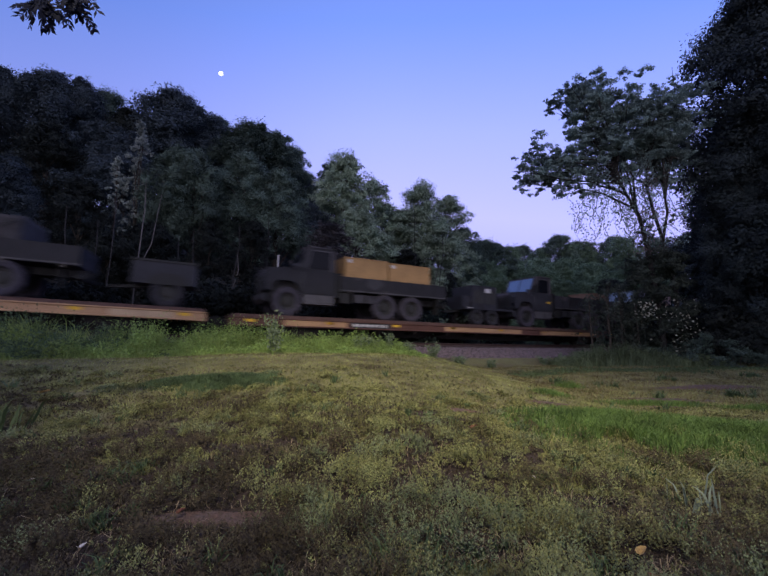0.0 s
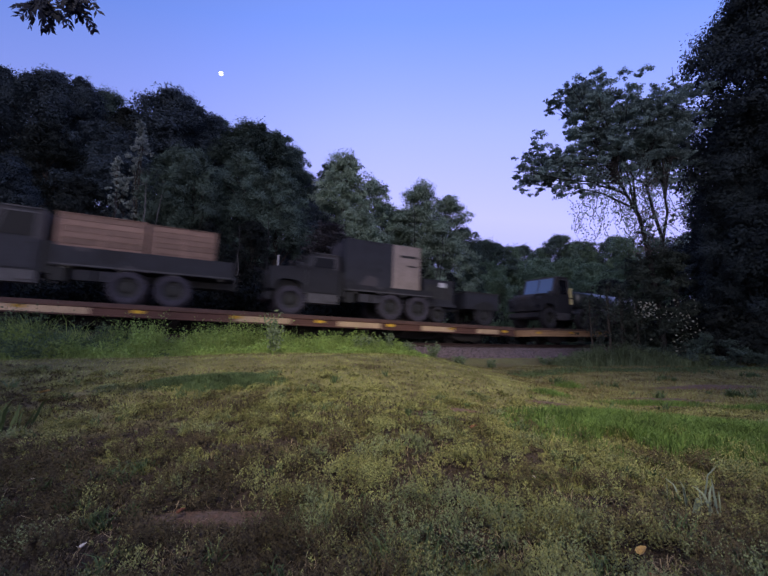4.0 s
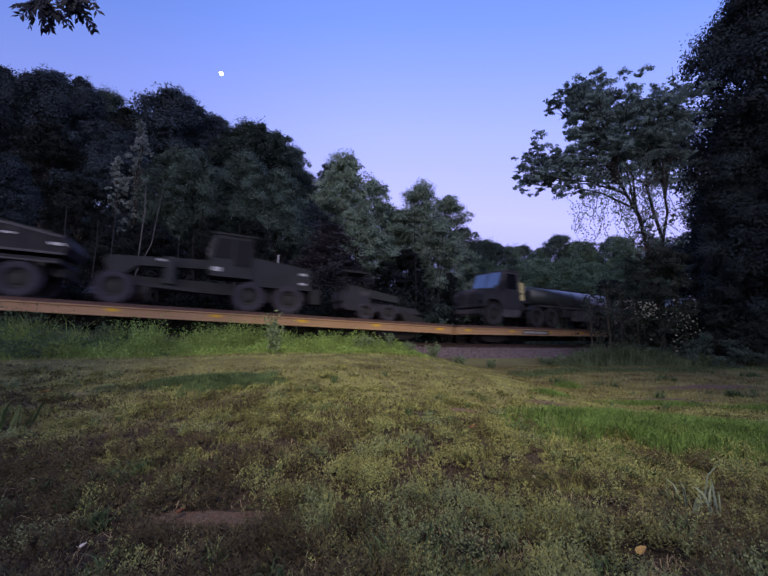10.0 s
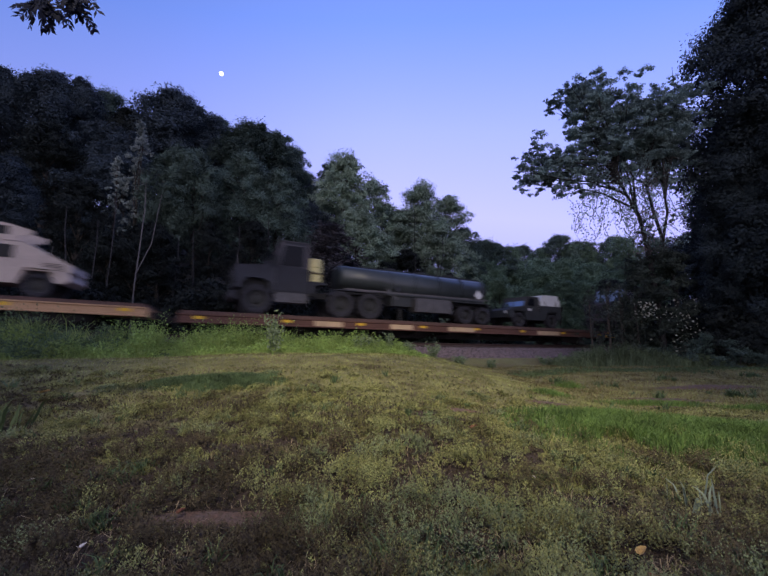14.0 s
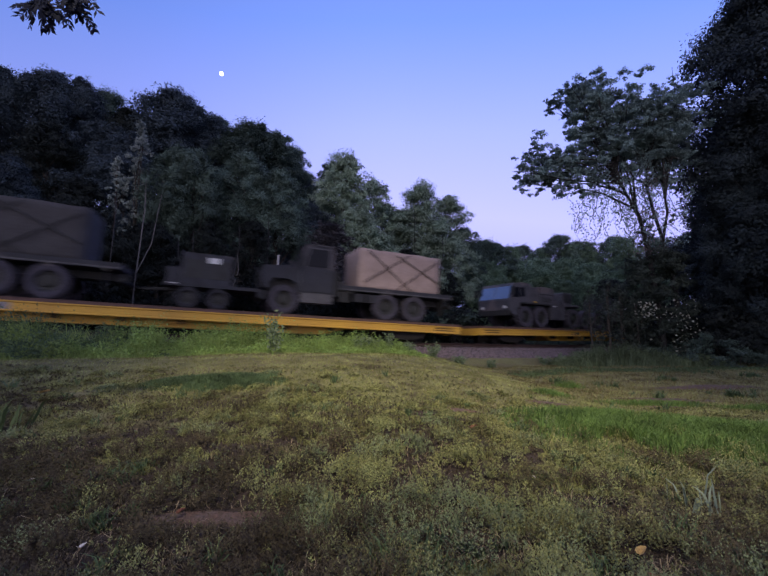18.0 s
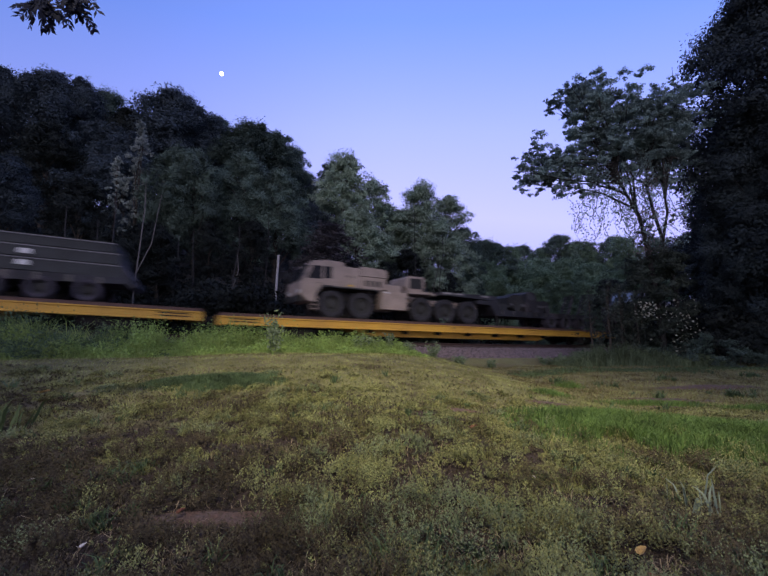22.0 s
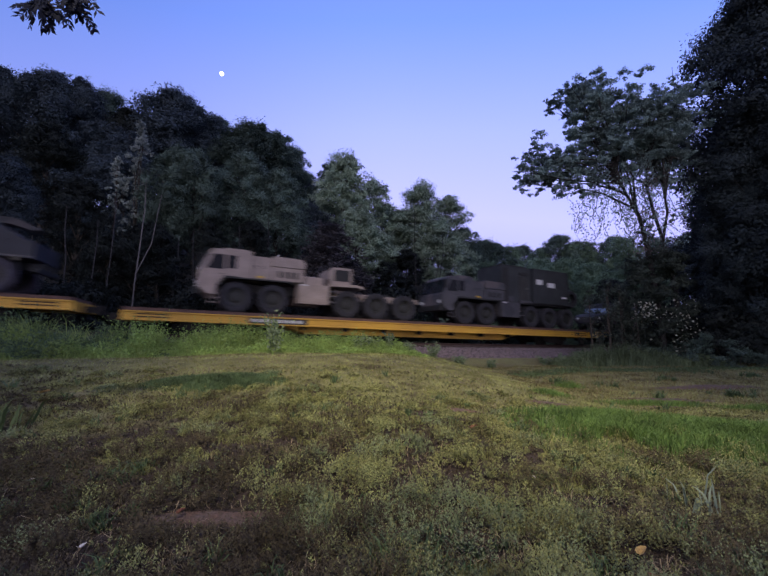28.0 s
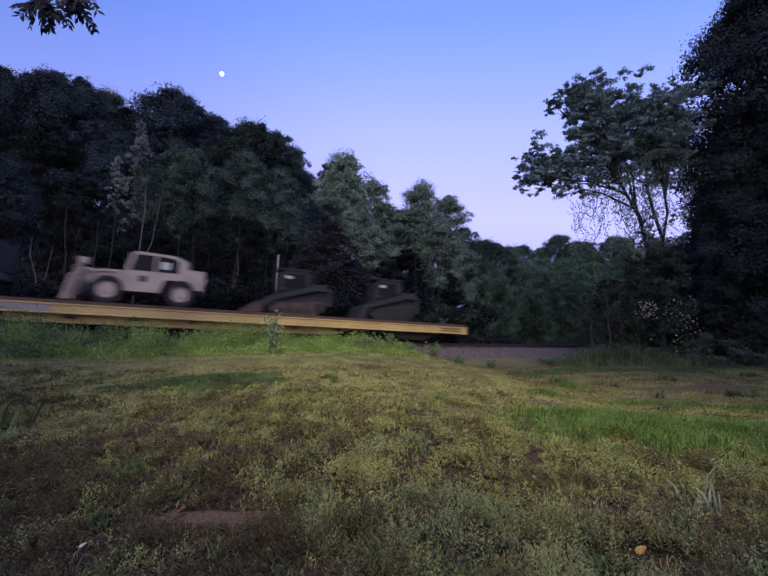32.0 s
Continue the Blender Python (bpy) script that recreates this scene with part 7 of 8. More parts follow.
def sprigs(p, z, tall, size, rng, k=7):
    """Small upright shoots: k pointed leaves splayed in tiers round each place."""
    n = len(p)
    t = np.linspace(0.30, 1.0, k)[None, :] * rng.uniform(0.85, 1.1, (n, k))
    a = np.arange(k)[None, :] * 2.4 + rng.uniform(0, 6.28, (n, 1)) + rng.normal(0, 0.3, (n, k))
    out = size[:, None] * (1.5 - 0.9 * t)
    lean = rng.normal(0, 0.25, (n, 1, 2)) * tall[:, None, None] * t[:, :, None]
    c = np.empty((n, k, 3))
    c[:, :, 0] = p[:, :1] + lean[:, :, 0] + out * np.cos(a) * 0.55
    c[:, :, 1] = p[:, 1:] + lean[:, :, 1] + out * np.sin(a) * 0.55
    c[:, :, 2] = z[:, None] + tall[:, None] * t
    way = np.stack([np.cos(a), np.sin(a), 0.1 + 0.9 * t], 2)
    way /= np.linalg.norm(way, axis=2)[:, :, None]
    side = np.stack([-np.sin(a), np.cos(a), np.zeros_like(a)], 2)
    s = (size[:, None] * rng.uniform(0.7, 1.3, (n, k)) * (1.1 - 0.35 * t))[:, :, None]
    v = np.empty((n, k, 4, 3))
    v[:, :, 0], v[:, :, 1], v[:, :, 2], v[:, :, 3] = c - way * s * 0.5, c + side * s * 0.24, c + way * s * 0.5, c - side * s * 0.24
    return v.reshape(-1, 3), np.arange(n * k * 4).reshape(-1, 4)


def on_lawn(px, py):
    """Lawn place seen along (across, down) slopes."""
    d = EYE / py
    for _ in range(12):
        d = (EYE - ground_z(px * d, d)) / py
    return px * d, d


def lawn():
    rng = np.random.default_rng(21)
    G1 = leaf_mat("lawn_grass", (0.305, 0.325, 0.128), (0.205, 0.212, 0.088), 0.2, 0.7, 0, 0.4, 1.6, (0.95, 0.9, 0.85))
    G2 = leaf_mat("lawn_weeds", (0.272, 0.294, 0.116), (0.190, 0.208, 0.087), 0.1, 0.75, 0, 0.55, 3.5, (1.0, 0.84, 0.9))
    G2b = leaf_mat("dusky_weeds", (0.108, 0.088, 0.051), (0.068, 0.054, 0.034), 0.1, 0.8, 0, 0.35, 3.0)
    G2c = leaf_mat("yellow_weeds", (0.270, 0.276, 0.102), (0.206, 0.211, 0.080), 0.15, 0.7, 0, 0.35, 3.0)
    G2d = leaf_mat("grey_weeds", (0.232, 0.274, 0.136), (0.162, 0.192, 0.100), 0.1, 0.75, 0, 0.35, 3.0)
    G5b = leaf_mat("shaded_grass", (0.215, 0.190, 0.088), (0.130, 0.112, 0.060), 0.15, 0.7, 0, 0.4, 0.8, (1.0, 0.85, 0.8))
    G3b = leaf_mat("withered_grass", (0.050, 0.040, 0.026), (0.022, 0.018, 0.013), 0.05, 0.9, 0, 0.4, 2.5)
    G3 = leaf_mat("dry_thatch", (0.36, 0.29, 0.19), (0.18, 0.135, 0.09), 0.0, 0.9, 0)
    G4 = leaf_mat("lush_grass", (0.142, 0.232, 0.062), (0.090, 0.152, 0.044), 0.25, 0.6, 0, 0.3, 2.0)
    G5 = leaf_mat("blue_green_grass", (0.115, 0.170, 0.080), (0.075, 0.115, 0.056), 0.2, 0.6, 0, 0.3, 2.0)
    # fine blades: thick on the middle and far lawn, sparse close by
    p = lawn_points(340000, rng, 1.6, 21.0, 1.3)
    bare = field(p[:, 0], p[:, 1], 0.9, 4.0) + 0.7 * field(p[:, 0], p[:, 1], 3.1, 9.0)
    near = np.interp(p[:, 1] + 0.24 * p[:, 0], [3.0, 4.6, 6.2], [-0.50, 0.10, 0.80])
    p = p[bare < near]
    v, f = blades(p, 0.046 + 0.010 * np.minimum(p[:, 1] / 6, 1), 0.0030 + 0.00085 * p[:, 1], rng, 1.0)
    tagged(new("lawn_grass", np_mesh("lawn_grass", v, f, G1)), "short yellow-green mown grass of the lawn", "grass", kind="stuff")
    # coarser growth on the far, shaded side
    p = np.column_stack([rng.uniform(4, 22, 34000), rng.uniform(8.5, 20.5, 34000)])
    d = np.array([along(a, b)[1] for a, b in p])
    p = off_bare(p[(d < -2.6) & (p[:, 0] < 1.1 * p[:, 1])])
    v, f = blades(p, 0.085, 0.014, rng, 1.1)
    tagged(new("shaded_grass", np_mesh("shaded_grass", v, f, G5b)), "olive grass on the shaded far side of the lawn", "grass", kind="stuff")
    q = np.column_stack([rng.uniform(5, 20, 9000), rng.normal(0, 0.55, 9000)])
    q[:, 1] += np.interp(q[:, 0], [5, 9, 20], [15.5, 17.6, 18.2])
    v, f = blades(q, 0.11, 0.02, rng, 1.1)
    tagged(new("ditch_grass", np_mesh("ditch_grass", v, f, G5)), "blue-green grass along the shaded ditch", "grass", kind="stuff")
    # the rest of the yard, round the house side
    p = np.column_stack([rng.uniform(-16, 16, 14000), rng.uniform(-12, 16, 14000)])
    out = np.abs(p[:, 0]) > 1.06 * p[:, 1]
    out |= p[:, 1] < 1.6
    d = np.array([along(a, b)[1] for a, b in p])
    p = p[out & (d < -2.0)]
    v, f = blades(p, 0.07, 0.03, rng, 1.0)
    tagged(new("yard_grass", np_mesh("yard_grass", v, f, G1)), "short yellow-green grass of the yard beside the lawn", "grass", kind="stuff")
    # low leafy weeds: domed mounds of shoots, of four kinds, with scattered shoots between
    mid = np.concatenate([lawn_points(1850, rng, 1.5, 9.0, -0.1), np.array([-0.48, 2.75]) + rng.normal(0, 0.2, (9, 2)), np.array([0.1, 2.2]) + rng.normal(0, 0.22, (7, 2))])
    mx, my = mid[:, 0], mid[:, 1]
    gap = field(mx, my, 0.8, 14.0) + 0.8 * field(mx, my, 2.0, 16.0)
    fade = np.interp(my + 0.34 * mx, [4.0, 5.6, 7.2, 9.0], [1.0, 0.5, 0.10, 0.0])
    mid = mid[rng.uniform(0, 1, len(mid)) < fade * np.interp(gap, [-0.30, 0.0], [0.75, 1.0])]
    mx, my = mid[:, 0], mid[:, 1]
    wide = rng.uniform(0.07, 0.17, len(mid)) + 0.006 * my
    high = wide * rng.uniform(0.6, 1.4, len(mid)) * np.interp(my, [4.0, 6.5], [1.0, 0.35])
    # brown weeds at the sides; also puts the view's corner darkening into colour
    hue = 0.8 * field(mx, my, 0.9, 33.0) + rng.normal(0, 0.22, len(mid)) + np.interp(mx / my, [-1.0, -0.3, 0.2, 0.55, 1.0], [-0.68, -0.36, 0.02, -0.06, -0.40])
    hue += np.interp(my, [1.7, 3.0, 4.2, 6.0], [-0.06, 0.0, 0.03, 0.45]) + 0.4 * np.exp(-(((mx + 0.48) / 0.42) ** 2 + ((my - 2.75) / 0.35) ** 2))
    cool = field(mx, my, 1.3, 50.0) + rng.normal(0, 0.22, len(mid)) + np.interp(my, [2.0, 4.0], [0.10, -0.08])
    few = np.where((hue < -0.15) & (my > 4.3), 0.3, 1.0)      # withered mounds thin out on the mown part
    own = np.repeat(np.arange(len(mid)), np.maximum(4, (few * wide ** 2 * np.interp(my, [2.0, 6.0], [2600, 1700])).astype(int)))
    r = np.sqrt(rng.uniform(0, 1, len(own))) * rng.uniform(0.75, 1.15, len(own))
    a = rng.uniform(0, 2 * np.pi, len(own))
    c = mid[own] + (wide[own] * r)[:, None] * np.column_stack([np.cos(a), np.sin(a)])
    loose = lawn_points(9000, rng, 1.5, 9.0, 0.6)
    tall = np.concatenate([(high[own] * np.clip(1.05 - r ** 2, 0.12, 1.0) + 0.022) * rng.uniform(0.8, 1.15, len(own)), rng.uniform(0.015, 0.05, len(loose))])
    hue = np.concatenate([hue[own] + rng.normal(0, 0.10, len(own)), field(loose[:, 0], loose[:, 1], 1.1, 33.0) + rng.normal(-0.25, 0.3, len(loose))])
    cool = np.concatenate([cool[own] + rng.normal(0, 0.08, len(own)), rng.normal(0, 0.25, len(loose))])
    c = np.concatenate([c, loose])
    x, y = c[:, 0], c[:, 1]
    keep = y > 1.45
    for cx, cy, cr in ((1.42, 2.28, 0.16), (2.31, 3.0, 0.15), (-3.02, 3.5, 0.10), (-1.75, 2.4, 0.10)):     # thin round litter and the rosette
        keep &= np.hypot(x - cx, y - cy) > cr
    keep &= ((x + 3.1) / 1.0) ** 2 + ((y - 7.3) / 0.42) ** 2 > rng.uniform(0.6, 1.2, len(c))
    keep &= ((x + 1.20) / 0.50) ** 2 + ((y - 2.88) / 0.12) ** 2 > rng.uniform(0.6, 1.2, len(c))
    c, tall, hue, cool = c[keep], tall[keep], hue[keep], cool[keep]
    z = heights(c)
    size = np.minimum(0.0105 + 0.0028 * c[:, 1], 0.032) * rng.uniform(0.7, 1.3, len(c))
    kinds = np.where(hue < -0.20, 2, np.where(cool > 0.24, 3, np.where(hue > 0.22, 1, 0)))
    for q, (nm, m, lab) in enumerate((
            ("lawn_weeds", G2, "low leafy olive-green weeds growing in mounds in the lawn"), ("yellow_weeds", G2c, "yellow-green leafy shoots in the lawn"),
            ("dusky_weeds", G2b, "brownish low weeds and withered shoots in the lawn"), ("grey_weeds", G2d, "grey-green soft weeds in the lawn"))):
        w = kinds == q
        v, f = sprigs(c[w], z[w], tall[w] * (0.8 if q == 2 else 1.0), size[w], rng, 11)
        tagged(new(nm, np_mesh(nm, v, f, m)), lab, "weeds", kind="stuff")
    # withered short blades over the soil between them, gap shade put into their colour
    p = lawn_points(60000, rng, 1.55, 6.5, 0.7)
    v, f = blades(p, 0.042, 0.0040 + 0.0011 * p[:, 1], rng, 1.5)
    tagged(new("withered_grass", np_mesh("withered_grass", v, f, G3b)), "short withered grass over the soil, darkened for the shade between weeds", "grass", kind="stuff")
    # broad-bladed grass in spreading tufts among the weeds
    mid = np.concatenate([lawn_points(110, rng, 1.8, 8.0, 1.1), np.array([0.33, 2.44]) + rng.normal(0, 0.17, (16, 2)), np.array([0.05, 2.35]) + rng.normal(0, 0.14, (8, 2)), np.array([-2.45, 3.5]) + rng.normal(0, 0.22, (12, 2)), np.array([1.9, 4.0]) + rng.normal(0, 0.2, (7, 2)), *[np.array(on_lawn(a, b)) + rng.normal(0, 0.22, (n, 2)) for a, b, n in ((0.435, 0.117, 9), (0.538, 0.126, 6), (0.70, 0.110, 8), (0.87, 0.148, 12), (0.93, 0.102, 9), (0.80, 0.092, 6), (0.66, 0.150, 5))]])
    own = np.repeat(np.arange(len(mid)), rng.integers(9, 26, len(mid)))
    p = mid[own] + rng.normal(0, 0.028, (len(own), 2))
    v, f = blades(p, 0.13 * rng.uniform(0.6, 1.2, len(mid))[own] * np.interp(p[:, 1], [5, 9], [1.0, 1.8]), 0.0085 + 0.0008 * p[:, 1], rng, 1.5)
    tagged(new("coarse_grass", np_mesh("coarse_grass", v, f, G5)), "coarse blue-green grass tufts among the weeds", "grass", kind="stuff")
    # dead stalks lying about
    p = lawn_points(10000, rng, 1.6, 12.0, 2.1)
    p = p[field(p[:, 0], p[:, 1], 1.8, 81.0) > -0.05]
    v, f = blades(p, 0.085, 0.0022 + 0.0008 * p[:, 1], rng, 2.6)
    tagged(new("dry_thatch", np_mesh("dry_thatch", v, f, G3)), "dry brown thatch between the grass", "thatch", kind="stuff")
    # lush unmown patches, thinning out at their edges
    for nm, m, lab, rows in (
            ("lush_grass", G4, "taller lush green grass in unmown patches", ((3.45, 5.4, 1.7, 1.35, 17000, 0.17), (4.7, 5.3, 1.2, 0.9, 7500, 0.15), (5.6, 8.2, 1.3, 0.35, 1500, 0.13), (3.6, 8.7, 0.45, 0.35, 600, 0.12), (7.2, 7.6, 0.9, 0.35, 900, 0.13), (5.4, 11.8, 0.45, 0.3, 500, 0.22))),
            ("dark_grass", G5, "darker blue-green grass patch in the lawn", ((-3.1, 7.3, 1.2, 0.55, 15000, 0.135),))):
        q, hh = [], []
        for cx, cy, rx, ry, cnt, high in rows:
            a = rng.normal(0, 0.5, (cnt, 2))
            a = a[(a ** 2).sum(1) < 1.3]
            q.append(np.column_stack([cx + a[:, 0] * rx, cy + a[:, 1] * ry]))
            hh.append(high * np.clip(1.25 - 0.6 * (a ** 2).sum(1), 0.4, 1.2))
        q, hh = np.concatenate(q), np.concatenate(hh)
        edge = field(q[:, 0], q[:, 1], 1.6, 6.0) + 0.5 * field(q[:, 0], q[:, 1], 5.0, 3.0)
        q, hh = q[edge > -0.30], hh[edge > -0.30]
        v, f = blades(q, hh, 0.011, rng, 0.8)
        tagged(new(nm, np_mesh(nm, v, f, m)), lab, "grass", kind="stuff")


lawn()


def bank_weeds():
    rng = np.random.default_rng(22)
    W1 = leaf_mat("bank_weed_leaves", (0.33, 0.47, 0.135), (0.21, 0.31, 0.090), 0.3, 0.65, 0, 0.3, 1.0)
    W2 = leaf_mat("bank_grass", (0.34, 0.45, 0.140), (0.21, 0.28, 0.090), 0.25, 0.7, 0, 0.3, 1.0)
    W3 = leaf_mat("weed_leaves", (0.22, 0.28, 0.18), (0.13, 0.17, 0.10), 0.3, 0.65, 0)
    # the rank strip between lawn and line: sprigs with leaves, and tall grass
    n = 5200
    s = rng.uniform(-27, -8.8, n)
    d = rng.uniform(-5.0, -1.5, n)
    x, y = TX + UX * s + NX * d, TY + UY * s + NY * d
    clump = field(x, y, 0.9, 1.0) + 0.7 * field(x, y, 2.4, 5.0)
    tall = (0.78 + 0.75 * clump) * np.interp(s, [-27, -20, -14, -11, -8.8], [1.05, 1.05, 0.95, 0.75, 0.3]) * np.interp(d, [-5.0, -4.3, -3.2, -1.5], [0.22, 0.5, 0.95, 1.0]) * rng.uniform(0.6, 1.25, n)
    tall = np.clip(tall, 0.10, 1.5)
    # and a leafy fringe on the far side of the lawn, under the vine-hung tree
    q = np.column_stack([rng.uniform(8.6, 17.5, 11000), rng.normal(0, 0.55, 11000)])
    q[:, 1] += np.interp(q[:, 0], [8.6, 11.6, 17.5], [20.3, 20.9, 20.0])
    crest = np.interp(q[:, 0], [8.6, 10.0, 11.2, 13.0, 17.5], [0.30, 1.00, 1.45, 1.05, 0.5]) * (0.85 + 0.6 * field(q[:, 0], q[:, 1], 0.9, 2.0))
    crest *= np.clip(1.1 - 0.5 * np.abs(q[:, 1] - np.interp(q[:, 0], [8.6, 11.6, 17.5], [20.3, 20.9, 20.0])), 0.3, 1.0)
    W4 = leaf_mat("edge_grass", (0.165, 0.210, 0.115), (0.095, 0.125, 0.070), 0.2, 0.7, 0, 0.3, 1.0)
    v, f = blades(q, crest * rng.uniform(0.5, 1.15, len(q)), 0.026, rng, 0.8)
    c3 = np.column_stack([q, heights(q) + crest * rng.uniform(0.2, 1.0, len(q))])[::2]
    v2, f2 = leaf_quads(c3, 0.085, rng, 0.1, 0.5)
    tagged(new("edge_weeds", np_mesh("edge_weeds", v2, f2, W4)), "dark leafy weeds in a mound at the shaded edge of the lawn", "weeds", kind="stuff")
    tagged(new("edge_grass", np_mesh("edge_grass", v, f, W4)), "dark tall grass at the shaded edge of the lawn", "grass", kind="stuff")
    z = heights(np.column_stack([x, y]))
    m = 14                                       # grass round each sprig
    gx = np.repeat(x, m) + rng.normal(0, 0.10, n * m)
    gy = np.repeat(y, m) + rng.normal(0, 0.10, n * m)
    v, f = blades(np.column_stack([gx, gy]), np.repeat(tall, m) * rng.uniform(0.5, 1.0, n * m), 0.014, rng, 0.75, np.repeat(z, m))
    tagged(new("bank_grass", np_mesh("bank_grass", v, f, W2)), "tall grass on the bank beside the railway", "grass", kind="stuff")
    k = 15
    t = rng.uniform(0.1, 1.0, (n, k)) ** 0.8
    lean = rng.normal(0, 0.22, (n, 2))
    c = np.empty((n, k, 3))
    spread = 0.05 + 0.09 * (1 - t)
    c[:, :, 0] = x[:, None] + lean[:, :1] * tall[:, None] * t + rng.normal(0, 1, (n, k)) * spread
    c[:, :, 1] = y[:, None] + lean[:, 1:] * tall[:, None] * t + rng.normal(0, 1, (n, k)) * spread
    c[:, :, 2] = z[:, None] + tall[:, None] * t
    v, f = leaf_quads(c.reshape(-1, 3), np.repeat(rng.uniform(0.045, 0.090, n), k), rng, 0.1, 0.46)
    # away from the lamp's pool, the dimmer light is put into weed colour
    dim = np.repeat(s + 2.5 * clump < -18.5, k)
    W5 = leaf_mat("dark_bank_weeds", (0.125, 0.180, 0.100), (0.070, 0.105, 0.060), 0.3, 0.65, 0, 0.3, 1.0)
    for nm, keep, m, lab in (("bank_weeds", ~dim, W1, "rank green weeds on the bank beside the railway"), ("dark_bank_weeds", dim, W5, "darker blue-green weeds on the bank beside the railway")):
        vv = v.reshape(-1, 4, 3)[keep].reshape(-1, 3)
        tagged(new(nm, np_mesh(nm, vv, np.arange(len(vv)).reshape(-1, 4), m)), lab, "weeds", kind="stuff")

    def weed(x, y, h, spread, label):
        w = thing("tall_weed", label, "weed", "single weeds by the track")
        w.matrix_basis = Matrix.Translation((x, y, ground_z(x, y)))
        for i in range(9):
            a = rng.uniform(0, 6.28)
            e = Vector((math.cos(a) * spread * rng.uniform(0.1, 1), math.sin(a) * spread * rng.uniform(0.1, 1), h * rng.uniform(0.6, 1)))
            st = part("stem", rod(bmesh.new(), (0, 0, -0.05), e, 0.008, 5, 0.004), W1, w)
            tt = rng.uniform(0.2, 1, (42, 1))
            v, f = leaf_quads(np.array(e) * tt + rng.normal(0, 0.06, (42, 3)), 0.105, rng, 0.2, 0.5)
            part("leaves", np_mesh("leaves", v, f, W3), W3, st)

    for a, dist, h, spread in ((-0.280, 10.9, 1.22, 0.36), (0.014, 15.2, 0.72, 0.22), (0.125, 16.0, 0.55, 0.5), (0.06, 15.6, 0.35, 0.4), (0.19, 17.0, 0.35, 0.3), (0.27, 19.0, 0.35, 0.35), (-0.02, 15.0, 0.5, 0.3), (0.44, 21.5, 0.55, 0.4), (0.40, 21.0, 0.45, 0.4), (-0.06, 14.5, 0.55, 0.4)):
        weed(a * dist, dist, h, spread, "leafy grey-green weed beside the track")


bank_weeds()


def iris_clump(x, y, tall, wide, count, base, alt, label):
    rng = np.random.default_rng(8)
    c = thing("iris_clump", label, "plant")
    c.matrix_basis = Matrix.Translation((x, y, ground_z(x, y)))
    m = leaf_mat("sword_leaves", base, alt, 0.1, 0.5, 0)
    for i in range(count):
        v, f = blades(rng.normal(0, 0.3 * tall, (1, 2)), np.array([tall]), wide, rng, 0.8, np.zeros(1))
        part("sword_leaf", np_mesh("sword_leaf", v, f, m), m, c)


iris_clump(-4.72, 5.0, 0.42, 0.036, 24, (0.085, 0.120, 0.045), (0.050, 0.075, 0.032), "dark clump of broad upright sword-shaped leaves in the lawn")
iris_clump(2.31, 3.04, 0.27, 0.020, 16, (0.24, 0.29, 0.23), (0.14, 0.18, 0.13), "small blue-green rosette of narrow leaves in the lawn")


def fallen_leaf(x, y, size, colour, turn, label, name="fallen_leaf"):
    bm = bmesh.new()
    n = 12
    ring = []
    for i in range(n):
        a = 2 * math.pi * i / n
        r = size * (0.5 + 0.12 * math.cos(3 * a) + 0.1 * math.cos(a))
        ring.append(bm.verts.new((r * 1.3 * math.cos(a), r * 0.75 * math.sin(a), 0.02 + size * 0.22 * math.sin(a) ** 2 + size * 0.18 * math.cos(a))))
    mid = bm.verts.new((0, 0, 0.012))
    for i in range(n):
        bm.faces.new([mid, ring[i], ring[(i + 1) % n]])
    rod(bm, (-size * 0.6, 0, 0.02), (-size * 1.0, 0.01, 0.03), size * 0.02, 5)
    ob = tagged(new(name, mesh_of(name, bm, colour)), label, "leaf", "litter on the lawn")
    ob.matrix_basis = Matrix.Translation((x, y, ground_z(x, y) + 0.035)) @ Matrix.Rotation(turn, 4, "Z")
    return ob


YL = mat("yellow_fallen_leaf", (0.52, 0.34, 0.12), 0.6, spread=0.3, scale=14, fine=60, bump=0.3)
RL = mat("red_brown_fallen_leaf", (0.21, 0.075, 0.045), 0.7, spread=0.3, scale=14, fine=60, bump=0.3)
WL = mat("white_litter", (0.72, 0.68, 0.66), 0.7, spread=0.12, scale=14, bump=0.2)


for px, py, size, m, turn, lab in (
        (0.610, 0.531, 0.06, YL, 0.6, "curled yellow fallen leaf on the lawn"), (0.650, 0.600, 0.06, RL, 2.0, "reddish fallen leaf on the lawn"),
        (-0.855, 0.362, 0.045, WL, 0.3, "small white scrap on the lawn"), (-0.717, 0.517, 0.03, WL, 1.3, "tiny white flower head in the lawn"),
        (-0.845, 0.150, 0.11, YL, 0.2, "yellow fallen leaf on the lawn"), (-0.49, 0.437, 0.05, RL, 1.0, "red-brown fallen leaf on bare soil"),
        (0.365, 0.355, 0.03, WL, 2.0, "tiny white flower head in the lawn"), (0.22, 0.233, 0.07, RL, 0.5, "red-brown fallen leaf on the lawn")):
    x, y = on_lawn(px, py)
    fallen_leaf(x, y, size, m, turn, lab)


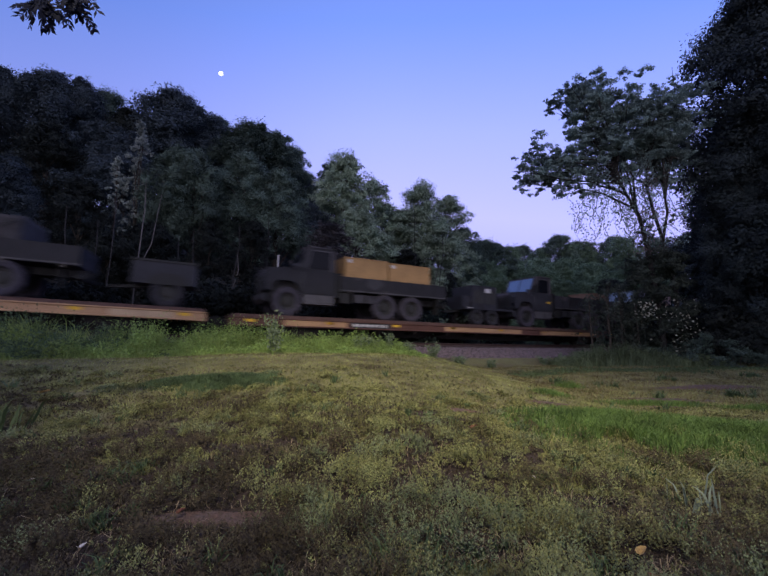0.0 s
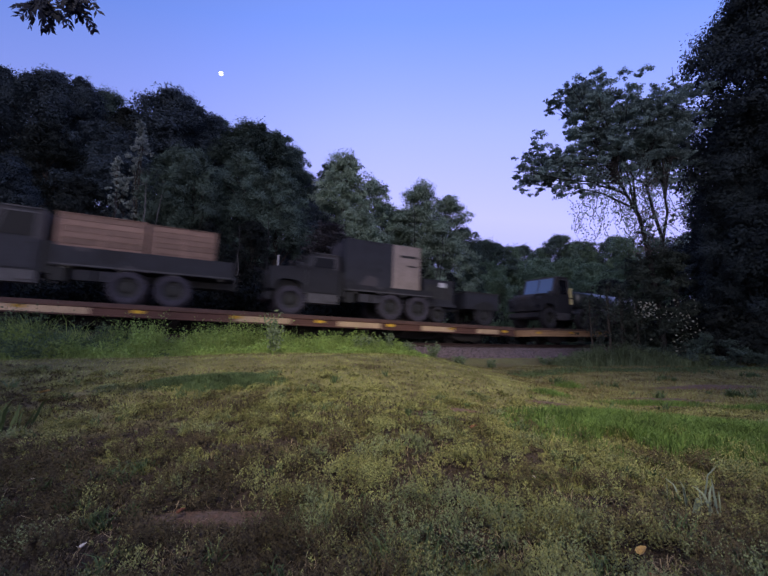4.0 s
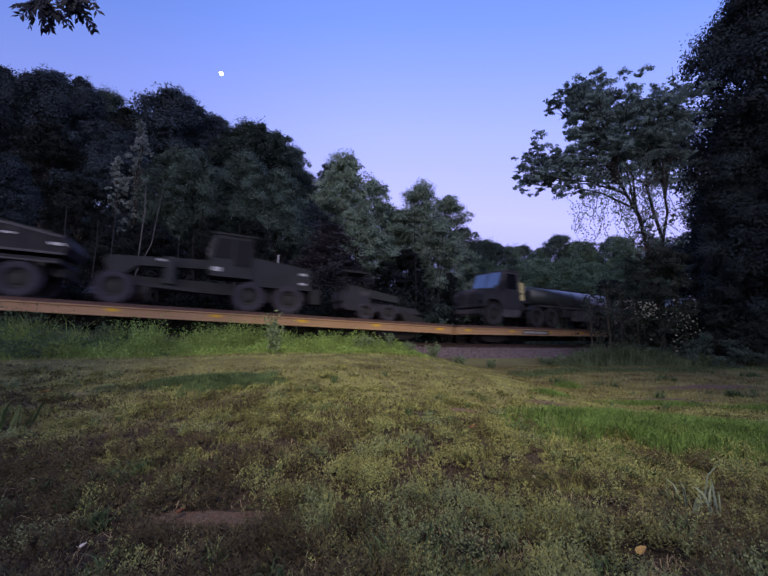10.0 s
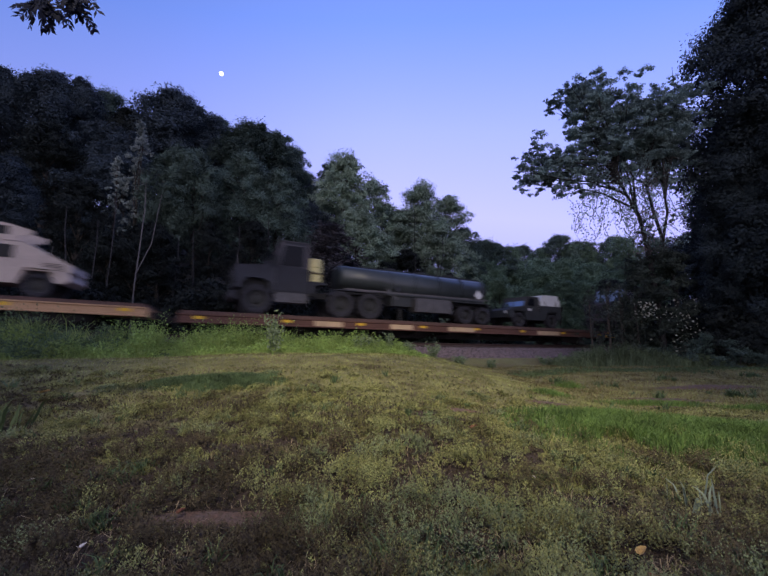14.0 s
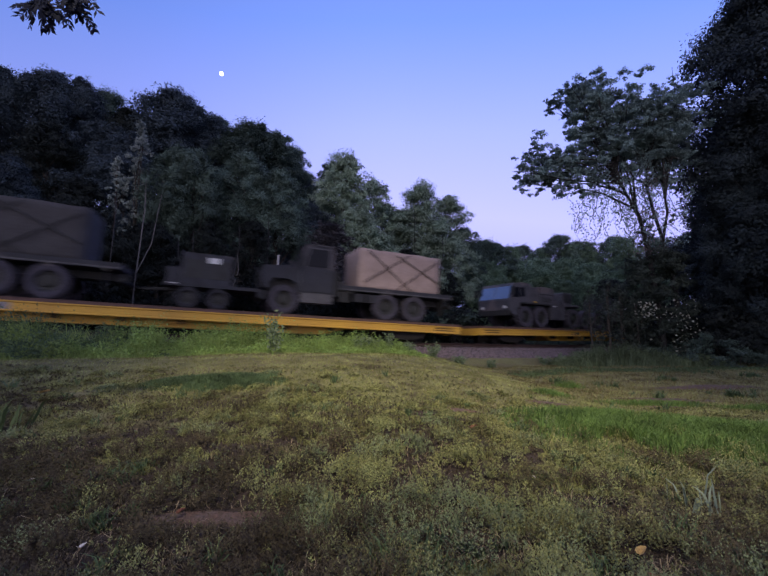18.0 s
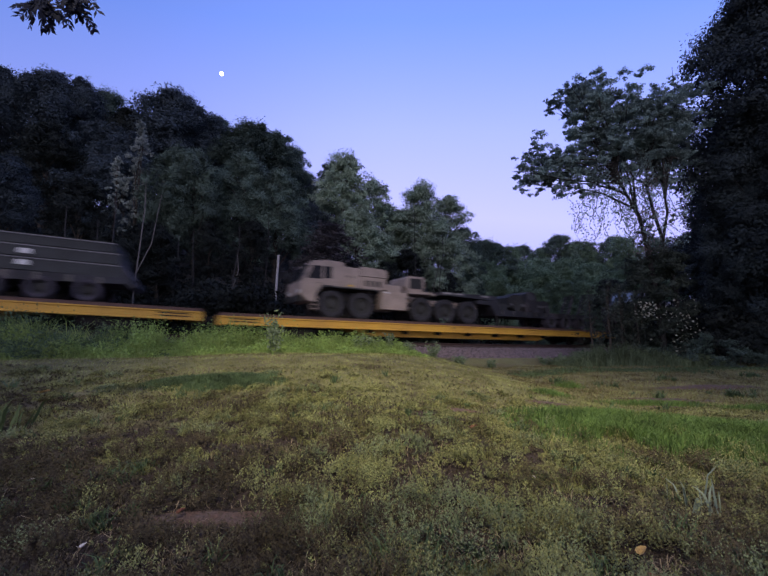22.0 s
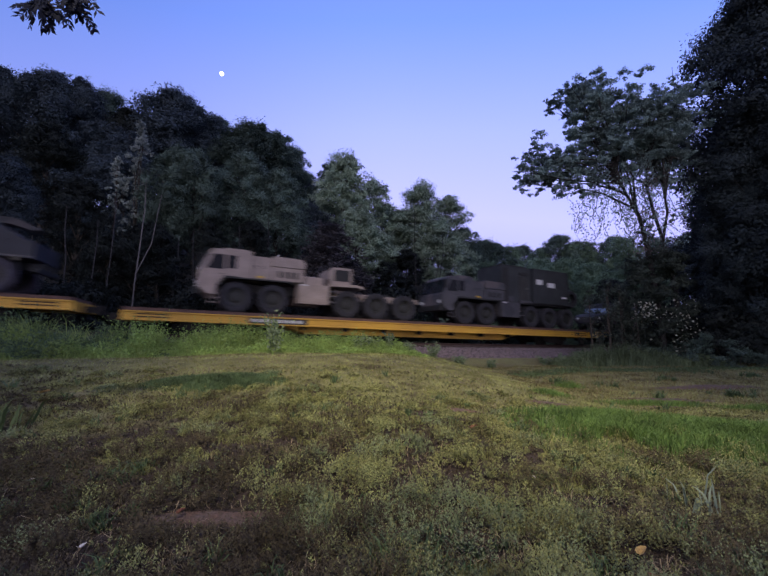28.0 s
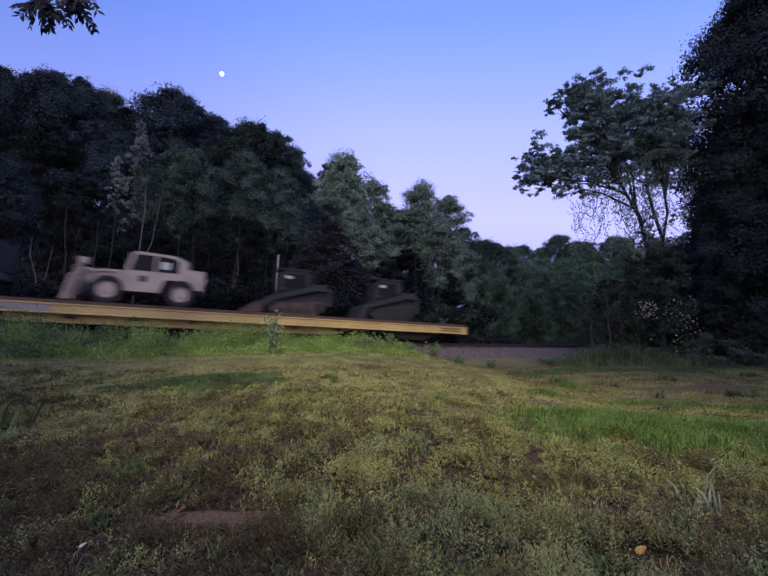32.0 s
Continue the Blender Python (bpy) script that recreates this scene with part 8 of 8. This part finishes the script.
def overhead_branch():
    rng = np.random.default_rng(9)
    b = thing("overhanging_branch", "dark leafy branch tip with pinnate leaves hanging overhead", "branch")
    # silhouette against the sky is painted in as near-black leaf colour
    m = leaf_mat("silhouette_leaves", (0.016, 0.020, 0.045), (0.012, 0.015, 0.034), 0.10, 0.8, 0)
    dep = 3.4
    b.matrix_basis = Matrix.Translation((-3.16, dep, EYE + 3.02))
    twig = bmesh.new()
    rod(twig, (-0.9, 0.1, 0.75), (0.0, 0, 0.10), 0.012, 6, 0.007)
    rod(twig, (0.0, 0, 0.10), (0.30, 0.02, 0.06), 0.007, 6, 0.004)
    part("twig", twig, BARK, b)
    for k in range(42):
        hub = Vector(((-0.14, 0.02, 0.22), (0.19, 0.0, 0.24), (-0.66, 0.05, 0.34))[0 if k < 19 else 1 if k < 40 else 2])
        ang = rng.uniform(-2.6, -0.55)
        reach = rng.uniform(0.14, 0.30) if math.sin(ang) < -0.5 else rng.uniform(0.12, 0.22)
        a = hub + Vector(rng.normal(0, 0.03, 3))
        e = a + Vector((math.cos(ang) * reach, rng.uniform(-0.12, 0.12), math.sin(ang) * reach))
        bm = bmesh.new()
        rod(bm, a, e, 0.0025, 4)
        n = 6
        way = (e - a).normalized()
        side = way.cross(Vector((rng.normal(0, 0.5), 1, rng.normal(0, 0.5)))).normalized()
        for i in range(n):
            p = a.lerp(e, (i + 0.8) / n)
            L = rng.uniform(0.055, 0.10)
            for sg in (-1, 1):
                d = (side * sg * rng.uniform(0.5, 1.0) + way * rng.uniform(0.5, 1.1) + Vector((0, 0, -0.25))).normalized()
                w = d.cross(Vector((rng.normal(0, 0.4), 1, rng.normal(0, 0.4)))).normalized() * rng.uniform(0.012, 0.019)
                q, r = p + d * L, p + d * L * 0.45
                bm.faces.new([bm.verts.new(p), bm.verts.new(r + w), bm.verts.new(q), bm.verts.new(r - w)])
        part("pinnate_leaf", bm, m, b)


overhead_branch()

# ---- the moon ----
MOONGLOW = bpy.data.materials.new("moonlight")
MOONGLOW.use_nodes = True
mb = MOONGLOW.node_tree.nodes["Principled BSDF"]
mb.inputs["Base Color"].default_value = (0.8, 0.8, 0.75, 1)
mb.inputs["Emission Color"].default_value = (1.0, 0.97, 0.85, 1)
mb.inputs["Emission Strength"].default_value = 2.2
bm = bmesh.new()
bmesh.ops.create_icosphere(bm, subdivisions=5, radius=6.6)
moon = tagged(new("moon", mesh_of("moon", bm, MOONGLOW)), "bright full moon in the dusk sky", "moon")


def sky_point(px, py, far=1500.0):
    """A far point by its right and up slopes from the middle of the view."""
    d = Vector((px, py, -1.0)).normalized()
    return Vector((0, 0, EYE)) + (pose(0, 0, 0, 96.955, 0, 0).to_3x3() @ d) * far


def motions():
    times = [i * 0.5 for i in range(65)]
    gone = [travelled(t) for t in times]
    for ob, front, x, y, z in MOVERS:
        rows = []
        for t, g in zip(times, gone):
            s0 = front - g
            za = sum(deck_z(s0 + CARLEN * (i + 0.5) / 6) for i in range(3)) / 3
            zb = sum(deck_z(s0 + CARLEN * (i + 3.5) / 6) for i in range(3)) / 3
            slope = (zb - za) / (CARLEN / 2)
            p0 = at(s0, 0, (za + zb) / 2 - slope * CARLEN / 2)
            m = Matrix.Translation(p0) @ Matrix.Rotation(TA + math.atan((bend(s0 + CARLEN) - bend(s0)) / CARLEN), 4, "Z") @ Matrix.Rotation(-math.atan(slope), 4, "Y")
            rows.append((t, m @ Matrix.Translation((x, y, z))))
        walk(ob, rows)
    # the wheelsets roll with the way gone
    times = [i * 0.05 for i in range(641)]
    turned = [-math.degrees((travelled(t, 40) - travelled(0.0)) / 0.42) for t in times]
    for ax, x in WHEELSETS:
        walk(ax, [(t, pose(x, 1.5, -0.648, 0, a % 360.0, 0)) for t, a in zip(times, turned)])
    # the moon climbs a little
    walk(moon, [(t, Matrix.Translation(sky_point(-0.4155 + 0.0026 * t / 32, 0.5465 - 0.0010 * t / 32))) for t in (0.0, 16.0, 32.0)])


motions()
